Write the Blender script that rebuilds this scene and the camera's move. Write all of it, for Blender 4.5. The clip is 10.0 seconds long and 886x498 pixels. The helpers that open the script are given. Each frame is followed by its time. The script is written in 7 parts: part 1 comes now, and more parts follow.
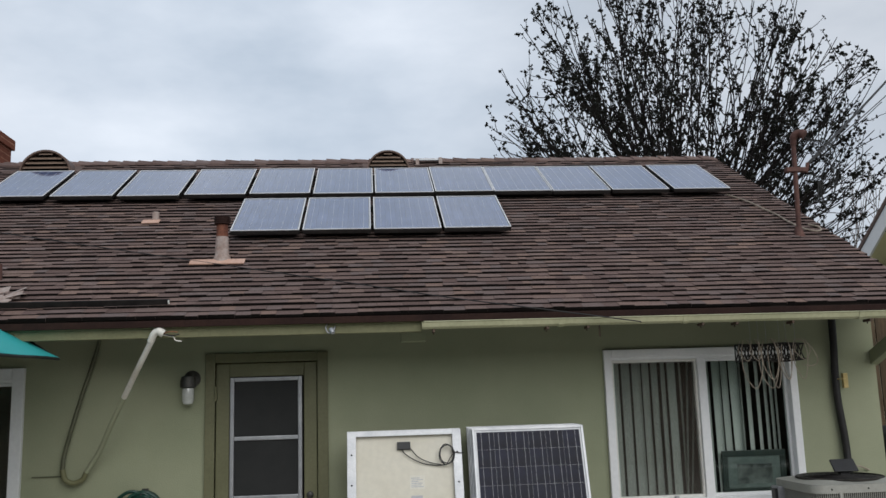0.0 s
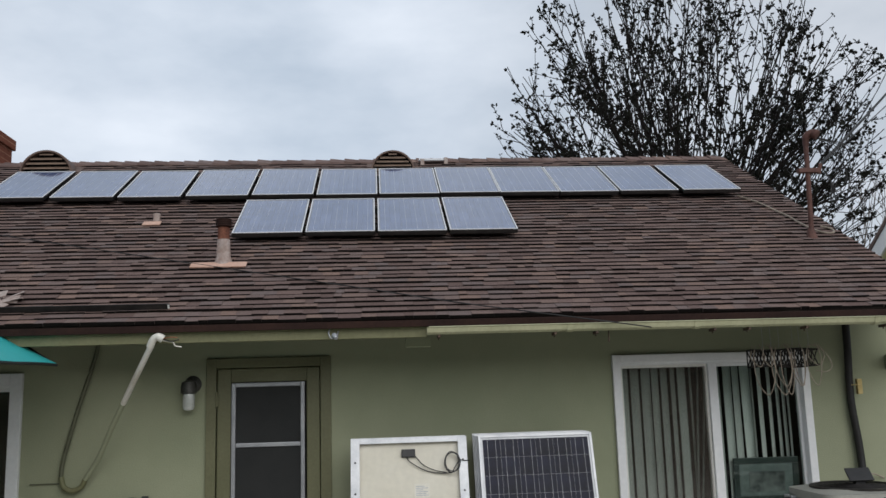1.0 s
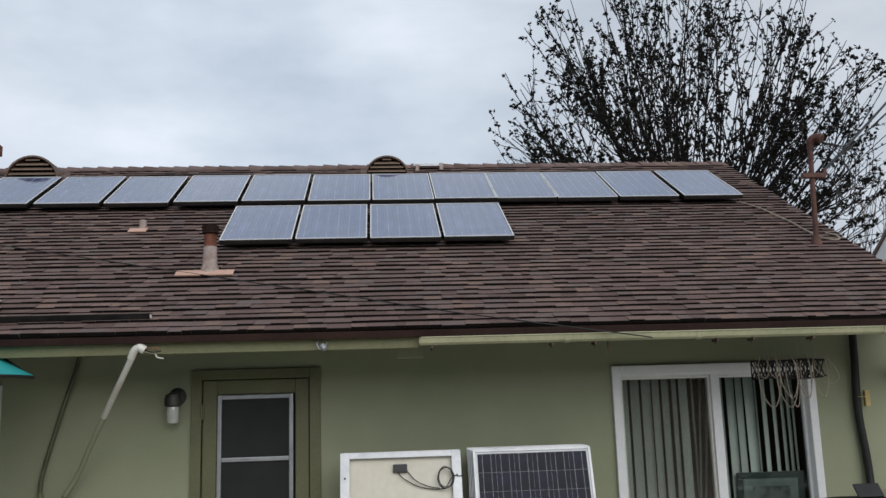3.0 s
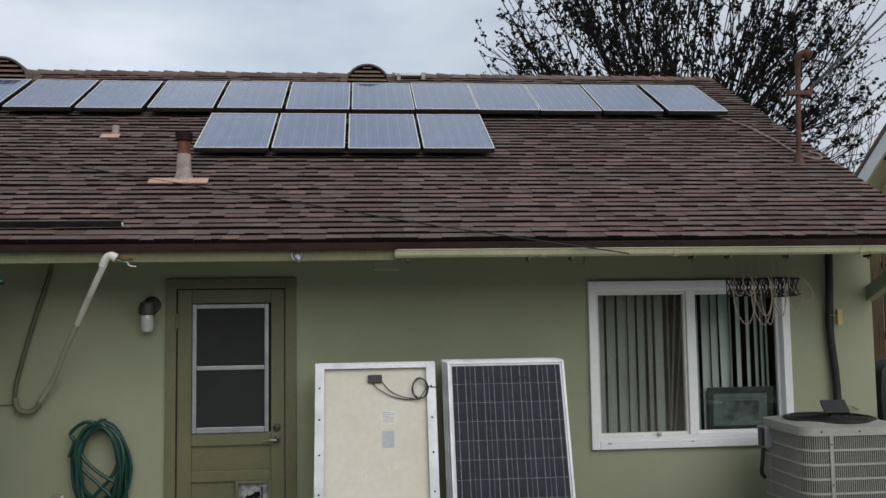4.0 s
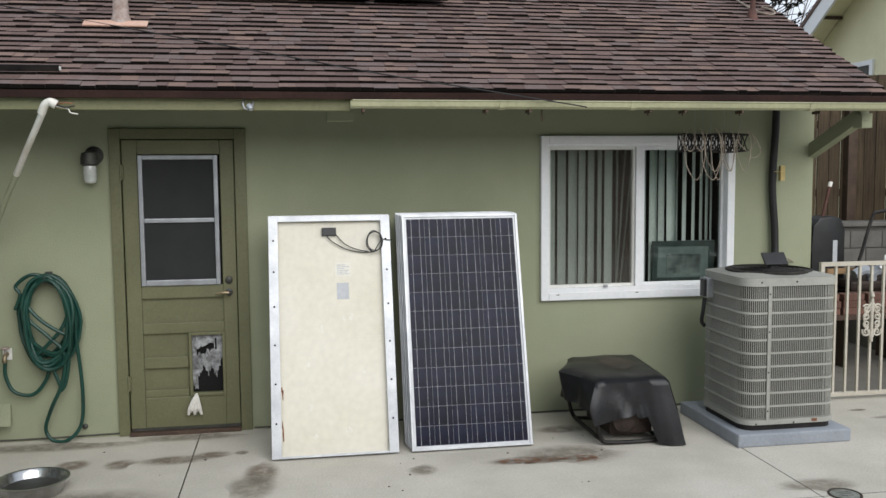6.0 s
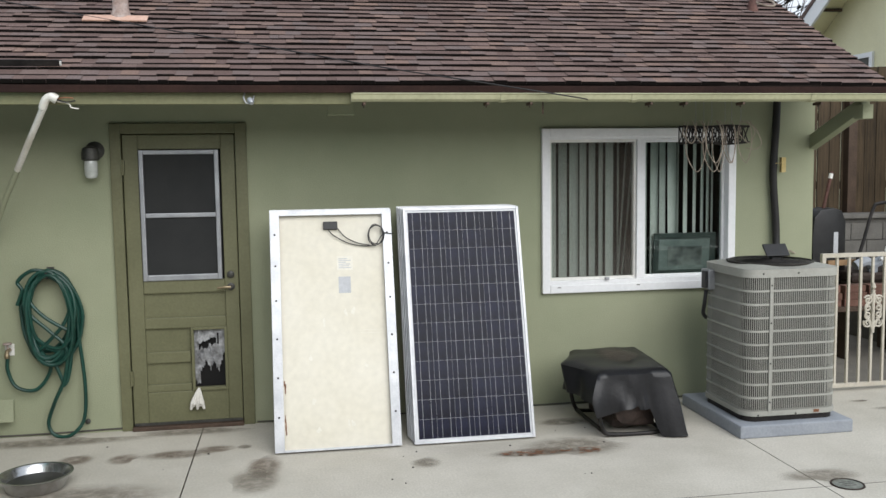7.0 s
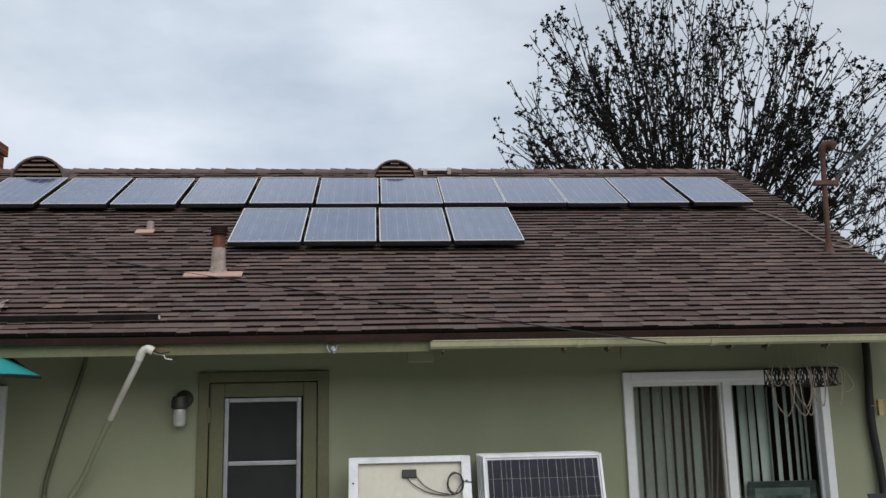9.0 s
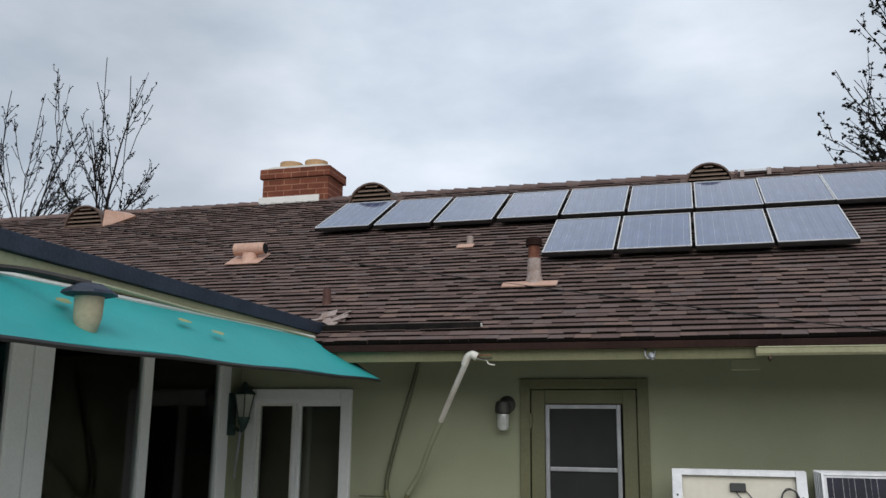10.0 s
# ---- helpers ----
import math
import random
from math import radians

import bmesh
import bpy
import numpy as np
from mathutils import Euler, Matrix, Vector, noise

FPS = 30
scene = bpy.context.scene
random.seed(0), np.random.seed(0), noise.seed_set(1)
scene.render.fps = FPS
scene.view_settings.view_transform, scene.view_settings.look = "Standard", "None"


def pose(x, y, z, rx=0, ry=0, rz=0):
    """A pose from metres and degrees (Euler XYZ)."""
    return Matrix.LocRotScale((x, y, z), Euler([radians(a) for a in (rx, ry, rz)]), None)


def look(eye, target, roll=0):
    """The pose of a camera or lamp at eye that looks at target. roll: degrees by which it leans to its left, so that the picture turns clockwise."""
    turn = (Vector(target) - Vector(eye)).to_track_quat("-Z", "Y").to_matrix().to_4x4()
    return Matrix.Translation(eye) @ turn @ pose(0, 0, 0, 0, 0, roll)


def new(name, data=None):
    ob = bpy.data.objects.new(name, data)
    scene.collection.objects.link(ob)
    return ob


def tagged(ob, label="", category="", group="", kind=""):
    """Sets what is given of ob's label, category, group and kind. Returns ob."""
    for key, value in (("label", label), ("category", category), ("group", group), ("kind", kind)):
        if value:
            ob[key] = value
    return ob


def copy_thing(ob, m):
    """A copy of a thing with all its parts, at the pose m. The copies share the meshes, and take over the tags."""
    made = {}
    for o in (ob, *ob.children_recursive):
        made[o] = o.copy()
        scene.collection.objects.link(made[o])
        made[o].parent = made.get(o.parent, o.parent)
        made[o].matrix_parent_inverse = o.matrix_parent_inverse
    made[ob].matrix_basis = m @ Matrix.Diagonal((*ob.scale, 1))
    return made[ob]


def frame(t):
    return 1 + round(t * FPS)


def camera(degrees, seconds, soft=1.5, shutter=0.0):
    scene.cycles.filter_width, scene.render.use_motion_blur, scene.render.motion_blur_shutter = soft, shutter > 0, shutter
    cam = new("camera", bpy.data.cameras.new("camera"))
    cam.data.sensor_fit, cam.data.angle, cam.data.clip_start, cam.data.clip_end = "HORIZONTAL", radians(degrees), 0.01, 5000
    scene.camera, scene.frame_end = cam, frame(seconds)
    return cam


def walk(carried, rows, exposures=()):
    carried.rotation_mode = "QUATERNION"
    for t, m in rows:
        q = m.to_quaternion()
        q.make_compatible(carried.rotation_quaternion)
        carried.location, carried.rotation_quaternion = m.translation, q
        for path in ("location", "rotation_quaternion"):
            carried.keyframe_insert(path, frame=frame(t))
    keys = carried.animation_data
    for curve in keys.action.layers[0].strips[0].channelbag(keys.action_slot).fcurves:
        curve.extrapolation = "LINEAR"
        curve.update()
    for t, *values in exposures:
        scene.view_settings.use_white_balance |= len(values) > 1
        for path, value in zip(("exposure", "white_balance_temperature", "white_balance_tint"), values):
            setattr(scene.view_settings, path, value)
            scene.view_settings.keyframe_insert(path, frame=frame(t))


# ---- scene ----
cam = camera(53.19, 10.0)
# seconds, x, y, z, yaw, pitch, roll
ROWS = [
    (0, 1.173, -6.791, 1.736, -4.68, 9.66, -1.78),
    (0.5, 1.182, -6.723, 1.773, -4.43, 9.53, -1.72),
    (1, 1.182, -6.666, 1.794, -4.34, 9.55, -1.71),
    (1.5, 1.188, -6.612, 1.806, -4.27, 9.63, -1.74),
    (2, 1.196, -6.560, 1.815, -4.24, 9.76, -1.76),
    (3.5, 1.269, -6.417, 1.831, -4.70, 10.09, -1.56),
    (4, 1.292, -6.394, 1.833, -5.29, 4.38, -0.86),
    (4.5, 1.267, -6.400, 1.824, -6.65, -2.35, -0.02),
    (5, 1.217, -6.365, 1.809, -8.18, -3.78, 0.40),
    (5.5, 1.165, -6.330, 1.807, -9.30, -4.37, -0.01),
    (7, 1.122, -6.331, 1.782, -9.69, -5.09, -0.78),
    (7.5, 1.143, -6.338, 1.779, -9.58, 1.74, -1.09),
    (8, 1.173, -6.383, 1.775, -9.31, 9.57, -1.00),
    (8.5, 1.213, -6.447, 1.770, -8.52, 10.71, -1.16),
    (9, 1.163, -6.394, 1.805, -4.44, 10.57, -1.20),
    (9.5, 1.192, -6.452, 1.790, 5.55, 10.90, -0.15),
    (10, 1.153, -6.406, 1.742, 15.92, 11.70, 0.66),
]


def aim(x, y, z, yaw, pitch, roll):
    c, s, a = math.cos(radians(pitch)), math.sin(radians(pitch)), radians(yaw)
    return look((x, y, z), (x - math.sin(a) * c, y + math.cos(a) * c, z + s), roll)


EXPOSURES = [
    (0.0, 0.02), (3.5, 0.02), (4.0, -0.06), (4.5, -0.12), (5.0, 0.14), (5.5, 0.42), (7.0, 0.74), (7.5, 0.74), (8.0, 0.6), (8.3, 0.2), (8.5, 0.1), (9.0, 0.0), (9.5, 0.0), (10.0, 0.05),
]
walk(cam, [(r[0], aim(*r[1:])) for r in ROWS], EXPOSURES)

# ---- sky and light: an overcast day ----
SUN_EL, SUN_AZ = 31.0, 162.0
world = bpy.data.worlds.new("overcast_sky")
scene.world = world
world.use_nodes = True
wn, wl = world.node_tree.nodes, world.node_tree.links
bg = wn["Background"]
sky = wn.new("ShaderNodeTexSky")
sky.sky_type = "NISHITA"
sky.sun_disc = False
sky.sun_elevation, sky.sun_rotation = radians(SUN_EL), radians(SUN_AZ)
gain = wn.new("ShaderNodeMix")
gain.data_type, gain.blend_type = "RGBA", "MULTIPLY"
gain.inputs["Factor"].default_value = 1.0
gain.inputs[7].default_value = (0.11, 0.11, 0.11, 1)
wl.new(sky.outputs["Color"], gain.inputs[6])
wc = wn.new("ShaderNodeTexCoord")
squash = wn.new("ShaderNodeMapping")
squash.inputs["Scale"].default_value = (1.0, 1.0, 2.2)
squash.inputs["Location"].default_value = (0.35, 0.1, 0.0)
wl.new(wc.outputs["Generated"], squash.inputs["Vector"])
puff = wn.new("ShaderNodeTexNoise")
puff.inputs["Scale"].default_value, puff.inputs["Detail"].default_value, puff.inputs["Roughness"].default_value = 2.6, 6.0, 0.52
wl.new(squash.outputs[0], puff.inputs["Vector"])
tone = wn.new("ShaderNodeValToRGB")
tone.color_ramp.elements[0].position, tone.color_ramp.elements[0].color = 0.32, (0.39, 0.46, 0.55, 1)
tone.color_ramp.elements[1].position, tone.color_ramp.elements[1].color = 0.66, (0.69, 0.74, 0.815, 1)
wl.new(puff.outputs["Fac"], tone.inputs["Fac"])
# the cloud is brighter round the veiled sun
near_sun = wn.new("ShaderNodeVectorMath")
near_sun.operation = "DOT_PRODUCT"
near_sun.inputs[1].default_value = Vector((-0.14, 0.92, 0.37)).normalized()
wl.new(wc.outputs["Generated"], near_sun.inputs[0])
veil = wn.new("ShaderNodeMapRange")
veil.interpolation_type = "SMOOTHSTEP"
veil.inputs["From Min"].default_value, veil.inputs["From Max"].default_value = 0.90, 1.0
veil.inputs["To Min"].default_value, veil.inputs["To Max"].default_value = 1.0, 1.35
wl.new(near_sun.outputs["Value"], veil.inputs["Value"])
glow = wn.new("ShaderNodeVectorMath")
glow.operation = "SCALE"
wl.new(tone.outputs["Color"], glow.inputs[0])
wl.new(veil.outputs["Result"], glow.inputs["Scale"])
cover = wn.new("ShaderNodeMix")
cover.data_type = "RGBA"
cover.inputs["Factor"].default_value = 0.96
wl.new(gain.outputs[2], cover.inputs[6])
wl.new(glow.outputs[0], cover.inputs[7])
wl.new(cover.outputs[2], bg.inputs["Color"])
bg.inputs["Strength"].default_value = 0.93

sun = new("sun", bpy.data.lights.new("sun", "SUN"))
sun.data.energy, sun.data.angle, sun.data.color = 1.65, radians(55), (1.0, 0.985, 0.96)
el, az = radians(SUN_EL), radians(SUN_AZ)
sun.matrix_world = look((math.sin(az) * math.cos(el) * 30, math.cos(az) * math.cos(el) * 30, math.sin(el) * 30), (0, 0, 0))


# ---- materials ----
def surface(name, c1, c2, scale=3.0, rough=0.7, metal=0.0, bump=0.15, fine=90.0, grain=0.25, vary=0.0, islands=False, spec=0.4, coat=0.0, streak=None):
    """Colour drifting between c1 and c2, a fine grain, fine relief; vary: brightness spread from piece to piece."""
    m = bpy.data.materials.new(name)
    m.use_nodes = True
    n, l = m.node_tree.nodes, m.node_tree.links
    p = n["Principled BSDF"]
    tc = n.new("ShaderNodeTexCoord")
    vec = tc.outputs["Object"]
    if streak:
        mp = n.new("ShaderNodeMapping")
        mp.inputs["Scale"].default_value = streak
        l.new(vec, mp.inputs["Vector"])
        vec = mp.outputs[0]
    big = n.new("ShaderNodeTexNoise")
    big.inputs["Scale"].default_value, big.inputs["Detail"].default_value, big.inputs["Roughness"].default_value = scale, 6.0, 0.6
    l.new(vec, big.inputs["Vector"])
    ramp = n.new("ShaderNodeValToRGB")
    ramp.color_ramp.elements[0].position, ramp.color_ramp.elements[0].color = 0.33, (*c1, 1)
    ramp.color_ramp.elements[1].position, ramp.color_ramp.elements[1].color = 0.67, (*c2, 1)
    l.new(big.outputs["Fac"], ramp.inputs["Fac"])
    small = n.new("ShaderNodeTexNoise")
    small.inputs["Scale"].default_value, small.inputs["Detail"].default_value = fine, 3.0
    l.new(vec, small.inputs["Vector"])
    lev = n.new("ShaderNodeMapRange")
    lev.inputs["From Min"].default_value, lev.inputs["From Max"].default_value = 0.25, 0.75
    lev.inputs["To Min"].default_value, lev.inputs["To Max"].default_value = 1 - grain, 1 + grain
    l.new(small.outputs["Fac"], lev.inputs["Value"])
    val = lev.outputs["Result"]
    if vary:
        if islands:
            src = n.new("ShaderNodeNewGeometry").outputs["Random Per Island"]
        else:
            src = n.new("ShaderNodeObjectInfo").outputs["Random"]
        vr = n.new("ShaderNodeMapRange")
        vr.inputs["To Min"].default_value, vr.inputs["To Max"].default_value = 1 - vary, 1 + vary
        l.new(src, vr.inputs["Value"])
        mu = n.new("ShaderNodeMath")
        mu.operation = "MULTIPLY"
        l.new(val, mu.inputs[0])
        l.new(vr.outputs["Result"], mu.inputs[1])
        val = mu.outputs[0]
    sc = n.new("ShaderNodeVectorMath")
    sc.operation = "SCALE"
    l.new(ramp.outputs["Color"], sc.inputs[0])
    l.new(val, sc.inputs["Scale"])
    l.new(sc.outputs[0], p.inputs["Base Color"])
    p.inputs["Roughness"].default_value, p.inputs["Metallic"].default_value = rough, metal
    p.inputs["Specular IOR Level"].default_value = spec
    if coat:
        p.inputs["Coat Weight"].default_value, p.inputs["Coat Roughness"].default_value = coat, 0.025
    if bump:
        b = n.new("ShaderNodeBump")
        b.inputs["Strength"].default_value, b.inputs["Distance"].default_value = bump, 0.01
        l.new(small.outputs["Fac"], b.inputs["Height"])
        l.new(b.outputs["Normal"], p.inputs["Normal"])
    return m


def glass(name, tint=(0.9, 0.95, 0.93)):
    """A thin pane: clear, with the gloss of its face."""
    m = bpy.data.materials.new(name)
    m.use_nodes = True
    n, l = m.node_tree.nodes, m.node_tree.links
    n.remove(n["Principled BSDF"])
    tr, gl, fr, mx = n.new("ShaderNodeBsdfTransparent"), n.new("ShaderNodeBsdfGlossy"), n.new("ShaderNodeFresnel"), n.new("ShaderNodeMixShader")
    tr.inputs["Color"].default_value = (*tint, 1)
    gl.inputs["Roughness"].default_value = 0.02
    fr.inputs["IOR"].default_value = 1.5
    l.new(fr.outputs[0], mx.inputs[0])
    l.new(tr.outputs[0], mx.inputs[1])
    l.new(gl.outputs[0], mx.inputs[2])
    l.new(mx.outputs[0], n["Material Output"].inputs["Surface"])
    return m


def shingle_material(name, islands):
    """Asphalt shingle: brown, with redder, greyer and darker tabs, and a mineral grain."""
    m = surface(name, (0.97, 0.97, 0.985), (1.20, 1.20, 1.20), 1.3, 0.9, 0, 0.5, 320.0, 0.4, spec=0.15)
    n, l = m.node_tree.nodes, m.node_tree.links
    if islands:
        src = n.new("ShaderNodeNewGeometry").outputs["Random Per Island"]
    else:
        src = n.new("ShaderNodeObjectInfo").outputs["Random"]
    r = n.new("ShaderNodeValToRGB")
    r.color_ramp.elements[0].position, r.color_ramp.elements[0].color = 0.0, (0.118, 0.080, 0.070, 1)
    r.color_ramp.elements[1].position, r.color_ramp.elements[1].color = 1.0, (0.205, 0.138, 0.112, 1)
    for pos, col in ((0.25, (0.140, 0.097, 0.086)), (0.5, (0.160, 0.110, 0.096)), (0.72, (0.150, 0.116, 0.108)), (0.90, (0.186, 0.128, 0.108))):
        e = r.color_ramp.elements.new(pos)
        e.color = (*col, 1)
    l.new(src, r.inputs["Fac"])
    mu = n.new("ShaderNodeMix")
    mu.data_type, mu.blend_type = "RGBA", "MULTIPLY"
    mu.inputs["Factor"].default_value = 1.0
    p = n["Principled BSDF"]
    old = p.inputs["Base Color"].links[0].from_socket
    l.new(old, mu.inputs[6])
    l.new(r.outputs["Color"], mu.inputs[7])
    l.new(mu.outputs[2], p.inputs["Base Color"])
    return m


def brick_material(name):
    m = surface(name, (0.16, 0.05, 0.03), (0.24, 0.085, 0.05), 4.0, 0.9, 0, 0.4, 60.0, 0.25, spec=0.2)
    n, l = m.node_tree.nodes, m.node_tree.links
    bt = n.new("ShaderNodeTexBrick")
    bt.inputs["Scale"].default_value = 1.0
    bt.inputs["Brick Width"].default_value, bt.inputs["Row Height"].default_value, bt.inputs["Mortar Size"].default_value = 0.21, 0.07, 0.006
    bt.inputs["Color1"].default_value, bt.inputs["Color2"].default_value, bt.inputs["Mortar"].default_value = (1, 1, 1, 1), (0.7, 0.7, 0.7, 1), (1.5, 2.2, 2.4, 1)
    mp = n.new("ShaderNodeMapping")
    mp.inputs["Rotation"].default_value = (radians(90), 0, 0)
    l.new(n["Texture Coordinate"].outputs["Object"], mp.inputs["Vector"])
    l.new(mp.outputs[0], bt.inputs["Vector"])
    p = n["Principled BSDF"]
    mu = n.new("ShaderNodeMix")
    mu.data_type, mu.blend_type = "RGBA", "MULTIPLY"
    mu.inputs["Factor"].default_value = 1.0
    l.new(p.inputs["Base Color"].links[0].from_socket, mu.inputs[6])
    l.new(bt.outputs["Color"], mu.inputs[7])
    l.new(mu.outputs[2], p.inputs["Base Color"])
    return m


STUCCO = surface("green_stucco", (0.270, 0.293, 0.194), (0.333, 0.345, 0.236), 0.9, 0.9, 0, 0.3, 130.0, 0.06, spec=0.2)
TRIM_GREEN = surface("green_trim_paint", (0.122, 0.122, 0.064), (0.154, 0.152, 0.083), 2.2, 0.5, 0, 0.08, 60.0, 0.10)
FASCIA_GREEN = surface("pale_green_paint", (0.145, 0.145, 0.072), (0.185, 0.18, 0.095), 2.5, 0.6, 0, 0.1, 50.0, 0.10)
GUTTER_PAINT = surface("gutter_paint", (0.31, 0.31, 0.19), (0.40, 0.39, 0.25), 2.0, 0.45, 0, 0.05, 40.0, 0.10)
DRIP_BROWN = surface("brown_drip_edge", (0.018, 0.008, 0.0065), (0.032, 0.015, 0.011), 3.0, 0.7, 0, 0.1, 40.0, 0.2, spec=0.15)
WHITE_VINYL = surface("white_vinyl", (0.72, 0.73, 0.74), (0.80, 0.80, 0.80), 2.0, 0.4, 0, 0.03, 40.0, 0.04)
OLD_WHITE = surface("old_white_paint", (0.68, 0.67, 0.63), (0.78, 0.77, 0.73), 3.0, 0.6, 0, 0.1, 50.0, 0.08)
ALUMINIUM = surface("aluminium", (0.38, 0.39, 0.41), (0.52, 0.53, 0.54), 6.0, 0.42, 0.6, 0.05, 120.0, 0.08)
DULL_ALU = surface("dull_aluminium", (0.30, 0.31, 0.33), (0.42, 0.43, 0.445), 6.0, 0.45, 0.7, 0.05, 120.0, 0.1)
BACKSHEET = surface("cream_backsheet", (0.66, 0.62, 0.51), (0.73, 0.695, 0.60), 1.6, 0.55, 0, 0.06, 25.0, 0.05)
SCUFF = surface("pale_scuff", (0.70, 0.67, 0.58), (0.76, 0.73, 0.645), 9.0, 0.6, 0, 0.1, 60.0, 0.06)
VERDIGRIS = surface("weathered_drain_metal", (0.16, 0.17, 0.145), (0.24, 0.25, 0.22), 14.0, 0.7, 0.2, 0.2, 60.0, 0.2)
RUST = surface("rusty_stain", (0.16, 0.06, 0.03), (0.30, 0.15, 0.08), 14.0, 0.9, 0, 0.3, 60.0, 0.3)
CELL = surface("solar_cell", (0.0045, 0.0052, 0.013), (0.010, 0.0115, 0.027), 9.0, 0.2, 0, 0.0, 70.0, 0.35, vary=0.25, spec=0.12)
# base colour raised and blued to paint in part of the sky's reflection
SKY_TINTED_CELL = surface("sky_tinted_roof_cell", (0.07, 0.10, 0.20), (0.10, 0.135, 0.25), 3.0, 0.10, 0, 0.0, 60.0, 0.2, vary=0.15, islands=True, spec=0.6, coat=1.0)
BUSBAR = surface("busbar", (0.46, 0.47, 0.49), (0.56, 0.57, 0.59), 9.0, 0.4, 0.2, 0, 60.0, 0.1)
FRAME_WHITE = surface("pale_anodised_frame", (0.66, 0.67, 0.69), (0.76, 0.77, 0.78), 6.0, 0.4, 0.15, 0.03, 120.0, 0.06)
BUSBAR_BRIGHT = surface("bright_busbar", (0.52, 0.55, 0.60), (0.64, 0.67, 0.72), 9.0, 0.3, 0.1, 0, 60.0, 0.1)
CELL_GAP = surface("panel_backing", (0.20, 0.21, 0.23), (0.26, 0.27, 0.29), 5.0, 0.35, 0, 0, 50.0, 0.1)
BLACK_PLASTIC = surface("black_plastic", (0.012, 0.012, 0.013), (0.022, 0.022, 0.023), 7.0, 0.45, 0, 0.08, 90.0, 0.2)
BLACK_VINYL = surface("black_vinyl_cover", (0.006, 0.006, 0.007), (0.014, 0.014, 0.016), 4.0, 0.38, 0, 0.12, 45.0, 0.25)
BLACK_METAL = surface("black_metal", (0.010, 0.009, 0.009), (0.03, 0.026, 0.024), 9.0, 0.5, 0.3, 0.1, 60.0, 0.25)
DARK_ENGINE = surface("dusty_engine", (0.02, 0.013, 0.010), (0.05, 0.032, 0.025), 12.0, 0.6, 0.2, 0.2, 60.0, 0.3)
CONCRETE = surface("patio_concrete", (0.47, 0.44, 0.375), (0.59, 0.555, 0.485), 1.4, 0.85, 0, 0.25, 70.0, 0.10, spec=0.25)

# concrete colour darkened to stand for the shade of the narrow side yard
SHADED_CONCRETE = surface("shaded_side_yard_concrete", (0.17, 0.155, 0.135), (0.25, 0.23, 0.20), 1.8, 0.9, 0, 0.25, 70.0, 0.12, spec=0.2)


def soft_stain(name, c1, c2, strength):
    """A stain that thins out to nothing at its rim."""
    m = surface(name, c1, c2, 6.0, 0.8, 0, 0.2, 70.0, 0.12, spec=0.25)
    n, l = m.node_tree.nodes, m.node_tree.links
    p, out = n["Principled BSDF"], n["Material Output"]
    d = n.new("ShaderNodeVectorMath")
    d.operation = "DISTANCE"
    flat = n.new("ShaderNodeVectorMath")
    flat.operation = "MULTIPLY"
    flat.inputs[1].default_value = (1, 1, 0)
    l.new(n["Texture Coordinate"].outputs["Generated"], flat.inputs[0])
    l.new(flat.outputs[0], d.inputs[0])
    d.inputs[1].default_value = (0.5, 0.5, 0)
    r = n.new("ShaderNodeMapRange")
    r.interpolation_type = "SMOOTHSTEP"
    r.inputs["From Min"].default_value, r.inputs["From Max"].default_value = 0.50, 0.18
    r.inputs["To Min"].default_value, r.inputs["To Max"].default_value = 0.0, strength
    l.new(d.outputs["Value"], r.inputs["Value"])
    patchy = n.new("ShaderNodeTexNoise")
    patchy.inputs["Scale"].default_value, patchy.inputs["Detail"].default_value, patchy.inputs["Roughness"].default_value = 11.0, 6.0, 0.65
    l.new(n["Texture Coordinate"].outputs["Object"], patchy.inputs["Vector"])
    thin = n.new("ShaderNodeMapRange")
    thin.inputs["From Min"].default_value, thin.inputs["From Max"].default_value = 0.16, 0.56
    l.new(patchy.outputs["Fac"], thin.inputs["Value"])
    both = n.new("ShaderNodeMath")
    both.operation = "MULTIPLY"
    l.new(r.outputs["Result"], both.inputs[0])
    l.new(thin.outputs["Result"], both.inputs[1])
    tr, mx = n.new("ShaderNodeBsdfTransparent"), n.new("ShaderNodeMixShader")
    l.new(both.outputs[0], mx.inputs[0])
    l.new(tr.outputs[0], mx.inputs[1])
    l.new(p.outputs[0], mx.inputs[2])
    l.new(mx.outputs[0], out.inputs["Surface"])
    return m


EARTH = surface("pale_ground", (0.30, 0.272, 0.22), (0.38, 0.355, 0.30), 0.8, 0.9, 0, 0.2, 40.0, 0.12, spec=0.2)
STAIN = soft_stain("water_stain", (0.17, 0.125, 0.09), (0.23, 0.175, 0.13), 0.6)
PALE_STAIN = soft_stain("faint_stain", (0.20, 0.17, 0.13), (0.28, 0.245, 0.195), 0.55)
RUST_DUST = soft_stain("dusty_brown_stain", (0.10, 0.08, 0.06), (0.16, 0.135, 0.105), 0.5)
JOINT = surface("dark_joint", (0.06, 0.055, 0.05), (0.10, 0.09, 0.08), 5.0, 0.9, 0, 0.2, 60.0, 0.2)
PAD = surface("grey_pad", (0.25, 0.27, 0.30), (0.32, 0.34, 0.37), 3.0, 0.8, 0, 0.15, 60.0, 0.08)
AC_BEIGE = surface("beige_steel", (0.30, 0.298, 0.265), (0.375, 0.37, 0.332), 2.4, 0.5, 0, 0.05, 60.0, 0.08)
AC_CORE = surface("dark_coil", (0.025, 0.023, 0.021), (0.06, 0.055, 0.048), 20.0, 0.6, 0.3, 0.2, 200.0, 0.3)
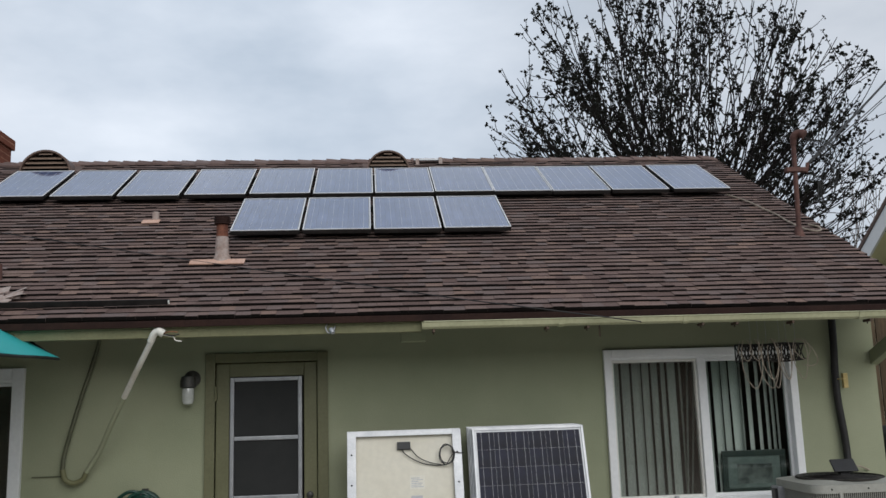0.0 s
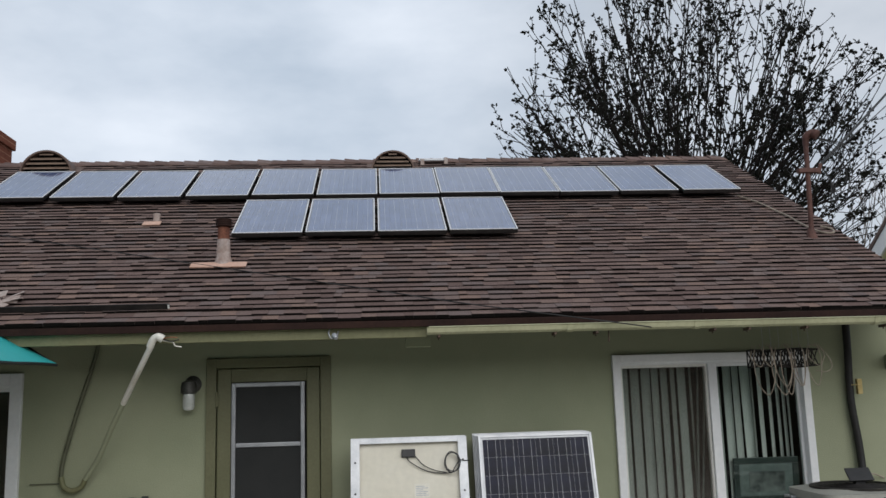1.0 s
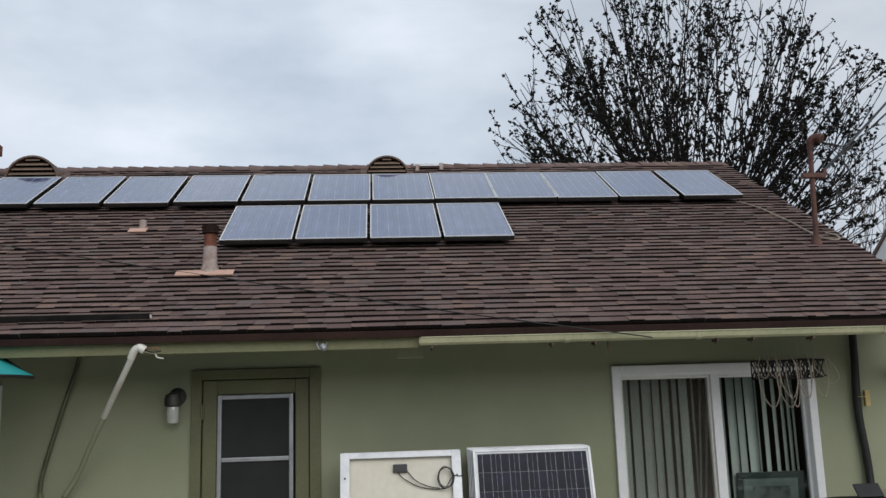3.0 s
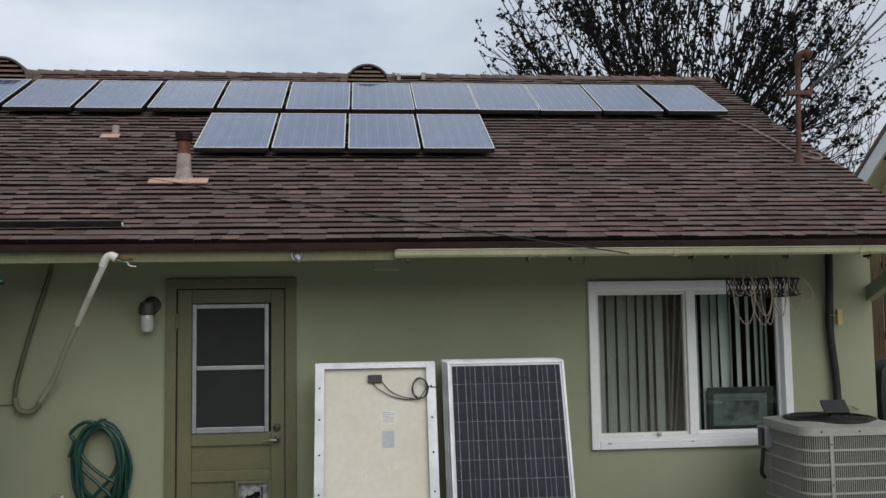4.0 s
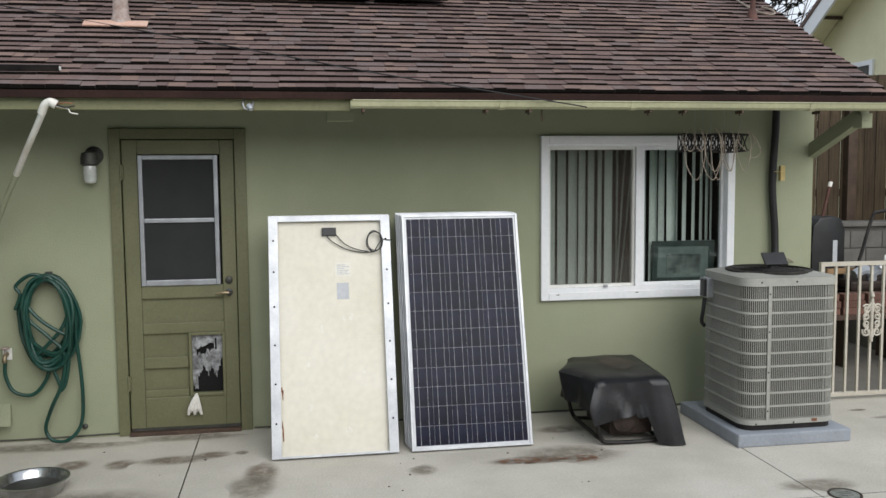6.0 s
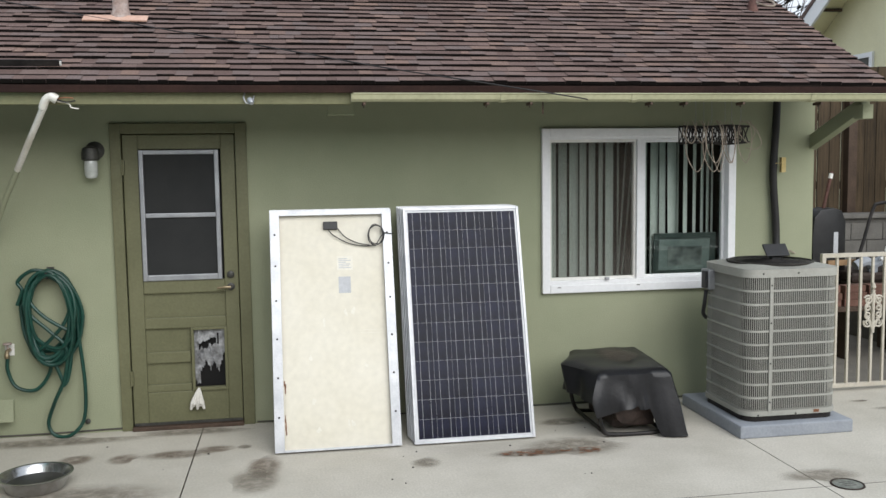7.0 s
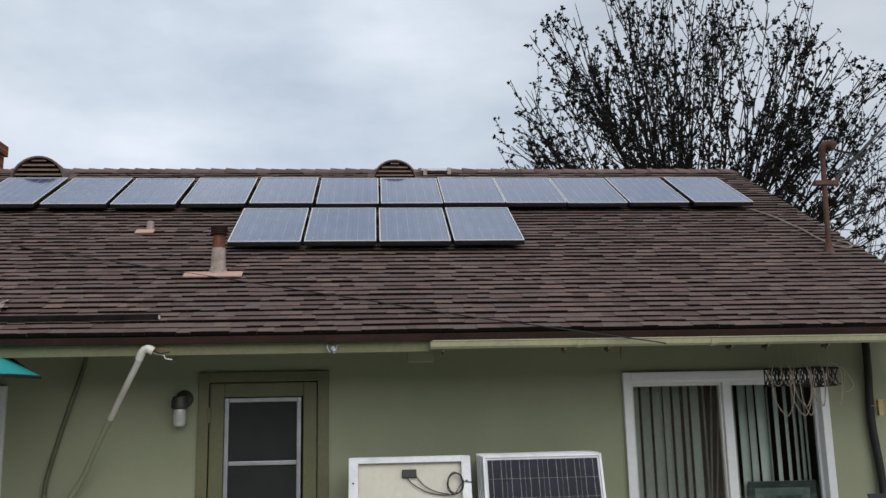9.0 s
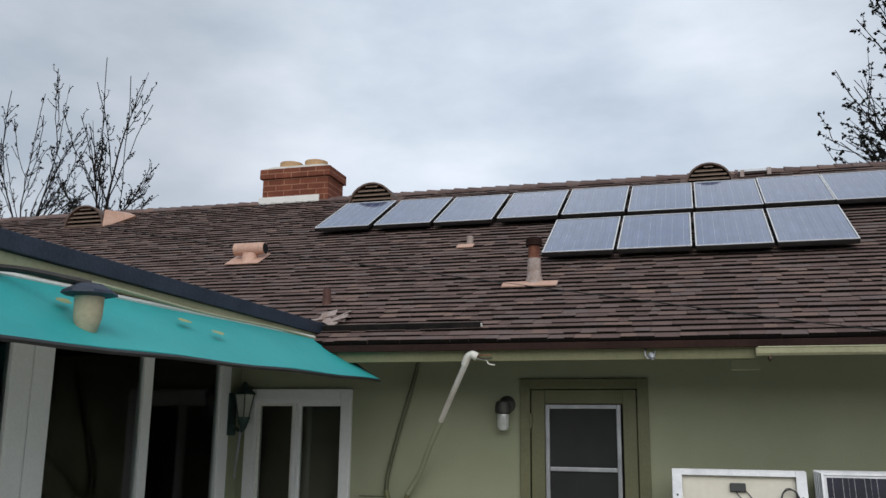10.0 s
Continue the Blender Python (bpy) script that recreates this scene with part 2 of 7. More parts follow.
HOSE_GREEN = surface("green_hose", (0.006, 0.034, 0.025), (0.011, 0.060, 0.043), 6.0, 0.4, 0, 0.08, 60.0, 0.2)
BRASS = surface("old_brass", (0.22, 0.17, 0.10), (0.32, 0.26, 0.17), 12.0, 0.45, 0.7, 0.1, 80.0, 0.2)
GUNMETAL = surface("dark_bronze", (0.05, 0.05, 0.045), (0.09, 0.088, 0.08), 9.0, 0.5, 0.5, 0.1, 60.0, 0.2)
JAR_GLASS = surface("frosted_jar", (0.45, 0.47, 0.44), (0.58, 0.60, 0.57), 8.0, 0.15, 0, 0.02, 50.0, 0.08, coat=0.6)
CLEAR = glass("window_glass")


def woven(name, c1, c2, cover):
    """A fine insect mesh: it covers a share of what lies behind it."""
    m = surface(name, c1, c2, 3.0, 0.8, 0, 0.0, 400.0, 0.15)
    n, l = m.node_tree.nodes, m.node_tree.links
    mx, tr = n.new("ShaderNodeMixShader"), n.new("ShaderNodeBsdfTransparent")
    mx.inputs[0].default_value = cover
    l.new(tr.outputs[0], mx.inputs[1])
    l.new(n["Principled BSDF"].outputs[0], mx.inputs[2])
    l.new(mx.outputs[0], n["Material Output"].inputs["Surface"])
    return m


SCREEN_MESH = woven("brown_screen_mesh", (0.085, 0.070, 0.055), (0.115, 0.095, 0.075), 0.18)
# mesh made pale and dense to brighten the wing's unlit panes
BRIGHTENED_MESH = woven("brightened_screen_mesh", (0.40, 0.375, 0.345), (0.48, 0.455, 0.42), 0.6)
SCREEN = surface("insect_screen", (0.012, 0.013, 0.013), (0.020, 0.021, 0.021), 3.0, 0.7, 0, 0.1, 400.0, 0.2)
# near-black walls paint in the darkness of the unlit room
ROOM_SHADE = surface("room_shade_paint", (0.030, 0.028, 0.024), (0.05, 0.046, 0.04), 2.0, 0.9, 0, 0.05, 40.0, 0.1)
# wall colour lightened to make up for light the patio room lacks
ROOM_LIFTED = surface("lightened_room_paint", (0.50, 0.45, 0.38), (0.60, 0.55, 0.48), 2.0, 0.9, 0, 0.05, 40.0, 0.1)
ROOM_BROWN = surface("brown_room_paint", (0.17, 0.14, 0.115), (0.24, 0.20, 0.165), 2.0, 0.9, 0, 0.05, 40.0, 0.1)
BLIND = surface("blind_slat", (0.50, 0.52, 0.49), (0.60, 0.615, 0.59), 3.0, 0.6, 0, 0.05, 60.0, 0.06, vary=0.1)
PICTURE_DARK = surface("dark_picture_frame", (0.020, 0.030, 0.028), (0.04, 0.055, 0.05), 8.0, 0.4, 0, 0.1, 60.0, 0.2)
PICTURE_MAT = surface("picture_mat", (0.09, 0.115, 0.11), (0.16, 0.19, 0.18), 9.0, 0.7, 0, 0, 60.0, 0.1)
PICTURE_ART = surface("faded_print", (0.02, 0.025, 0.025), (0.20, 0.22, 0.21), 7.0, 0.5, 0, 0, 40.0, 0.2)
COPPER_PAINT = surface("peach_painted_metal", (0.50, 0.30, 0.22), (0.60, 0.39, 0.30), 7.0, 0.6, 0.1, 0.1, 60.0, 0.12)
RUSTY_PIPE = surface("rusty_pipe", (0.10, 0.035, 0.022), (0.22, 0.085, 0.05), 16.0, 0.85, 0.1, 0.4, 70.0, 0.3)
PRIMER_PIPE = surface("weathered_pipe", (0.24, 0.16, 0.13), (0.42, 0.36, 0.33), 12.0, 0.75, 0.1, 0.3, 60.0, 0.2)
VENT_BROWN = surface("brown_vent_metal", (0.09, 0.055, 0.042), (0.15, 0.095, 0.072), 6.0, 0.6, 0.1, 0.1, 60.0, 0.15)
VENT_SLAT = surface("tan_louver", (0.17, 0.115, 0.085), (0.25, 0.18, 0.135), 6.0, 0.6, 0.1, 0.1, 60.0, 0.15)
# near black that paints the darkness inside holes and behind openings
HOLE_SHADE = surface("hole_shade", (0.004, 0.004, 0.004), (0.008, 0.007, 0.007), 6.0, 0.9, 0, 0, 60.0, 0.1)
MAST_BROWN = surface("brown_mast_pipe", (0.070, 0.032, 0.026), (0.13, 0.062, 0.048), 9.0, 0.7, 0.2, 0.2, 60.0, 0.25)
CABLE_BLACK = surface("black_cable", (0.010, 0.010, 0.010), (0.022, 0.020, 0.019), 9.0, 0.6, 0, 0, 60.0, 0.15)
CABLE_TAN = surface("tan_cable", (0.24, 0.20, 0.155), (0.36, 0.30, 0.24), 9.0, 0.6, 0, 0, 60.0, 0.15)
TEAL = surface("teal_awning_fabric", (0.030, 0.43, 0.43), (0.05, 0.53, 0.52), 1.4, 0.55, 0, 0.06, 60.0, 0.06)
_n, _l = TEAL.node_tree.nodes, TEAL.node_tree.links
_thin, _glow = _n.new("ShaderNodeMixShader"), _n.new("ShaderNodeBsdfTranslucent")
_thin.inputs[0].default_value = 0.28
_glow.inputs["Color"].default_value = (0.25, 0.62, 0.62, 1)
_l.new(_n["Principled BSDF"].outputs[0], _thin.inputs[1])
_l.new(_glow.outputs[0], _thin.inputs[2])
_l.new(_thin.outputs[0], _n["Material Output"].inputs["Surface"])
TEAL_WORN = surface("worn_awning_patch", (0.30, 0.40, 0.20), (0.40, 0.36, 0.15), 9.0, 0.7, 0, 0.1, 60.0, 0.2)
SLATE_EDGE = surface("slate_roof_edge", (0.018, 0.025, 0.042), (0.034, 0.046, 0.072), 4.0, 0.55, 0, 0.2, 60.0, 0.25)
WOOD_FENCE = surface("brown_fence_board", (0.036, 0.025, 0.014), (0.120, 0.083, 0.048), 3.0, 0.85, 0, 0.4, 60.0, 0.3, vary=0.3, streak=(9.0, 9.0, 0.7))
BLOCK_GREY = surface("grey_block_wall", (0.12, 0.115, 0.105), (0.19, 0.18, 0.165), 3.0, 0.9, 0, 0.4, 60.0, 0.15)
CREAM_IRON = surface("cream_painted_iron", (0.46, 0.42, 0.345), (0.56, 0.52, 0.44), 6.0, 0.5, 0, 0.08, 60.0, 0.08)
WHITE_IRON = surface("white_cast_iron", (0.62, 0.62, 0.60), (0.74, 0.74, 0.72), 6.0, 0.5, 0, 0.1, 60.0, 0.08)
CREAM_STUCCO = surface("cream_stucco", (0.72, 0.68, 0.45), (0.80, 0.76, 0.53), 1.2, 0.9, 0, 0.3, 90.0, 0.06)
WHITE_PAINT = surface("white_fascia_paint", (0.79, 0.80, 0.81), (0.86, 0.865, 0.87), 2.0, 0.5, 0, 0.05, 60.0, 0.05)
DARK_WOOD = surface("dark_stained_wood", (0.05, 0.032, 0.022), (0.09, 0.058, 0.04), 4.0, 0.7, 0, 0.2, 60.0, 0.25)
TAN_WOOD = surface("tan_wood", (0.25, 0.15, 0.075), (0.34, 0.22, 0.12), 4.0, 0.6, 0, 0.1, 60.0, 0.15, streak=(8.0, 8.0, 0.8))
CLAY = surface("clay_flue", (0.40, 0.24, 0.12), (0.54, 0.36, 0.20), 6.0, 0.85, 0, 0.2, 60.0, 0.15)
MORTAR = surface("pale_mortar", (0.48, 0.44, 0.38), (0.62, 0.58, 0.52), 6.0, 0.9, 0, 0.2, 60.0, 0.12)
BRICK = brick_material("chimney_brick")
RED_BRICK = surface("loose_red_brick", (0.12, 0.06, 0.045), (0.19, 0.10, 0.075), 8.0, 0.9, 0, 0.3, 60.0, 0.2, vary=0.2)
SHINGLE = shingle_material("shingle", False)
SHINGLE_FIELD = shingle_material("shingle_field", True)
# dark bitumen cut edge, blackened further for the shadow line under each course
CUT_EDGE_SHADE = surface("shaded_cut_shingle_edge", (0.005, 0.004, 0.0035), (0.010, 0.008, 0.007), 9.0, 0.95, 0, 0.2, 90.0, 0.2, spec=0.1)
ROOF_FELT = surface("roof_felt", (0.020, 0.015, 0.013), (0.03, 0.024, 0.02), 4.0, 0.95, 0, 0.2, 60.0, 0.2, spec=0.1)
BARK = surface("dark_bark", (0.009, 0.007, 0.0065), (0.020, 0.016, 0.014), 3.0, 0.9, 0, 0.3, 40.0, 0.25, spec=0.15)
BARK_PALE = surface("grey_bark", (0.09, 0.078, 0.068), (0.15, 0.13, 0.113), 3.0, 0.9, 0, 0.3, 40.0, 0.25, spec=0.15)
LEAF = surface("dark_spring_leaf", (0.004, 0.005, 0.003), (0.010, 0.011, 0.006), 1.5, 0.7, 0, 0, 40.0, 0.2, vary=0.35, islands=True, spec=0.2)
CLOTH = surface("white_rag", (0.60, 0.58, 0.53), (0.75, 0.73, 0.68), 12.0, 0.9, 0, 0.2, 80.0, 0.12)
CRUMPLED = surface("torn_grey_plastic", (0.10, 0.10, 0.103), (0.40, 0.405, 0.41), 9.0, 0.45, 0, 0.4, 30.0, 0.3)
STEEL = surface("stainless_steel", (0.40, 0.40, 0.40), (0.52, 0.52, 0.52), 5.0, 0.25, 0.95, 0.03, 60.0, 0.1)
YELLOW = surface("yellow_tag", (0.46, 0.34, 0.12), (0.56, 0.44, 0.20), 6.0, 0.5, 0, 0, 60.0, 0.1)
LABEL_GREY = surface("grey_label", (0.42, 0.43, 0.45), (0.50, 0.51, 0.53), 9.0, 0.5, 0, 0, 60.0, 0.08)
LAMP_GLASS = surface("dusty_lantern_glass", (0.30, 0.32, 0.28), (0.42, 0.43, 0.38), 6.0, 0.2, 0, 0, 60.0, 0.1, coat=0.5)
LANTERN_GREEN = surface("verdigris_metal", (0.020, 0.045, 0.042), (0.05, 0.085, 0.078), 8.0, 0.5, 0.3, 0.1, 60.0, 0.25)
SHADE_TAN = surface("amber_lamp_glass", (0.34, 0.30, 0.20), (0.46, 0.40, 0.28), 6.0, 0.3, 0, 0, 60.0, 0.1)
PVC = surface("white_pvc", (0.62, 0.58, 0.50), (0.76, 0.74, 0.68), 5.0, 0.4, 0, 0.03, 60.0, 0.08)
CONDUIT = surface("painted_conduit", (0.085, 0.09, 0.055), (0.13, 0.135, 0.085), 5.0, 0.5, 0.1, 0.05, 60.0, 0.1)


# ---- mesh helpers ----
class Shape:
    """Vertices and faces of one part."""

    def __init__(self):
        self.v, self.f, self.m = [], [], []

    def add(self, vs, fs, mi=0):
        k = len(self.v)
        self.v += [tuple(p) for p in vs]
        self.f += [tuple(k + i for i in q) for q in fs]
        self.m += [mi] * len(fs)
        return self

    def box(self, a, b, mi=0, m=None):
        (x0, y0, z0), (x1, y1, z1) = a, b
        vs = [(x0, y0, z0), (x1, y0, z0), (x1, y1, z0), (x0, y1, z0), (x0, y0, z1), (x1, y0, z1), (x1, y1, z1), (x0, y1, z1)]
        if m:
            vs = [m @ Vector(p) for p in vs]
        return self.add(vs, [(3, 2, 1, 0), (4, 5, 6, 7), (0, 1, 5, 4), (1, 2, 6, 5), (2, 3, 7, 6), (3, 0, 4, 7)], mi)

    def tube(self, pts, r, sides=8, mi=0, closed=False):
        pts = [Vector(p) for p in pts]
        n = len(pts)
        rs = r if isinstance(r, (list, tuple)) else [r] * n
        ring, up = [], None
        for i in range(n):
            a, b = pts[(i - 1) % n if closed else max(i - 1, 0)], pts[(i + 1) % n if closed else min(i + 1, n - 1)]
            d = (b - a).normalized()
            if up is None:
                up = Vector((0, 0, 1)) if abs(d.z) < 0.9 else Vector((1, 0, 0))
            s = d.cross(up)
            if s.length < 1e-5:
                s = d.cross(Vector((0.3, 1, 0.2)))
            s.normalize()
            up = s.cross(d).normalized()
            ring.append([pts[i] + (s * math.cos(2 * math.pi * k / sides) + up * math.sin(2 * math.pi * k / sides)) * rs[i] for k in range(sides)])
        vs = [p for q in ring for p in q]
        fs = []
        for i in range(n if closed else n - 1):
            j = (i + 1) % n
            for k in range(sides):
                k2 = (k + 1) % sides
                fs.append((i * sides + k, i * sides + k2, j * sides + k2, j * sides + k))
        if not closed:
            fs += [tuple(range(sides))[::-1], tuple((n - 1) * sides + k for k in range(sides))]
        return self.add(vs, fs, mi)

    def lathe(self, prof, centre=(0, 0, 0), sides=24, mi=0, m=None, cap=True):
        vs, fs, n = [], [], len(prof)
        for r, z in prof:
            for k in range(sides):
                a = 2 * math.pi * k / sides
                p = Vector((r * math.cos(a), r * math.sin(a), z))
                vs.append((m @ p if m else p) + Vector(centre))
        for i in range(n - 1):
            for k in range(sides):
                k2 = (k + 1) % sides
                fs.append((i * sides + k, i * sides + k2, (i + 1) * sides + k2, (i + 1) * sides + k))
        if cap:
            fs += [tuple(range(sides))[::-1], tuple((n - 1) * sides + k for k in range(sides))]
        return self.add(vs, fs, mi)

    def prism(self, outline, lo, hi, axis=1, mi=0):
        """An outline in the plane across the axis, drawn out from lo to hi."""
        n = len(outline)

        def put(p, t):
            q = list(p)
            q.insert(axis, t)
            return tuple(q)
        vs = [put(p, lo) for p in outline] + [put(p, hi) for p in outline]
        fs = [tuple(range(n)), tuple(range(2 * n - 1, n - 1, -1))] + [(i, n + i, n + (i + 1) % n, (i + 1) % n) for i in range(n)]
        return self.add(vs, fs, mi)


WORLD_AT = {}


def thing(name, base, label, category, group="", kind="", m=None):
    """The empty at a thing's base, under which its parts hang."""
    ob = new(name)
    ob.empty_display_size = 0.1
    m = m or Matrix.Translation(base)
    ob.matrix_world = m
    WORLD_AT[ob] = m
    return tagged(ob, label, category, group, kind)


def make_mesh(name, shape, mats, m=None, bevel=0.0, smooth=False):
    me = bpy.data.meshes.new(name)
    vs = [m @ Vector(p) for p in shape.v] if m else shape.v
    me.from_pydata(vs, [], shape.f)
    mats = mats if isinstance(mats, (list, tuple)) else [mats]
    for x in mats:
        me.materials.append(x)
    if len(mats) > 1:
        me.polygons.foreach_set("material_index", shape.m)
    bm = bmesh.new()
    bm.from_mesh(me)
    bmesh.ops.recalc_face_normals(bm, faces=bm.faces)
    if bevel:
        sharp = [e for e in bm.edges if len(e.link_faces) == 2 and e.calc_face_angle(0) > 0.6]
        bmesh.ops.bevel(bm, geom=sharp, offset=bevel, segments=2, profile=0.6, affect="EDGES", clamp_overlap=True)
    bm.to_mesh(me)
    bm.free()
    if smooth:
        me.polygons.foreach_set("use_smooth", [True] * len(me.polygons))
        me.set_sharp_from_angle(angle=radians(40))
    me.update()
    return me


def part(name, shape, mats, parent, label="", bevel=0.0, smooth=False, local=False):
    """One mesh under a thing or a part; the shape is in the world's coordinates unless local."""
    m = None if local else WORLD_AT[parent].inverted()
    ob = new(name, make_mesh(name, shape, mats, m, bevel, smooth))
    ob.parent = parent
    WORLD_AT[ob] = WORLD_AT[parent]
    return tagged(ob, label)


def solid(name, shape, mats, label, category, base=(0, 0, 0), group="", kind="", bevel=0.0, smooth=False, m=None):
    """A thing that is one mesh, its origin at its base."""
    m = m or Matrix.Translation(base)
    ob = new(name, make_mesh(name, shape, mats, m.inverted(), bevel, smooth))
    ob.matrix_world = m
    WORLD_AT[ob] = m
    return tagged(ob, label, category, group, kind)


def arc(centre, r, a0, a1, n, plane="xz", squash=1.0):
    out = []
    for i in range(n + 1):
        a = radians(a0 + (a1 - a0) * i / n)
        u, w = r * math.cos(a), r * math.sin(a) * squash
        c = Vector(centre)
        out.append(c + (Vector((u, 0, w)) if plane == "xz" else Vector((u, w, 0)) if plane == "xy" else Vector((0, u, w))))
    return out


def spline(pts, n=8):
    """A smooth line through the points."""
    P = [Vector(p) for p in pts]
    P = [P[0] * 2 - P[1]] + P + [P[-1] * 2 - P[-2]]
    out = []
    for i in range(1, len(P) - 2):
        for k in range(n):
            t = k / n
            a, b, c, d = P[i - 1], P[i], P[i + 1], P[i + 2]
            out.append(0.5 * (2 * b + (c - a) * t + (2 * a - 5 * b + 4 * c - d) * t * t + (3 * b - a - 3 * c + d) * t ** 3))
    out.append(P[-2])
    return out


def blob(cx, cy, rx, ry, z, seed, n=40, wob=0.25):
    """A flat ragged patch."""
    rng = random.Random(seed)
    ph = [rng.uniform(0, 6.28) for _ in range(5)]
    vs = [(cx, cy, z)]
    for k in range(n):
        a = 2 * math.pi * k / n
        w = 1 + wob * sum(math.sin((j + 2) * a + ph[j]) / (j + 1.5) for j in range(5))
        vs.append((cx + rx * w * math.cos(a), cy + ry * w * math.sin(a), z))
    return Shape().add(vs, [(0, 1 + k, 1 + (k + 1) % n) for k in range(n)])


# ---- ground ----
ground = solid("ground", Shape().box((-120, -60, -0.3), (140, 200, -0.004)), EARTH, "pale concrete and dry earth ground", "ground", kind="structure")
patio = thing("patio", (0, 0, 0), "worn pale concrete patio slab with stains and a joint", "patio", kind="structure")
JX = 0.47
part("slab", Shape().box((-9, -12, -0.12), (JX - 0.004, 0.02, 0.0)), CONCRETE, patio)
part("slab", Shape().box((JX + 0.004, -12, -0.12), (4.0, 0.02, 0.0)), CONCRETE, patio)
part("slab", Shape().box((4.008, -12, -0.12), (12, 0.02, 0.0)), CONCRETE, patio)
# side-yard slab, its shade painted into the colour
part("slab", Shape().box((5.14, 0.02, -0.12), (14, 2.9, -0.003)), SHADED_CONCRETE, patio, "side-yard concrete with the yard's shade painted in")
part("joint", Shape().box((JX - 0.005, -12, -0.11), (JX + 0.005, 0.02, -0.004)), JOINT, patio)
part("joint", Shape().box((3.999, -12, -0.11), (4.009, 0.02, -0.004)), JOINT, patio)
for cx, cy, rx, ry, mt, sd in (
        (-0.25, -0.61, 0.12, 0.13, STAIN, 1), (0.03, -0.645, 0.11, 0.11, STAIN, 2), (0.355, -0.63, 0.21, 0.12, STAIN, 3), (0.59, -0.555, 0.12, 0.10, STAIN, 4), (0.78, -0.55, 0.06, 0.05, PALE_STAIN, 5),
        (0.925, -0.98, 0.15, 0.20, STAIN, 6), (0.87, -1.22, 0.15, 0.30, PALE_STAIN, 7), (-0.1, -1.3, 0.5, 0.3, PALE_STAIN, 8), (-0.5, -0.2, 0.7, 0.12, PALE_STAIN, 9), (0.4, -0.14, 0.45, 0.1, PALE_STAIN, 10),
        (2.85, -1.0, 0.38, 0.22, PALE_STAIN, 11), (2.6, -1.06, 0.34, 0.09, STAIN, 12), (3.0, -0.45, 0.22, 0.12, PALE_STAIN, 13), (1.9, -1.12, 0.10, 0.12, PALE_STAIN, 14),
        (5.3, -0.4, 0.10, 0.03, STAIN, 15), (5.5, -0.62, 0.25, 0.06, PALE_STAIN, 16), (4.1, -1.8, 0.3, 0.12, PALE_STAIN, 17)):
    part("stain", blob(cx, cy, rx, ry, 0.001 + 0.0003 * sd, sd), mt, patio)
part("joint", Shape().box((JX + 0.006, -1.973, -0.02), (12, -1.969, 0.0010)), JOINT, patio)
drain = thing("drain_cover", (4.144, -1.968, 0), "round grey-green metal drain cover set in the patio", "drain cover")
part("rim", Shape().lathe([(0.081, 0.0), (0.092, 0.0), (0.090, 0.006), (0.081, 0.005)], (4.144, -1.968, 0.001), 30, cap=False), DARK_ENGINE, drain, "dark rusty rim", smooth=True)
part("plate", Shape().lathe([(0.080, 0.0), (0.078, 0.0035), (0.001, 0.005)], (4.144, -1.968, 0.001), 30), VERDIGRIS, drain, "weathered grey-green plate", smooth=True)
for k in range(3):
    part("slot", Shape().box((4.144 - 0.035, -1.968 - 0.028 + 0.025 * k, 0.0048), (4.144 + 0.035, -1.968 - 0.022 + 0.025 * k, 0.0062)), JOINT, drain)
rust = Shape()
rng = random.Random(5)
for k in range(46):
    x = 2.40 + rng.random() * 0.62
    s = blob(x, -1.07 + rng.gauss(0, 0.034) - (x - 2.6) * 0.05, rng.uniform(0.004, 0.04), rng.uniform(0.002, 0.009), 0.0075, k, 12)
    rust.add(s.v, s.f)
part("rust_stain", rust, RUST, patio, "rust flakes left by metal")
crumbs = Shape()
for k in range(26):
    x, y, r = rng.uniform(-0.8, 3.2), rng.uniform(-1.5, -0.05), rng.uniform(0.003, 0.009)
    crumbs.lathe([(r, 0), (r * 0.8, r * 0.6), (r * 0.2, r * 0.9)], (x, y, 0.001), 5)
tagged(part("crumbs", crumbs, JOINT, patio, "dark crumbs and dead leaves"), kind="stuff")

# added wall behind the camera, unseen; it darkens the reflection in the window
solid("wall_yard", Shape().box((-30, -15.2, 0), (30, -15, 4.2)), WOOD_FENCE, "unseen plain brown wall, added to darken the window's reflection", "wall", kind="structure")

# ---- the house: walls ----
X0, X1 = -9.0, 5.14
WIN = (2.944, 4.475, 0.855, 2.075)
DOOR = (-0.006, 0.750, 0.0, 2.056)
LWIN = (-2.262, -1.378, 0.55, 2.058)
wall = Shape()
for a, b, c, d in ((X0, LWIN[0], 0, 2.66), (LWIN[0], LWIN[1], 0, LWIN[2]), (LWIN[0], LWIN[1], LWIN[3], 2.66), (LWIN[1], DOOR[0], 0, 2.66), (DOOR[0], DOOR[1], DOOR[3], 2.66),
                   (DOOR[1], WIN[0], 0, 2.66), (WIN[0], WIN[1], 0, WIN[2]), (WIN[0], WIN[1], WIN[3], 2.66), (WIN[1], X1, 0, 2.66)):
    wall.box((a, 0, c), (b, 0.16, d))
solid("wall_south", wall, STUCCO, "pale green stucco house wall", "wall", kind="structure")
SLOPE = 0.554
side = Shape().prism([(0.16, 0), (5.84, 0), (5.84, 2.66), (3.0, 4.24), (0.16, 2.66)], X1 - 0.16, X1, axis=0)
solid("wall_east", side, STUCCO, "pale green stucco gable wall", "wall", kind="structure")
solid("wall_north", Shape().box((X0, 5.84, 0), (X1, 6.0, 2.6)), STUCCO, "plain green stucco back wall", "wall", kind="structure")
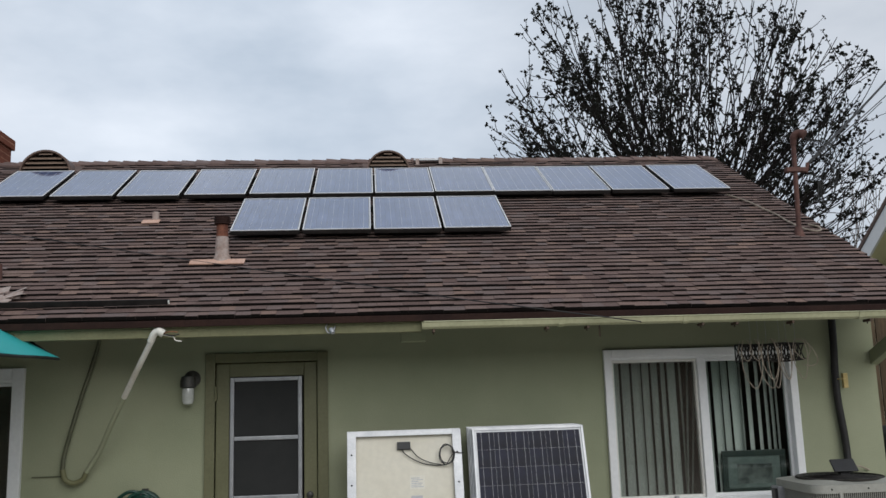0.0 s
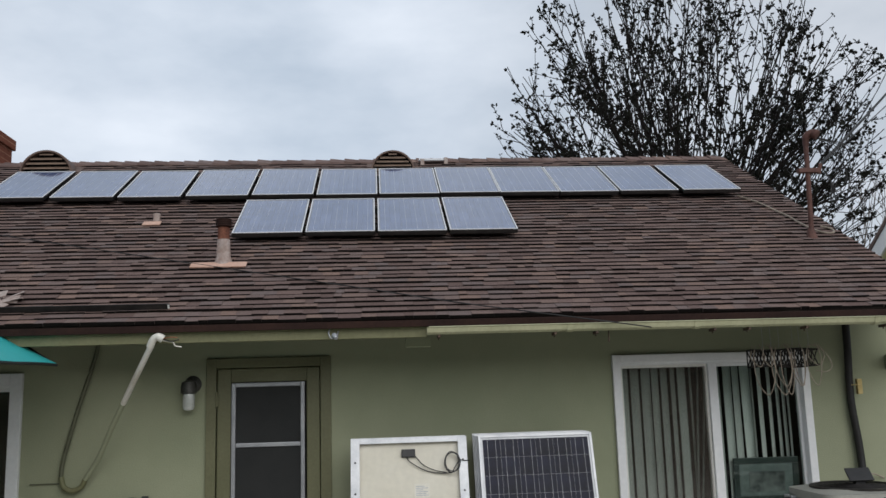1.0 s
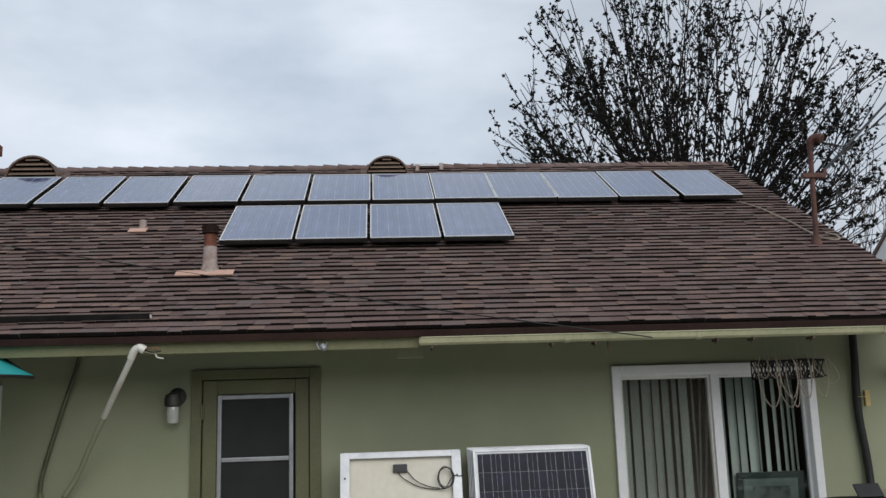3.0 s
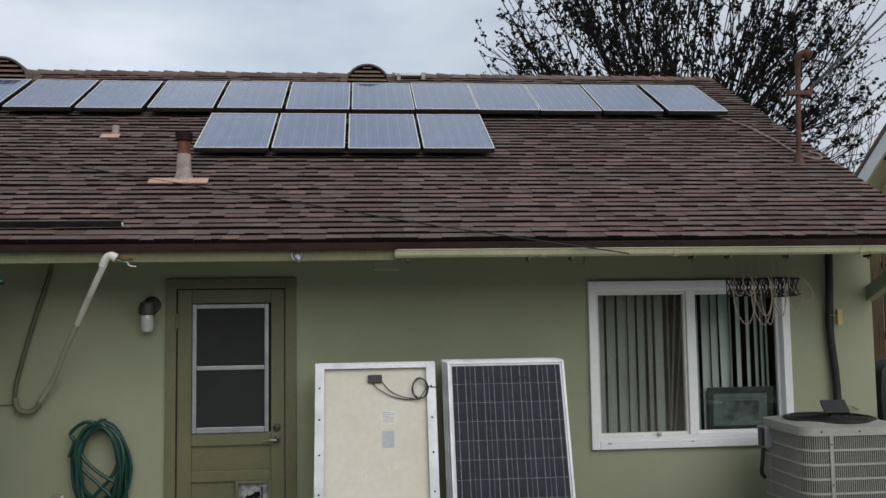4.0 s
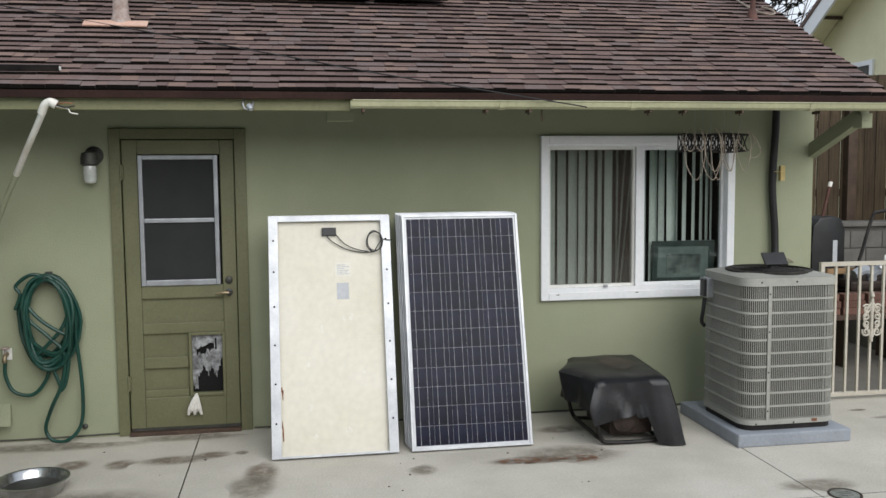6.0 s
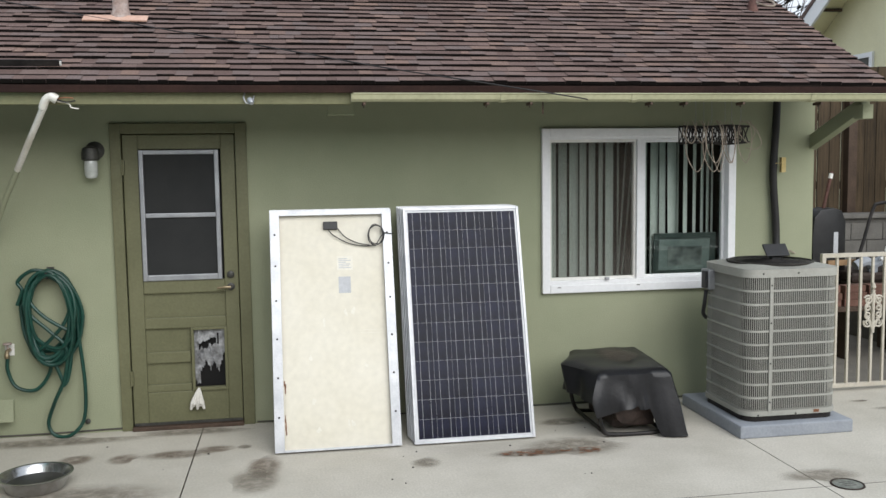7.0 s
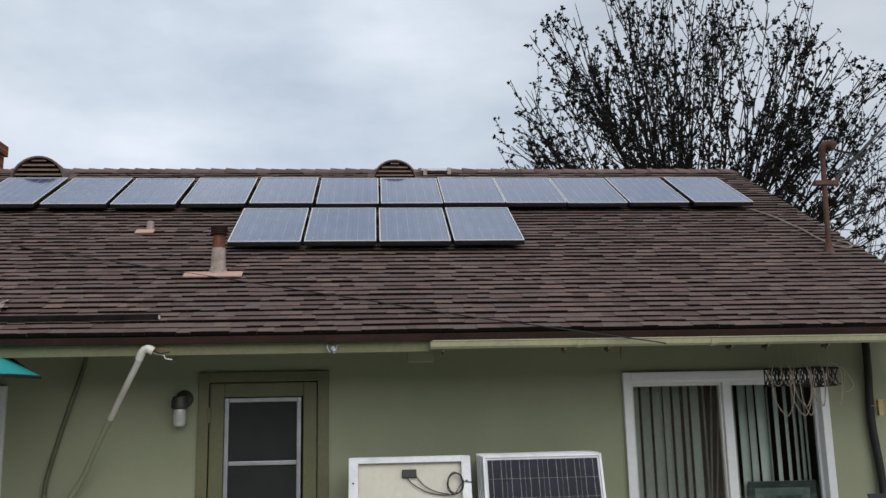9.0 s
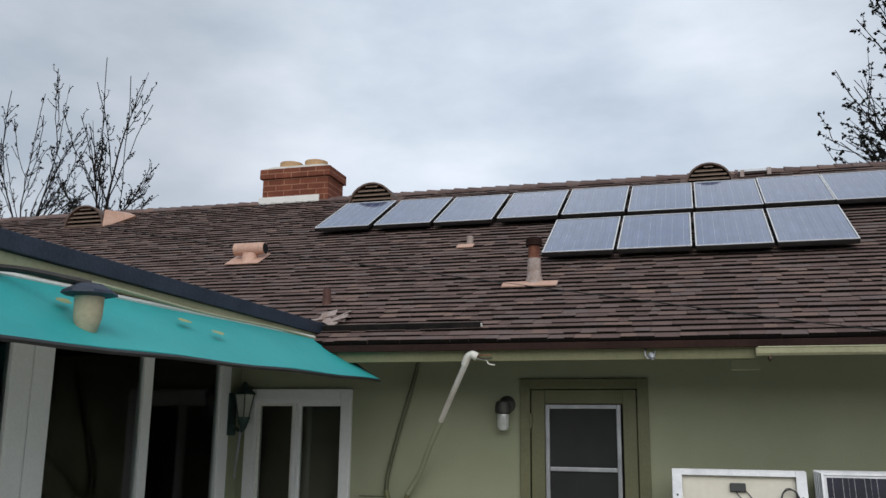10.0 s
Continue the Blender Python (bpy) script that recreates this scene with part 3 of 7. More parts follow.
solid("wall_west", Shape().box((X0 - 0.16, 0, 0), (X0, 6.0, 2.6)), STUCCO, "plain green stucco end wall", "wall", kind="structure")
base = Shape()
base.tube(spline([(-2.3, -0.006, 0.012), (-1.5, -0.006, 0.02), (-0.7, -0.008, 0.015), (-0.08, -0.006, 0.022)]), 0.006, 5)
base.tube(spline([(0.84, -0.006, 0.012), (2.0, -0.006, 0.008), (3.5, -0.006, 0.014), (5.1, -0.006, 0.01)]), 0.005, 5)
solid("trim", base, JOINT, "dark crack along the wall's foot", "crack", kind="structure")

# ---- the house: roof ----
CU, SU = 1 / math.hypot(1, SLOPE), SLOPE / math.hypot(1, SLOPE)
RM = Matrix(((1, 0, 0, 0), (0, CU, -SU, -0.72), (0, SU, CU, 2.375), (0, 0, 0, 1)))
ULEN, RX0, RX1, EXPO = 4.255, -9.4, 5.185, 0.0875
roof = thing("roof", (0, 0, 0), "brown asphalt shingle roof over the house", "roof", kind="structure", m=RM)
part("deck", Shape().box((RX0, -0.105, -0.06), (RX1 - 0.01, ULEN, -0.004)), ROOF_FELT, roof, local=True)
back = Shape().add([(RX0, 3.0, 4.44), (RX1, 3.0, 4.44), (RX1, 6.7, 2.39), (RX0, 6.7, 2.39), (RX0, 3.0, 4.33), (RX1, 3.0, 4.33), (RX1, 6.7, 2.28), (RX0, 6.7, 2.28)],
                   [(0, 1, 2, 3), (7, 6, 5, 4), (0, 4, 5, 1), (1, 5, 6, 2), (2, 6, 7, 3), (3, 7, 4, 0)])
part("back_slope", back, SHINGLE_FIELD, roof, "plain shingled back slope")
part("drip_edge", Shape().box((RX0, -0.840, 2.262), (RX1, -0.818, 2.306)), DRIP_BROWN, roof, "dark brown drip edge", 0.003)
part("rake_edge", Shape().box((RX1 - 0.012, -0.10, -0.10), (RX1 + 0.006, ULEN, -0.002)), DRIP_BROWN, roof, "dark brown rake edge", local=True)


def tab_shape(w, h):
    """A shingle tab: thick at its lower edge, thin where the next course covers it."""
    L = EXPO + 0.03
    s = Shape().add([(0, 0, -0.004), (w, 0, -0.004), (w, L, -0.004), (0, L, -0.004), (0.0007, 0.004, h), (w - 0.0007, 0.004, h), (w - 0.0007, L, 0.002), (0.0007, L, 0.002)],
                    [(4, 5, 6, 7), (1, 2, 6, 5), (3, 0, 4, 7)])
    # front face: cut edge and painted shadow line in one
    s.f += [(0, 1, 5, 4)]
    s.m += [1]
    return s


WIDTHS = (0.06, 0.085, 0.105, 0.125, 0.15, 0.18)
courses = int(ULEN / EXPO)
tabs, field = [], Shape()
rng = random.Random(11)
for k in range(-1, courses):
    x = RX0 + rng.uniform(0, 0.2)
    wave = rng.uniform(0, 6.28)
    while x < RX1 - 0.02:
        wi, thick = rng.choice((0, 1, 2, 2, 3, 3, 4, 5)), rng.random() < 0.62
        w = min(WIDTHS[wi], RX1 + 0.004 - x)
        u = k * EXPO - 0.026 + rng.gauss(0, 0.0016) + 0.004 * math.sin(x * 0.9 + wave) + 0.0025 * math.sin(x * 3.1 + 2 * wave)
        n = 0.002 * math.sin(x * 1.7 + wave) + rng.uniform(0, 0.0015)
        h = 0.0200 if thick else 0.0140
        if k < 6 and 0.0 < x < 5.0 and w == WIDTHS[wi]:
            tabs.append((wi, thick, x, u, n))
        else:
            s = tab_shape(w, h)
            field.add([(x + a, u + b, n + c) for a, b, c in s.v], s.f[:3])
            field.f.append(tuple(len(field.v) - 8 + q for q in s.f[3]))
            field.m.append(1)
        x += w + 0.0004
tagged(part("shingle_courses", field, [SHINGLE_FIELD, CUT_EDGE_SHADE], roof, "weathered brown asphalt shingle courses", local=True), kind="stuff")
ridge = Shape()
x = RX0
while x < RX1 - 0.05:
    w = 0.16
    lift = 0.012 * rng.random()
    for sgn in (-1, 1):
        ridge.add([(x, 3.0, 4.462 + lift), (x + w + 0.03, 3.0, 4.452), (x + w + 0.03, 3.0 + sgn * 0.13, 4.386), (x, 3.0 + sgn * 0.13, 4.394 + lift),
                   (x, 3.0, 4.43), (x + w + 0.03, 3.0, 4.43), (x + w + 0.03, 3.0 + sgn * 0.13, 4.36), (x, 3.0 + sgn * 0.13, 4.36)],
                  [(0, 1, 2, 3), (7, 6, 5, 4), (0, 4, 5, 1), (1, 5, 6, 2), (2, 6, 7, 3), (3, 7, 4, 0)])
    x += w
tagged(part("ridge_caps", ridge, SHINGLE_FIELD, roof, "overlapping shingle ridge caps"), kind="stuff")

# ---- eaves: fascia, gutter, brace ----
fascia = Shape().box((-1.30, -0.79, 2.196), (1.50, -0.758, 2.285)).box((1.50, -0.79, 2.225), (X1, -0.758, 2.285))
solid("fascia", fascia, FASCIA_GREEN, "pale green painted eave fascia board", "fascia", kind="structure", bevel=0.003)
for x in [-1.0 + 0.61 * i for i in range(11)]:
    a = RM @ Vector((x, 0.06, -0.094))
    b = RM @ Vector((x, 0.86, -0.094))
    solid("rafter_tail", Shape().add([(x - 0.022, a.y, a.z - 0.09), (x + 0.022, a.y, a.z - 0.09), (x + 0.022, b.y, b.z - 0.09), (x - 0.022, b.y, b.z - 0.09),
                                      (x - 0.022, a.y, a.z), (x + 0.022, a.y, a.z), (x + 0.022, b.y, b.z), (x - 0.022, b.y, b.z)],
                                     [(3, 2, 1, 0), (4, 5, 6, 7), (0, 1, 5, 4), (1, 2, 6, 5), (2, 3, 7, 6), (3, 0, 4, 7)]),
          FASCIA_GREEN, "green painted rafter tail under the eave", "rafter", group="rafter tails", kind="structure", base=(x, -0.6, 2.2))

gutter = thing("gutter", (1.51, -0.75, 2.21), "pale yellow-green metal rain gutter along the eave", "gutter", kind="structure")
prof = [(-0.745, 2.272), (-0.745, 2.228), (-0.790, 2.225), (-0.808, 2.238), (-0.815, 2.266), (-0.822, 2.272), (-0.816, 2.277), (-0.806, 2.27), (-0.801, 2.243), (-0.788, 2.232), (-0.752, 2.234), (-0.752, 2.272)]
prof = [(y - 0.095, z - 0.021) for y, z in prof]
for a, b in ((1.512, 2.44), (2.446, 3.30), (3.306, 4.55), (4.556, 5.14)):
    part("channel", Shape().prism(prof, a, b, axis=0), GUTTER_PAINT, gutter)
for x in (2.443, 3.303, 4.553):
    part("coupling", Shape().prism([(y - (0.004 if y < -0.865 else 0), z - (0.005 if z < 2.229 else 0)) for y, z in prof], x - 0.018, x + 0.018, axis=0), GUTTER_PAINT, gutter)
part("end_cap", Shape().prism(prof[:6], 1.500, 1.511, axis=0), GUTTER_PAINT, gutter)
for x in (1.57, 2.34, 2.62, 3.42, 3.66, 4.06, 4.62):
    part("hanger", Shape().box((x, -0.885, 2.184), (x + 0.018, -0.79, 2.203)).box((x + 0.004, -0.84, 2.17), (x + 0.012, -0.832, 2.186)), DARK_WOOD, gutter, "dark metal gutter hanger", 0.002)
part("drain_stub", Shape().tube(spline([(2.72, -0.825, 2.205), (2.72, -0.825, 2.18), (2.72, -0.825, 2.13)], 3), 0.005, 6), DARK_WOOD, gutter, "thin dark wire hook")
solid("eave_vent_box", Shape().box((1.37, -0.50, 2.15), (1.545, -0.40, 2.215)), STUCCO, "small green painted box under the eave", "box", base=(1.42, -0.6, 2.12), bevel=0.004)

brace = thing("eave_brace", (5.1, -0.3, 1.9), "pale green diagonal wooden brace under the gable eave", "brace", kind="structure")
b0, b1 = Vector((5.15, 0.02, 1.90)), Vector((5.15, -0.62, 2.20))
part("strut", Shape().add([(x, p.y, p.z + dz) for x in (5.10, 5.17) for p, dz in ((b0, 0), (b1, -0.05), (b1, 0.06), (b0, 0.11))],
                          [(0, 1, 2, 3), (7, 6, 5, 4), (0, 4, 5, 1), (1, 5, 6, 2), (2, 6, 7, 3), (3, 7, 4, 0)]), STUCCO, brace, bevel=0.004)
part("beam_end", Shape().box((5.06, -0.70, 2.10), (5.14, -0.60, 2.20)).box((5.07, -0.705, 2.148), (5.13, -0.60, 2.152)), STUCCO, brace, "pale beam end", 0.004)

# ---- patio wing on the west ----
wing = thing("patio_wing", (-2.35, -0.6, 0), "glazed patio wing with white posts and green fascia", "house wing", kind="structure")
part("roof_slab", Shape().add([(-1.37, -0.55, 2.41), (-1.37, -7, 2.41), (-6, -7, 2.45), (-6, -0.55, 2.45), (-1.37, -0.55, 2.49), (-1.37, -7, 2.485), (-6, -7, 2.53), (-6, -0.55, 2.54)],
                              [(3, 2, 1, 0), (4, 5, 6, 7), (0, 1, 5, 4), (1, 2, 6, 5), (2, 3, 7, 6), (3, 0, 4, 7)]), SLATE_EDGE, wing, "dark slate-blue roof edge", 0.004)
for x, z0, z1, mt in ((-1.395, 2.355, 2.408, GUTTER_PAINT), (-1.415, 2.29, 2.353, FASCIA_GREEN)):
    part("fascia", Shape().add([(x, -0.6, z0), (x, -7, z0), (x - 0.04, -7, z0), (x - 0.04, -0.6, z0), (x, -0.6, z1), (x, -7, z1), (x - 0.04, -7, z1), (x - 0.04, -0.6, z1)],
                               [(3, 2, 1, 0), (4, 5, 6, 7), (0, 1, 5, 4), (1, 2, 6, 5), (2, 3, 7, 6), (3, 0, 4, 7)]), mt, wing, "weathered green fascia board", 0.003)
part("header", Shape().box((-2.45, -7, 2.28), (-2.33, -0.005, 2.335)), STUCCO, wing)
# soffit colour unknown; white chosen to bounce light onto the posts
part("soffit", Shape().box((-2.33, -7, 2.34), (-1.46, -0.6, 2.36)), OLD_WHITE, wing)
part("sill", Shape().box((-2.45, -7, 0.0), (-2.33, -0.005, 0.06)), OLD_WHITE, wing, bevel=0.004)
for y0, y1, mt in ((-0.31, -0.16, WHITE_PAINT), (-1.292, -1.198, WHITE_PAINT), (-2.494, -2.335, WHITE_PAINT), (-2.328, -2.167, WHITE_PAINT), (-3.6, -3.5, OLD_WHITE), (-4.8, -4.6, OLD_WHITE), (-6.2, -6.0, OLD_WHITE)):
    part("post", Shape().box((-2.44 if y0 < -1.3 else -2.375, y0, 0.06), (-2.33, y1, 2.28)), mt, wing, bevel=0.006)
part("end_wall", Shape().box((-2.45, -0.16, 0.06), (-2.33, -0.004, 2.28)), STUCCO, wing)
part("drape", Shape().box((-2.55, -0.72, 0.08), (-2.52, -0.5, 2.1)), TAN_WOOD, wing, "tan wooden door edge inside")
for y0, y1 in ((-1.198, -0.31), (-2.167, -1.292), (-3.5, -2.494), (-4.6, -3.6), (-6.0, -4.8)):
    p = part("pane", Shape().box((-2.36, y0, 0.06), (-2.354, y1, 2.28)), CLEAR, wing, "large patio glass pane")
    p.visible_shadow = False
for y0, y1 in ((-2.167, -1.292), (-3.5, -2.494)):
    part("insect_screen", Shape().box((-2.368, y0, 0.06), (-2.366, y1, 2.28)), BRIGHTENED_MESH, wing, "grey insect screen, paled to brighten the dark panes")
part("inner_wall", Shape().box((-2.95, -7, 0), (-2.85, -0.005, 2.34)).box((-2.85, -7, 2.33), (-2.46, -0.6, 2.338)), ROOM_LIFTED, wing, "back wall of the patio room, lightened for missing room light")

# the teal awning over the wing's glass
awn = thing("awning", (-1.2, -0.6, 2.0), "teal fabric awning with a dark hem, sun-worn in places", "awning")
na, cloth = 28, Shape()
top = [(-1.375, -0.60 - i * 6.2 / na, 2.372 - 0.02 * i * 6.2 / na) for i in range(na + 1)]
low = [(-0.89, -0.76 - i * 6.2 / na, 2.088 - 0.02 * i * 6.2 / na + 0.003 * math.sin(i * 1.3)) for i in range(na + 1)]
rows = []
for j in range(7):
    t = j / 6
    rows.append([Vector(a).lerp(Vector(b), t) - Vector((0, 0, 0.018 * math.sin(math.pi * t) + 0.003 * math.sin(i * 0.9))) for i, (a, b) in enumerate(zip(top, low))])
vs = [p for r in rows for p in r] + [p - Vector((0, 0, 0.006)) for r in rows for p in r]
fs, N1, off = [], na + 1, 7 * (na + 1)
for j in range(6):
    for i in range(na):
        q = (j * N1 + i, j * N1 + i + 1, (j + 1) * N1 + i + 1, (j + 1) * N1 + i)
        fs += [q, tuple(off + k for k in q[::-1])]
for i in range(na):
    fs += [(i + 1, i, off + i, off + i + 1), (6 * N1 + i, 6 * N1 + i + 1, off + 6 * N1 + i + 1, off + 6 * N1 + i)]
for j in range(6):
    fs += [(j * N1, (j + 1) * N1, off + (j + 1) * N1, off + j * N1)]
part("canopy", cloth.add(vs, fs), TEAL, awn, smooth=True)
part("hem", Shape().tube([Vector(p) - Vector((0, 0, 0.012)) for p in low], 0.011, 6), BLACK_PLASTIC, awn, "dark hem bar")
part("end_rib", Shape().tube([Vector(top[0]) + Vector((0.01, 0.006, -0.012)), Vector(low[0]) - Vector((0, 0, 0.014))], 0.008, 6), BLACK_METAL, awn)
part("top_rail", Shape().tube([Vector(p) + Vector((-0.008, 0, 0.006)) for p in top], 0.014, 6), OLD_WHITE, awn)
for i, t, s in ((8, 0.45, 3), (9, 0.3, 4), (13, 0.35, 5)):
    c = Vector(top[i]).lerp(Vector(low[i]), t)
    dirv = (Vector(low[i]) - Vector(top[i])).normalized()
    b = blob(0, 0, 0.05, 0.025, 0, s, 18)
    part("worn_patch", Shape().add([c + Vector((0, 1, 0)) * p[0] + dirv * p[1] + Vector((0.012, 0, 0.012)) for p in b.v], b.f), TEAL_WORN, awn, "sun-bleached patch")


# ---- windows and doors ----
def sliding_window(name, box4, label, split, rh=0.032, f=0.06):
    x0, x1, z0, z1 = box4
    w = thing(name, (x0, 0, z0), label, "window", kind="structure")
    y0, y1 = -0.034, 0.10
    part("window_frame", Shape().box((x0, y0, z0), (x0 + f, y1, z1)).box((x1 - f, y0, z0), (x1, y1, z1)).box((x0 + f, y0, z1 - f), (x1 - f, y1, z1)).box((x0 + f, y0, z0), (x1 - f, y1, z0 + f)), WHITE_VINYL, w, bevel=0.006)
    part("track", Shape().box((x0 + f, y0 + 0.012, z1 - f - 0.022), (x1 - f, y1, z1 - f)).box((x0 + f, y0 + 0.012, z0 + f), (x1 - f, y1, z0 + f + 0.03)), WHITE_VINYL, w, bevel=0.003)
    part("meeting_rail", Shape().box((split - rh, y0 + 0.02, z0 + f + 0.03), (split + rh, y1 - 0.02, z1 - f - 0.022)), WHITE_VINYL, w, bevel=0.004)
    for a, b, y in ((x0 + f, split - rh, 0.03), (split + rh, x1 - f, 0.05)):
        s = 0.022
        part("sash", Shape().box((a, y - 0.018, z0 + f + 0.03), (a + s, y + 0.018, z1 - f - 0.022)).box((b - s, y - 0.018, z0 + f + 0.03), (b, y + 0.018, z1 - f - 0.022))
             .box((a + s, y - 0.018, z0 + f + 0.03), (b - s, y + 0.018, z0 + f + 0.03 + s)).box((a + s, y - 0.018, z1 - f - 0.022 - s), (b - s, y + 0.018, z1 - f - 0.022)), OLD_WHITE if y < 0.04 else WHITE_VINYL, w, bevel=0.003)
        p = part("pane", Shape().box((a + s, y - 0.003, z0 + f + 0.03 + s), (b - s, y + 0.003, z1 - f - 0.022 - s)), CLEAR, w)
        p.visible_shadow = False
    return w


win = sliding_window("window_1", WIN, "white vinyl sliding window in the green wall", 3.718)
part("latch", Shape().box((3.43, -0.04, 0.945), (3.46, -0.018, 0.965)).lathe([(0.006, 0), (0.006, 0.004)], (3.445, -0.04, 0.955), 10, m=pose(0, 0, 0, 90)), DULL_ALU, win, "small grey latch", 0.002)
part("weep_hole", Shape().box((3.06, -0.036, 0.895), (3.085, -0.03, 0.901)).box((3.68, -0.036, 0.897), (3.705, -0.03, 0.903)), JOINT, win)
win2 = sliding_window("window_2", LWIN, "old white sliding window near the awning", -1.85, 0.014, 0.085)
part("inner_wall", Shape().box((-2.4, 0.30, 0.45), (-1.2, 0.34, 2.15)).box((-2.4, 0.161, 2.15), (-1.2, 0.6, 2.2)).box((-2.4, 0.161, 0.4), (-1.2, 0.6, 0.45)).box((-2.45, 0.161, 0.4), (-2.4, 0.65, 2.2)).box((-1.2, 0.161, 0.4), (-1.15, 0.65, 2.2)), ROOM_BROWN, win2, "dim recess behind the glass")
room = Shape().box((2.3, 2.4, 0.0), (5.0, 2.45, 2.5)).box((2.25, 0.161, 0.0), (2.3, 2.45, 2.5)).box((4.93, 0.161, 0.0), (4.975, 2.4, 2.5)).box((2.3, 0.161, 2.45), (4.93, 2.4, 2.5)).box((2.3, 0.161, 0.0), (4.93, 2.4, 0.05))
solid("wall_inner_room", room, ROOM_SHADE, "inner walls painted near black for the unlit room behind the window", "wall", kind="structure")

blinds = thing("vertical_blinds", (3.7, 0.13, 2.0), "pale vertical window blinds, some slats slanting and tangled", "blinds")
part("head_rail", Shape().box((3.0, 0.112, 2.0), (4.43, 0.15, 2.03)), OLD_WHITE, blinds, bevel=0.003)
rng = random.Random(8)


def slat(x, turn, lean=0.0, z0=0.90, w=0.085):
    s = Shape()
    a = radians(turn)
    n = 5
    cols = []
    for i in range(n + 1):
        t = i / n - 0.5
        c = 0.010 * (1 - (2 * t) ** 2)
        cols.append((t * w * math.cos(a) - c * math.sin(a), t * w * math.sin(a) + c * math.cos(a)))
    vs = [(x + cx, 0.131 + cy * 0.8, 2.0) for cx, cy in cols] + [(x + lean + cx, 0.131 + cy * 0.8, z0) for cx, cy in cols]
    vs += [(p[0] + 0.001, p[1] + 0.0016, p[2]) for p in vs]
    k = n + 1
    for i in range(n):
        s.add([vs[i], vs[i + 1], vs[k + i + 1], vs[k + i]], [(0, 1, 2, 3)])
        s.add([vs[2 * k + i], vs[2 * k + i + 1], vs[3 * k + i + 1], vs[3 * k + i]], [(3, 2, 1, 0)])
    return s


for x, tr, ln in ((3.065, 42, 0), (3.150, 40, 0), (3.238, 34, 0), (3.310, 49, 0), (3.382, 51, 0), (3.451, 64, 0), (3.520, 41, 0), (3.592, 79, 0), (3.660, 80, -0.07), (3.722, 80, -0.10),
                  (3.815, 74, 0), (3.883, 38, 0), (3.950, 48, 0), (4.025, 27, 0.012), (4.080, 77, 0), (4.138, 60, 0), (4.214, 65, 0), (4.278, 66, 0), (4.325, 66, 0), (4.362, 72, 0)):
    part("slat", slat(x, tr - 12, ln), BLIND, blinds, smooth=True)
mesh_screen = part("insect_screen", Shape().box((3.03, 0.004, 0.97), (3.672, 0.006, 1.975)), SCREEN_MESH, win, "brown insect screen over one sash")

pic = thing("framed_picture", (4.1, 0.085, 0.94), "dark framed picture leaning inside the window on its sill", "picture", m=pose(3.865, 0.112, 0.945, 3, 0, 0))
part("shelf", Shape().box((-0.06, -0.03, -0.02), (0.56, 0.02, 0.0)), OLD_WHITE, pic, "white inner sill", local=True)
part("frame", Shape().box((0, -0.012, 0), (0.51, 0.006, 0.045)).box((0, -0.012, 0.285), (0.51, 0.006, 0.33)).box((0, -0.012, 0.045), (0.045, 0.006, 0.285)).box((0.465, -0.012, 0.045), (0.51, 0.006, 0.285)), PICTURE_DARK, pic, bevel=0.004, local=True)
part("mat", Shape().box((0.045, -0.004, 0.045), (0.465, 0.002, 0.285)), PICTURE_MAT, pic, "pale mottled mat", local=True)
part("print", Shape().box((0.12, -0.0065, 0.075), (0.40, -0.0045, 0.225)), PICTURE_ART, pic, "dark faded print", local=True)

# ---- back door ----
door = thing("door_1", (0.37, 0, 0), "olive green wooden back door with a glazed top and a torn pet flap", "door", kind="structure")
casing = Shape().box((-0.078, -0.022, 0), (DOOR[0], 0.10, 2.126)).box((DOOR[1], -0.022, 0), (0.828, 0.10, 2.126)).box((DOOR[0], -0.022, DOOR[3]), (DOOR[1], 0.10, 2.126))
part("casing", casing, TRIM_GREEN, door, "olive door casing", 0.004)
leaf = Shape()
yb, yf = 0.045, -0.002
LX0, LX1 = 0.0, 0.744
for a, b, c, d in ((LX0, 0.10, 0.035, 2.05), (0.648, LX1, 0.035, 2.05), (0.10, 0.648, 1.95, 2.05), (0.10, 0.648, 0.955, 1.045), (0.10, 0.648, 0.708, 0.785), (0.10, 0.40, 0.465, 0.545), (0.10, 0.648, 0.035, 0.262), (0.10, 0.40, 0.262, 0.315)):
    leaf.box((a, yf, c), (b, yb, d))
part("leaf", leaf, TRIM_GREEN, door, "olive stiles and rails", 0.007)
part("panel", Shape().box((0.10, 0.020, 0.785), (0.648, 0.03, 0.955)), TRIM_GREEN, door)
part("panel", Shape().box((0.10, 0.020, 0.545), (0.40, 0.03, 0.708)), TRIM_GREEN, door)
part("panel", Shape().box((0.10, 0.020, 0.315), (0.40, 0.03, 0.465)), TRIM_GREEN, door)
lite = Shape().box((0.104, -0.016, 1.046), (0.134, 0.02, 1.945)).box((0.604, -0.016, 1.046), (0.634, 0.02, 1.945)).box((0.134, -0.016, 1.915), (0.604, 0.02, 1.945)).box((0.134, -0.016, 1.046), (0.604, 0.02, 1.086)).box((0.134, -0.014, 1.482), (0.604, 0.016, 1.512))
part("glazing_frame", lite, DULL_ALU, door, "worn grey aluminium glazing frame", 0.005)
part("screen", Shape().box((0.134, 0.004, 1.086), (0.604, 0.008, 1.482)), SCREEN, door, "dark insect screen")
part("screen", Shape().box((0.134, 0.004, 1.512), (0.604, 0.008, 1.915)), SCREEN, door, "dark insect screen")
# black sheet standing for the unlit inside behind the torn flap
part("door_backing", Shape().box((0.10, 0.03, 0.26), (0.648, 0.045, 1.95)), HOLE_SHADE, door)
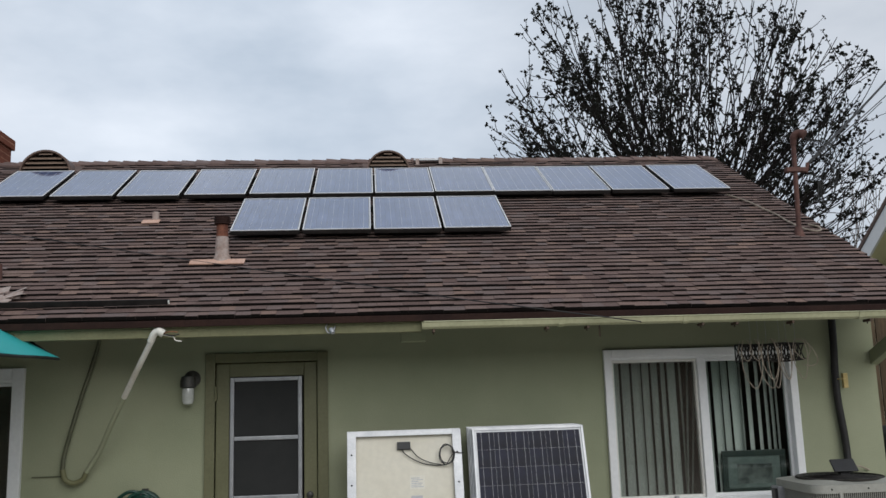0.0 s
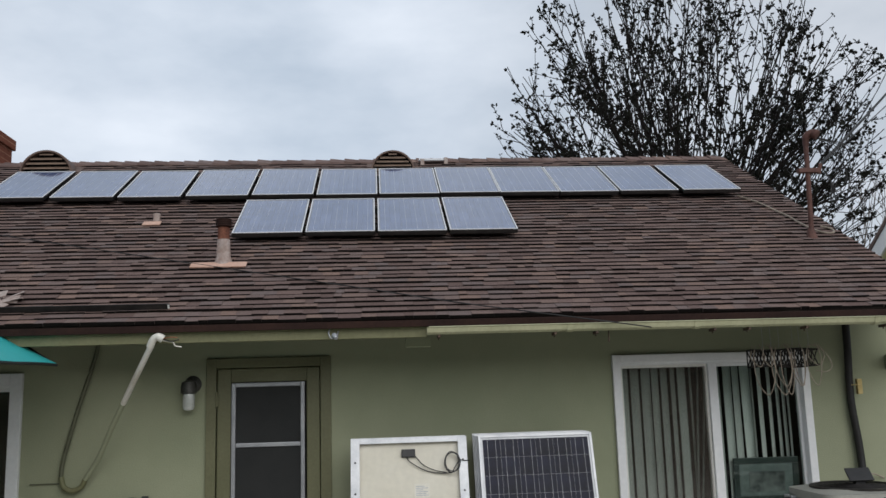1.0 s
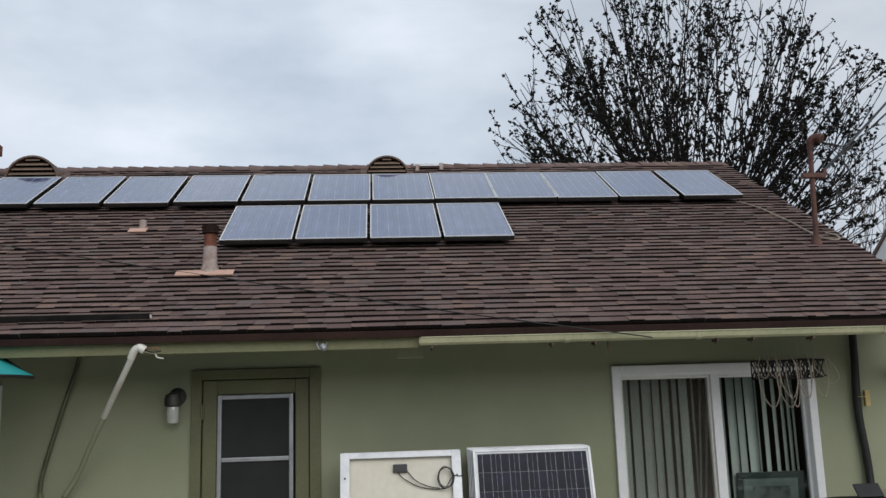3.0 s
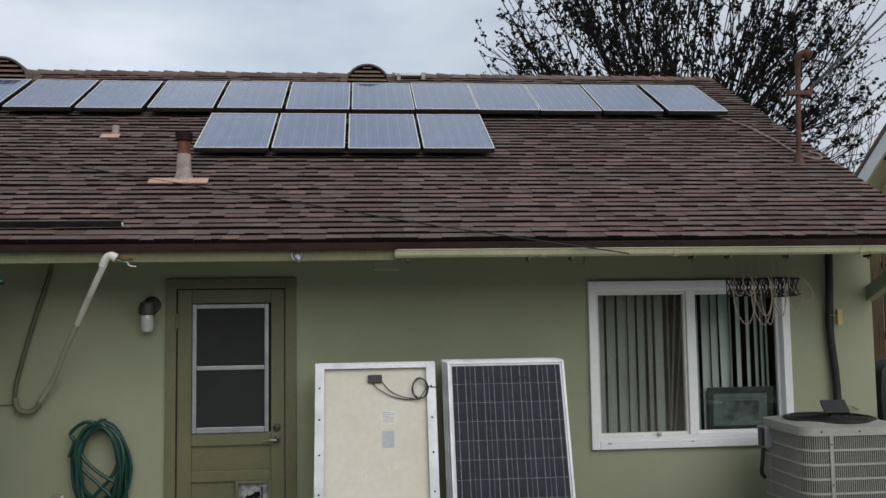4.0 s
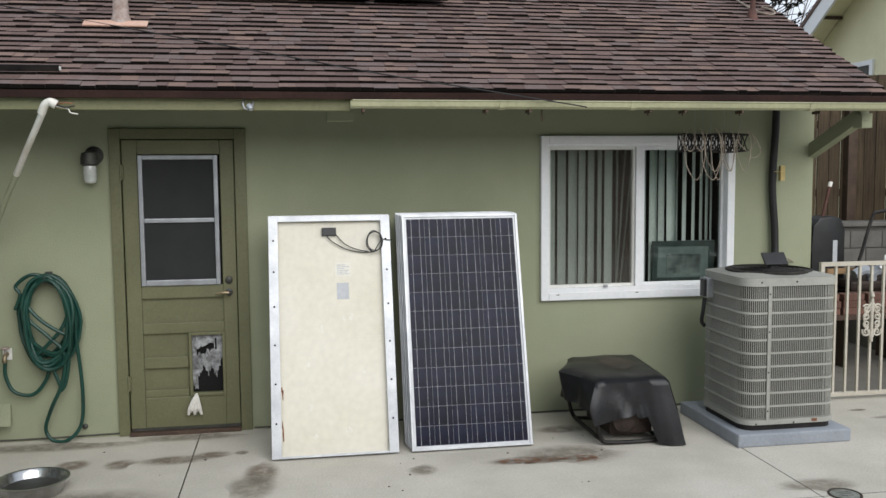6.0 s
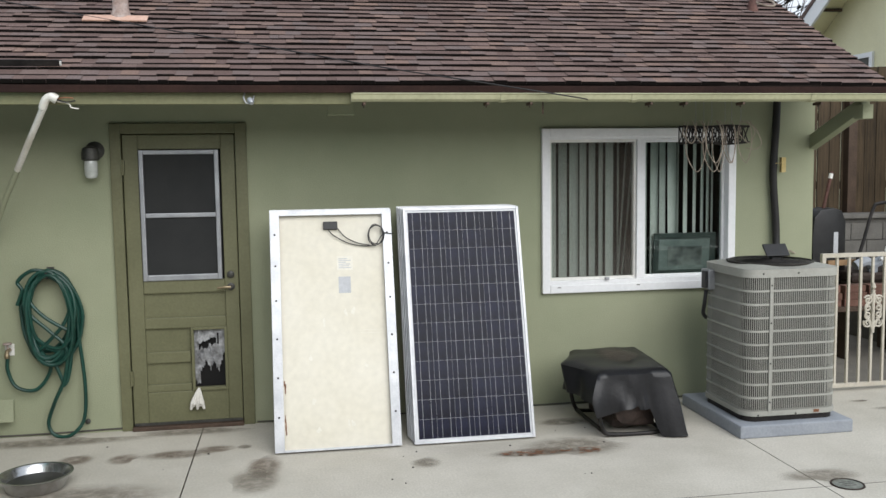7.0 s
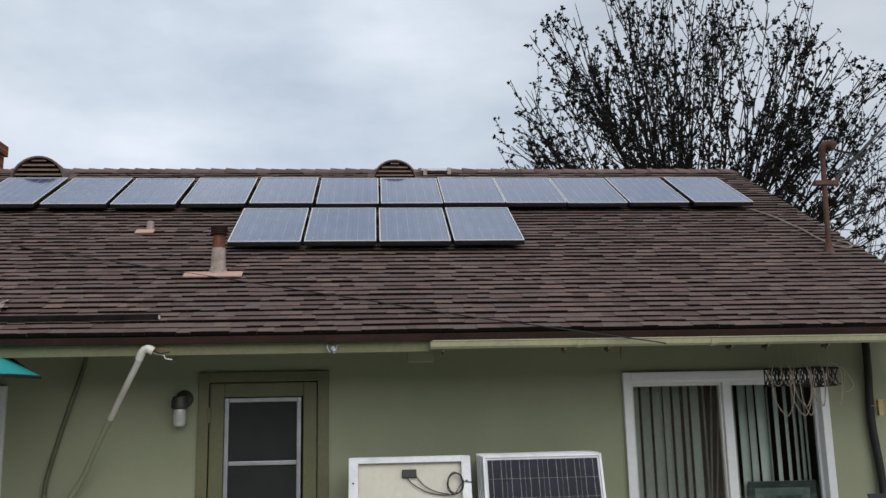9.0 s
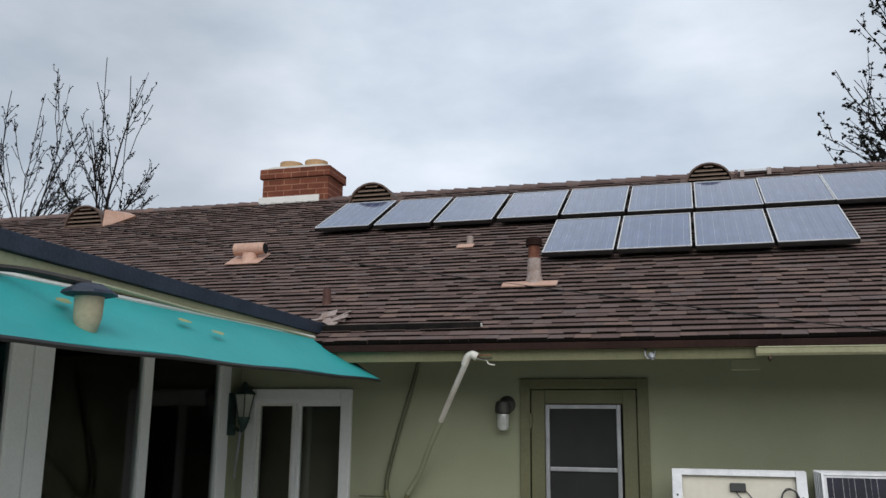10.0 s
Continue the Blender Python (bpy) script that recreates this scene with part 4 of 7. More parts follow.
flap = part("pet_flap", Shape().box((0.405, -0.018, 0.262), (0.425, 0.02, 0.712)).box((0.632, -0.018, 0.262), (0.652, 0.02, 0.712)).box((0.425, -0.018, 0.692), (0.632, 0.02, 0.712)).box((0.425, -0.018, 0.262), (0.632, 0.02, 0.285)), TRIM_GREEN, door, "pet door frame", 0.004)
rng = random.Random(21)
torn = Shape()
gx, gz = 36, 60
grid = {}
for j in range(gz + 1):
    for i in range(gx + 1):
        grid[i, j] = (0.425 + 0.207 * i / gx, 0.006 + 0.014 * noise.noise(Vector((i * 0.17, j * 0.12, 3))) + 0.006 * noise.noise(Vector((i * 0.5, j * 0.3, 9))), 0.692 - 0.40 * j / gz)
for i in range(gx):
    stop = gz * (0.58 + 0.26 * noise.noise(Vector((i * 0.16, 7.3, 0))) + 0.10 * noise.noise(Vector((i * 0.7, 2.1, 0))) + (0.25 if i < 6 else 0))
    for j in range(gz):
        slit = abs(j - (20 - i * 0.32 + 4 * noise.noise(Vector((i * 0.3, 1.7, 0))))) < 3.4 + 2.4 * noise.noise(Vector((i * 0.4, 4.4, 0))) and 4 < i < 26
        tear = abs(i - 27 - 0.05 * j) < 1.0 and 3 < j < 16
        if j > stop or slit or tear:
            continue
        q = [grid[i, j], grid[i + 1, j], grid[i + 1, j + 1], grid[i, j + 1]]
        torn.add(q, [(0, 1, 2, 3)])
part("torn_flap", torn, CRUMPLED, flap, "torn grey plastic flap", smooth=True)
part("deadbolt", Shape().lathe([(0.026, 0), (0.026, 0.010), (0.018, 0.016), (0.008, 0.018)], (0.69, -0.002, 1.075), 16, m=pose(0, 0, 0, 90)), GUNMETAL, door, "dark bronze deadbolt", smooth=True)
hd = part("door_handle", Shape().lathe([(0.026, 0), (0.026, 0.008), (0.012, 0.012), (0.012, 0.05)], (0.69, -0.002, 0.99), 16, m=pose(0, 0, 0, 90)), GUNMETAL, door, "worn brass lever handle", smooth=True)
part("lever", Shape().tube(spline([(0.69, -0.05, 0.99), (0.65, -0.055, 0.992), (0.60, -0.05, 0.986)], 5), [0.010] * 6 + [0.008] * 5, 8), BRASS, hd, smooth=True)
for z in (1.83, 0.37):
    part("hinge", Shape().tube([(-0.004, -0.026, z - 0.055), (-0.004, -0.026, z + 0.055)], 0.008, 8).box((-0.012, -0.024, z - 0.05), (0.012, -0.004, z + 0.05)), TRIM_GREEN, door)
part("threshold", Shape().box((-0.006, -0.05, 0.0), (0.75, 0.10, 0.028)), DARK_WOOD, door, "dark worn wooden threshold", 0.005)
part("sweep", Shape().box((0.005, -0.012, 0.03), (0.74, -0.003, 0.048)), GUNMETAL, door, "dark door sweep")
rag = Shape()
for k in range(7):
    x = 0.435 + 0.011 * (k - 3)
    rag.tube(spline([(0.45, -0.03, 0.285), (x * 0.5 + 0.225, -0.036, 0.24), (x, -0.04 - 0.006 * (k % 2), 0.18), (x + 0.004 * (k - 3), -0.036, 0.135 + 0.02 * (k % 3))], 5), [0.006 + 0.001 * i if i < 11 else 0.014 - 0.0012 * (i - 11) for i in range(16)], 6)
solid("hanging_rag", rag, CLOTH, "crumpled white rag hanging below the pet flap", "rag", base=(0.45, -0.03, 0.11), smooth=True)


# ---- solar panels ----
def cell_field(w, l, nx, ny, margin, z, gap, bars):
    """Cells with their busbars on the panel's face, in its own plane."""
    cw, cl = (w - 2 * margin) / nx, (l - 2 * margin) / ny
    cells, lines = [], Shape()
    for j in range(ny):
        for i in range(nx):
            cells.append((margin + i * cw, margin + j * cl))
    for i in range(nx):
        for b in bars:
            x = margin + (i + b) * cw
            lines.box((x - 0.0007, margin + 0.002, z + 0.0006), (x + 0.0007, l - margin - 0.002, z + 0.0011))
    return cells, cw, cl, lines


def frame_shape(w, l, t, lip):
    return (Shape().box((0, 0, 0), (lip, l, t)).box((w - lip, 0, 0), (w, l, t)).box((lip, 0, 0), (w - lip, lip, t)).box((lip, l - lip, 0), (w - lip, l, t)))


PW, PL = 0.566, 0.955
solar = thing("solar_panel", (0, 0, 0), "framed solar panel mounted on the shingle roof, glass reflecting sky", "solar panel", group="roof solar panels", m=RM @ Matrix.Translation((0.010, 1.44, 0.069)))
lip = Shape()
for a, b in (((0, 0), (0.009, PL)), ((PW - 0.009, 0), (PW, PL)), ((0.009, 0), (PW - 0.009, 0.009)), ((0.009, PL - 0.009), (PW - 0.009, PL))):
    lip.box((*a, 0.0305), (*b, 0.036))
part("frame", lip, FRAME_WHITE, solar, "thin aluminium frame", local=True)
# aluminium sides coloured black to paint the shade between panels
part("frame_side", frame_shape(PW, PL, 0.030, 0.009), BLACK_METAL, solar, "frame sides darkened for the shade in the gaps", local=True)
part("backing", Shape().box((0.010, 0.010, 0.024), (PW - 0.010, PL - 0.010, 0.030)), CELL_GAP, solar, local=True)
cells, cw, cl, lines = cell_field(PW, PL, 6, 12, 0.016, 0.0312, 0.0012, (0.5,))
cs = Shape()
for x, y in cells:
    cs.box((x + 0.0007, y + 0.0007, 0.030), (x + cw - 0.0007, y + cl - 0.0007, 0.0312))
tagged(part("cell_sheet", cs, SKY_TINTED_CELL, solar, "silicon cells with the sky's blue-grey sheen painted in", local=True), kind="stuff")
tagged(part("busbar_grid", lines, BUSBAR_BRIGHT, solar, "pale busbar lines", local=True), kind="stuff")
for u_ in (0.22, 0.76):
    part("rail", Shape().box((-0.014, u_, -0.06), (PW + 0.014, u_ + 0.03, 0.0)), BLACK_METAL, solar, "dark mounting rail", local=True)
# added dark strip that stands for the shadow below the panel
part("skirt", Shape().box((0.0, 0.004, -0.008), (PW, 0.010, 0.0)), BLACK_METAL, solar, "dark strip for the shade under the panel", local=True)
for i in range(1, 4):
    copy_thing(solar, RM @ Matrix.Translation((0.010 + 0.593 * i, 1.44 + (0.004, -0.003, 0.003)[i - 1], 0.069)))
for i in range(12):
    x = (-2.425, -1.801, -1.191, -0.574, 0.03, 0.629, 1.217, 1.795, 2.367, 2.945, 3.533, 4.148)[i]
    copy_thing(solar, RM @ Matrix.Translation((x, 2.569 + 0.004 * math.sin(i * 2.1), 0.069 + 0.003 * math.cos(i * 1.7))))

W, L = 0.808, 1.574


def leaning(x, y, tilt, n):
    """The pose of the n-th panel of a leaning stack, its foot on the patio, its face to the yard."""
    return pose(x, y + 0.047 * n, 0.002, 90 - tilt, 0, 0)


# in a leaning panel's own plane: x across, y up the panel, z out of its face
back_panel = thing("solar_panel", (0, 0, 0), "spare solar panel leaning back side out, cream backsheet, scuffed silver frame", "solar panel", group="leaning spare panels", m=leaning(0.977, -0.735, 16, 0))
fr = frame_shape(W, L, 0.042, 0.008)
for a, b in (((0, 0), (0.062, L)), ((W - 0.062, 0), (W, L)), ((0.062, 0), (W - 0.062, 0.014)), ((0.062, L - 0.036), (W - 0.062, L))):
    fr.box((a[0], a[1], 0.0425), (b[0], b[1], 0.0455))
part("frame", fr, ALUMINIUM, back_panel, "scuffed silver frame with wide flanges", local=True, bevel=0.0012)
part("backsheet", Shape().box((0.008, 0.008, 0.004), (W - 0.008, L - 0.008, 0.010)), BACKSHEET, back_panel, "cream backsheet", local=True)
for x in (0.031, W - 0.031):
    for y in (0.22, 0.47, 0.72, 0.97, 1.20, 1.41):
        # black disc painting a hole's darkness
        part("bolt_hole", Shape().lathe([(0.007, 0), (0.007, 0.0012)], (x, y, 0.0456), 10), HOLE_SHADE, back_panel, local=True)
jb = part("junction_box", Shape().box((0.352, 1.442, 0.010), (0.447, 1.496, 0.036)), BLACK_PLASTIC, back_panel, "black junction box", bevel=0.004, local=True)
part("lead", Shape().tube(spline([(0.38, 1.45, 0.026), (0.42, 1.40, 0.03), (0.52, 1.345, 0.025), (0.62, 1.325, 0.025), (0.70, 1.325, 0.03)], 6), 0.0035, 6), BLACK_PLASTIC, jb, local=True)
part("lead", Shape().tube(spline([(0.445, 1.45, 0.026), (0.50, 1.385, 0.03), (0.58, 1.345, 0.028), (0.66, 1.328, 0.028)], 6), 0.0035, 6), BLACK_PLASTIC, jb, local=True)
coil = []
for k in range(60):
    a = k * 0.33
    coil.append((0.70 + (0.052 + 0.006 * math.sin(k * 0.4)) * math.cos(a), 1.395 + (0.068 + 0.006 * math.cos(k * 0.5)) * math.sin(a), 0.050 + 0.004 * math.sin(k * 0.21)))
part("coiled_lead", Shape().tube(coil, 0.0035, 6).tube(spline([(0.70, 1.33, 0.05), (0.75, 1.40, 0.052), (0.79, 1.40, 0.055), (0.82, 1.402, 0.05)], 5), 0.003, 6), BLACK_PLASTIC, jb, "coiled black lead", local=True)
lab = part("rating_label", Shape().box((0.435, 1.165, 0.010), (0.54, 1.262, 0.0115)), SCUFF, back_panel, "faded printed label", local=True)
for k in range(6):
    part("print_bar", Shape().box((0.445, 1.180 + 0.012 * k, 0.0115), (0.445 + (0.085, 0.07, 0.08, 0.05, 0.082, 0.06)[k], 1.185 + 0.012 * k, 0.0122)), LABEL_GREY, lab, local=True)
part("blank_label", Shape().box((0.442, 1.012, 0.010), (0.522, 1.122, 0.0115)), LABEL_GREY, back_panel, "plain blue-grey label", local=True)
rng = random.Random(3)
for k in range(9):
    b = blob(rng.uniform(0.1, 0.7), rng.uniform(0.1, 1.0), rng.uniform(0.006, 0.014), rng.uniform(0.01, 0.028), 0.0108, k + 60, 16, 0.4)
    part("scuff", b, SCUFF, back_panel, local=True)
for k in range(9):
    b = blob(0.066 + rng.uniform(0, 0.01), rng.uniform(0.08, 0.45), 0.004, rng.uniform(0.01, 0.03), 0.0112, k + 90, 12, 0.4)
    part("rust_mark", b, RUST, back_panel, local=True)
for y in (0.74, 0.76):
    part("scratch", Shape().box((0.55, y, 0.0104), (0.74, y + 0.002, 0.0110)), SCUFF, back_panel, local=True)

front_panel = thing("solar_panel", (0, 0, 0), "spare solar panel leaning face out, dark blue-black cells with pale busbars", "solar panel", group="leaning spare panels", m=leaning(1.868, -0.742, 16, 0))
part("frame", frame_shape(W, L, 0.042, 0.018), ALUMINIUM, front_panel, "silver frame", local=True, bevel=0.0015)
part("backing", Shape().box((0.018, 0.018, 0.02), (W - 0.018, L - 0.018, 0.034)), BUSBAR, front_panel, local=True)
cells, cw, cl, lines = cell_field(W, L, 6, 12, 0.030, 0.0356, 0.002, (0.27, 0.73))
tagged(part("busbar_grid", lines, BUSBAR, front_panel, "pale busbar lines", local=True), kind="stuff")
one = make_mesh("cell", Shape().box((0.0006, 0.0006, 0.034), (cw - 0.0006, cl - 0.0006, 0.0356)), CELL)
for x, y in cells:
    c = new("cell", one)
    c.parent = front_panel
    c.location = (x, y, 0)

plain = thing("solar_panel", (0, 0, 0), "spare solar panel stacked behind another, silver frame edge showing", "solar panel", group="leaning spare panels", m=leaning(0.975, -0.735, 15.9, 1))
LONG = L + 0.004
part("frame", frame_shape(W, LONG, 0.042, 0.018), ALUMINIUM, plain, "silver frame", local=True, bevel=0.0015)
part("face", Shape().box((0.018, 0.018, 0.01), (W - 0.018, LONG - 0.018, 0.034)), CELL_GAP, plain, "dark panel face", local=True)
for x, n, dt in ((1.864, 1, 0.1), (1.858, 2, 0.3), (1.852, 3, 0.4), (1.846, 4, 0.6)):
    copy_thing(plain, leaning(x, -0.742, 16 - dt, n))

# ---- vents, flues and pipes on the roof ----


def roof_at(x, y, n=0.0):
    return RM @ Vector((x, (y + 0.72) / CU, n))


def dome_vent(x, y, r, label):
    """A half-round dormer vent: a hood running back into the slope, with louvers in its mouth."""
    b = roof_at(x, y)
    t = thing("dormer_vent", b, label, "roof vent", group="half-round roof vents")
    n = 22
    ol = [(r * math.cos(math.pi * k / n), r * 0.98 * math.sin(math.pi * k / n)) for k in range(n + 1)]
    il = [(p * 0.93, q * 0.93) for p, q in ol]
    hood, N = Shape(), n + 1
    vs = [(x + p, yy, b.z + q + 0.02 - (0.03 if q < 0.01 else 0)) for ln in (ol, il) for yy in (b.y, b.y + r / SLOPE + 0.25) for p, q in ln]
    fs = []
    for k in range(n):
        fs += [(k, k + 1, N + k + 1, N + k), (2 * N + k + 1, 2 * N + k, 3 * N + k, 3 * N + k + 1), (k + 1, k, 2 * N + k, 2 * N + k + 1), (N + k, N + k + 1, 3 * N + k + 1, 3 * N + k)]
    for k in (0, n):
        fs.append((k, N + k, 3 * N + k, 2 * N + k))
    hood.add(vs, fs)
    part("hood", hood, VENT_BROWN, t, "brown sheet metal hood", smooth=True)
    # black sheet behind the louvers in place of the hood's inner shade
    back = Shape().add([(x + p * 0.93, b.y + 0.09, b.z + q * 0.93 + 0.02) for p, q in ol], [tuple(range(n + 1))])
    part("dark_inside", back, HOLE_SHADE, t)
    for k in range(5):
        z0 = r * (0.04 + 0.185 * k)
        h = math.sqrt(max((r * 0.93) ** 2 - (z0 + 0.03) ** 2, 0.001))
        part("louver", Shape().add([(x - h, b.y + 0.012, b.z + 0.02 + z0), (x + h, b.y + 0.012, b.z + 0.02 + z0), (x + h, b.y + 0.055, b.z + 0.02 + z0 + 0.026), (x - h, b.y + 0.055, b.z + 0.02 + z0 + 0.026),
                                   (x - h, b.y + 0.012, b.z + 0.024 + z0 + 0.004), (x + h, b.y + 0.012, b.z + 0.024 + z0 + 0.004), (x + h, b.y + 0.055, b.z + 0.03 + z0 + 0.026), (x - h, b.y + 0.055, b.z + 0.03 + z0 + 0.026)],
                                  [(3, 2, 1, 0), (4, 5, 6, 7), (0, 1, 5, 4), (1, 2, 6, 5), (2, 3, 7, 6), (3, 0, 4, 7)]), VENT_SLAT, t)
    a, c = RM.inverted() @ b, 0.05
    part("flashing", Shape().box((x - r - 0.05, a.y - 0.04, 0.006), (x + r + 0.05, a.y + 0.5, 0.014), m=RM), VENT_BROWN, t)
    return t


dome_vent(1.37, 2.56, 0.232, "half-round brown metal louvered vent behind the panels")
dome_vent(-2.25, 2.56, 0.268, "half-round brown metal louvered vent near the chimney")
far = dome_vent(-5.85, 2.37, 0.275, "half-round louvered vent with a peach-painted cheek")
b = roof_at(-5.58, 2.37)
part("cheek", Shape().add([(-5.58, b.y, b.z + 0.0), (-5.56, b.y, b.z + 0.22), (-5.28, b.y + 0.22, b.z + 0.18), (-5.58, b.y + 0.5, b.z + 0.30), (-5.32, b.y + 0.3, b.z + 0.15)],
                          [(0, 4, 2, 1), (1, 2, 3)]), COPPER_PAINT, far, "peach-painted cheek flashing")

# plumbing vent with its flashing plate
pv = thing("plumbing_vent", roof_at(0.0, 0.1), "rusty plumbing vent pipe with a peach-painted flashing plate", "vent pipe")
u0 = (0.055 + 0.72) / CU
part("flashing_plate", Shape().box((-0.222, u0 - 0.03, 0.022), (0.195, u0 + 0.065, 0.032), m=RM), COPPER_PAINT, pv, "peach flashing plate", 0.002)
pb = roof_at(0.008, 0.15, 0.02)
part("sleeve", Shape().lathe([(0.078, -0.03), (0.056, 0.03), (0.048, 0.17)], pb, 20), PRIMER_PIPE, pv, "weathered grey sleeve", smooth=True)
part("pipe", Shape().lathe([(0.045, 0.15), (0.045, 0.29)], pb, 20), RUSTY_PIPE, pv, "rusty pipe", smooth=True)
cap = Shape().lathe([(0.054, 0.265), (0.060, 0.27), (0.060, 0.325), (0.053, 0.33), (0.049, 0.325), (0.047, 0.285)], pb, 20)
part("collar", cap, DRIP_BROWN, pv, "dark ribbed collar", smooth=True)
for k in range(4):
    part("ring", Shape().tube(arc(Vector(pb) + Vector((0, 0, 0.273 + 0.017 * k)), 0.061, 0, 345, 23, "xy"), 0.003, 5, closed=True), DRIP_BROWN, pv)

sv = thing("small_roof_vent", roof_at(-0.75, 1.05), "small peach-painted roof vent stub", "roof vent")
q = roof_at(-0.73, 1.07)
part("stub", Shape().lathe([(0.045, -0.03), (0.030, 0.04), (0.032, 0.085), (0.024, 0.09)], q, 14), PRIMER_PIPE, sv, smooth=True)
part("apron", Shape().box((-0.83, (1.0 + 0.72) / CU - 0.03, 0.020), (-0.68, (1.0 + 0.72) / CU + 0.06, 0.029), m=RM), COPPER_PAINT, sv, bevel=0.002)

tv = thing("t_top_vent", roof_at(-2.81, 0.88), "peach-painted metal flue with a half-round t-top", "roof vent")
q = roof_at(-2.81, 0.91)
part("neck", Shape().lathe([(0.11, -0.06), (0.08, 0.02), (0.068, 0.08)], q, 18), COPPER_PAINT, tv, smooth=True)
hood = Shape().tube([Vector(q) + Vector((-0.155, 0, 0.125)), Vector(q) + Vector((0.155, 0, 0.125))], 0.058, 16)
part("hood", hood, COPPER_PAINT, tv, smooth=True)
# black disc in place of the dark flue opening
part("mouth", Shape().lathe([(0.050, 0), (0.050, 0.004)], Vector(q) + Vector((0.1545, 0, 0.125)), 16, m=pose(0, 0, 0, 0, 90, 0)), HOLE_SHADE, tv)
part("apron", Shape().box((-3.0, (0.85 + 0.72) / CU - 0.06, 0.022), (-2.66, (0.85 + 0.72) / CU + 0.22, 0.031), m=RM), COPPER_PAINT, tv, bevel=0.002)

q = roof_at(-1.55, -0.17)
solid("corner_vent_stub", Shape().lathe([(0.045, -0.04), (0.034, 0.02), (0.030, 0.13), (0.022, 0.135)], q, 14), MAST_BROWN, "short rusty brown vent stub in the roof corner", "roof vent", base=tuple(q), smooth=True)

# ridge bracket beside the big vent
rb = thing("conduit_bracket", roof_at(1.75, 2.85), "grey metal conduit bracket on the ridge", "bracket")
part("bar", Shape().box((1.66, 2.80, 4.385), (1.96, 2.84, 4.412)), DULL_ALU, rb, bevel=0.004)
part("foot", Shape().box((1.68, 2.78, 4.30), (1.72, 2.86, 4.40)), PRIMER_PIPE, rb, bevel=0.003)
part("foot", Shape().box((1.94, 2.78, 4.30), (1.98, 2.86, 4.415)), PRIMER_PIPE, rb, bevel=0.003)

# chimney
ch = thing("chimney", (-3.28, 3.15, 4.2), "red brick chimney with a mortar crown and two clay flues", "chimney")
part("shaft", Shape().box((-3.77, 2.9, 4.1), (-2.92, 3.36, 4.80)), BRICK, ch, bevel=0.01)
part("corbel", Shape().box((-3.80, 2.87, 4.70), (-2.89, 3.39, 4.82)), BRICK, ch, bevel=0.01)
part("crown", Shape().add([(-3.79, 2.88, 4.82), (-2.90, 2.88, 4.82), (-2.90, 3.38, 4.82), (-3.79, 3.38, 4.82), (-3.67, 2.96, 4.87), (-3.02, 2.96, 4.87), (-3.02, 3.3, 4.87), (-3.67, 3.3, 4.87)],
                          [(3, 2, 1, 0), (4, 5, 6, 7), (0, 1, 5, 4), (1, 2, 6, 5), (2, 3, 7, 6), (3, 0, 4, 7)]), MORTAR, ch, "pale mortar crown")
for x in (-3.51, -3.18):
    part("flue", Shape().lathe([(0.14, 0), (0.14, 0.09), (0.115, 0.09), (0.113, 0.0)], (x, 3.12, 4.855), 20), CLAY, ch, "yellowish clay flue", smooth=True)
part("step_flashing", Shape().box((-3.80, 2.87, 4.3), (-3.02, 2.895, 4.47)), OLD_WHITE, ch, "white base flashing", 0.004)

# service mast, its cables and wires
mf = roof_at(4.87, 0.49)
mast = thing("service_mast", mf, "rusty brown service mast with a weatherhead and clamp", "mast")
mt = Vector((4.905, 0.50, 3.88))
part("pipe", Shape().tube([Vector(mf) - Vector((0, 0, 0.05)), mt], 0.021, 12), MAST_BROWN, mast, smooth=True)
part("boot", Shape().lathe([(0.055, -0.03), (0.036, 0.04), (0.026, 0.08)], mf, 14), MAST_BROWN, mast, smooth=True)
part("weatherhead", Shape().tube(spline([mt - Vector((0, 0, 0.02)), mt + Vector((0.005, -0.01, 0.05)), mt + Vector((0.04, -0.04, 0.075)), mt + Vector((0.075, -0.07, 0.05))], 5), [0.027] * 4 + [0.034] * 8 + [0.042] * 4, 12), MAST_BROWN, mast, smooth=True)
mc = Vector(mf).lerp(mt, 0.70)
part("clamp", Shape().box((mc.x - 0.09, mc.y - 0.035, mc.z - 0.02), (mc.x + 0.10, mc.y + 0.02, mc.z + 0.02)).tube([mc + Vector((0.09, -0.02, -0.03)), mc + Vector((0.11, -0.02, 0.06))], 0.016, 8), MAST_BROWN, mast, bevel=0.004)
rng = random.Random(2)
for k in range(6):
    a = mt + Vector((0.07, -0.07, 0.03))
    d = rng.uniform(0.10, 0.24)
    part("drip_loop", Shape().tube(spline([a, a + Vector((0.10 + 0.04 * k, 0, -0.12)), a + Vector((d, 0, -0.30 - 0.05 * k)), a + Vector((d * 0.6, 0, -0.48 - 0.03 * k)), a + Vector((0.08, 0, -0.38)), mc + Vector((0.10, -0.02, 0.05))], 7), 0.0036, 5), CABLE_BLACK, mast, "black drip loop of cable")
wires = Shape()
far1, far2 = Vector((15.0, 10.6, 11.6)), Vector((16.9, 13.4, 12.0))
a = mc + Vector((0.11, -0.02, 0.05))
for f, rr in ((far1, 0.013), (far2, 0.006)):
    wires.tube([a.lerp(f, i / 14) - Vector((0, 0, 0.3 * math.sin(math.pi * i / 14))) for i in range(15)], rr, 5)
solid("service_wire", wires, CABLE_BLACK, "dark overhead service wires running off from the mast", "wire", base=tuple(a))
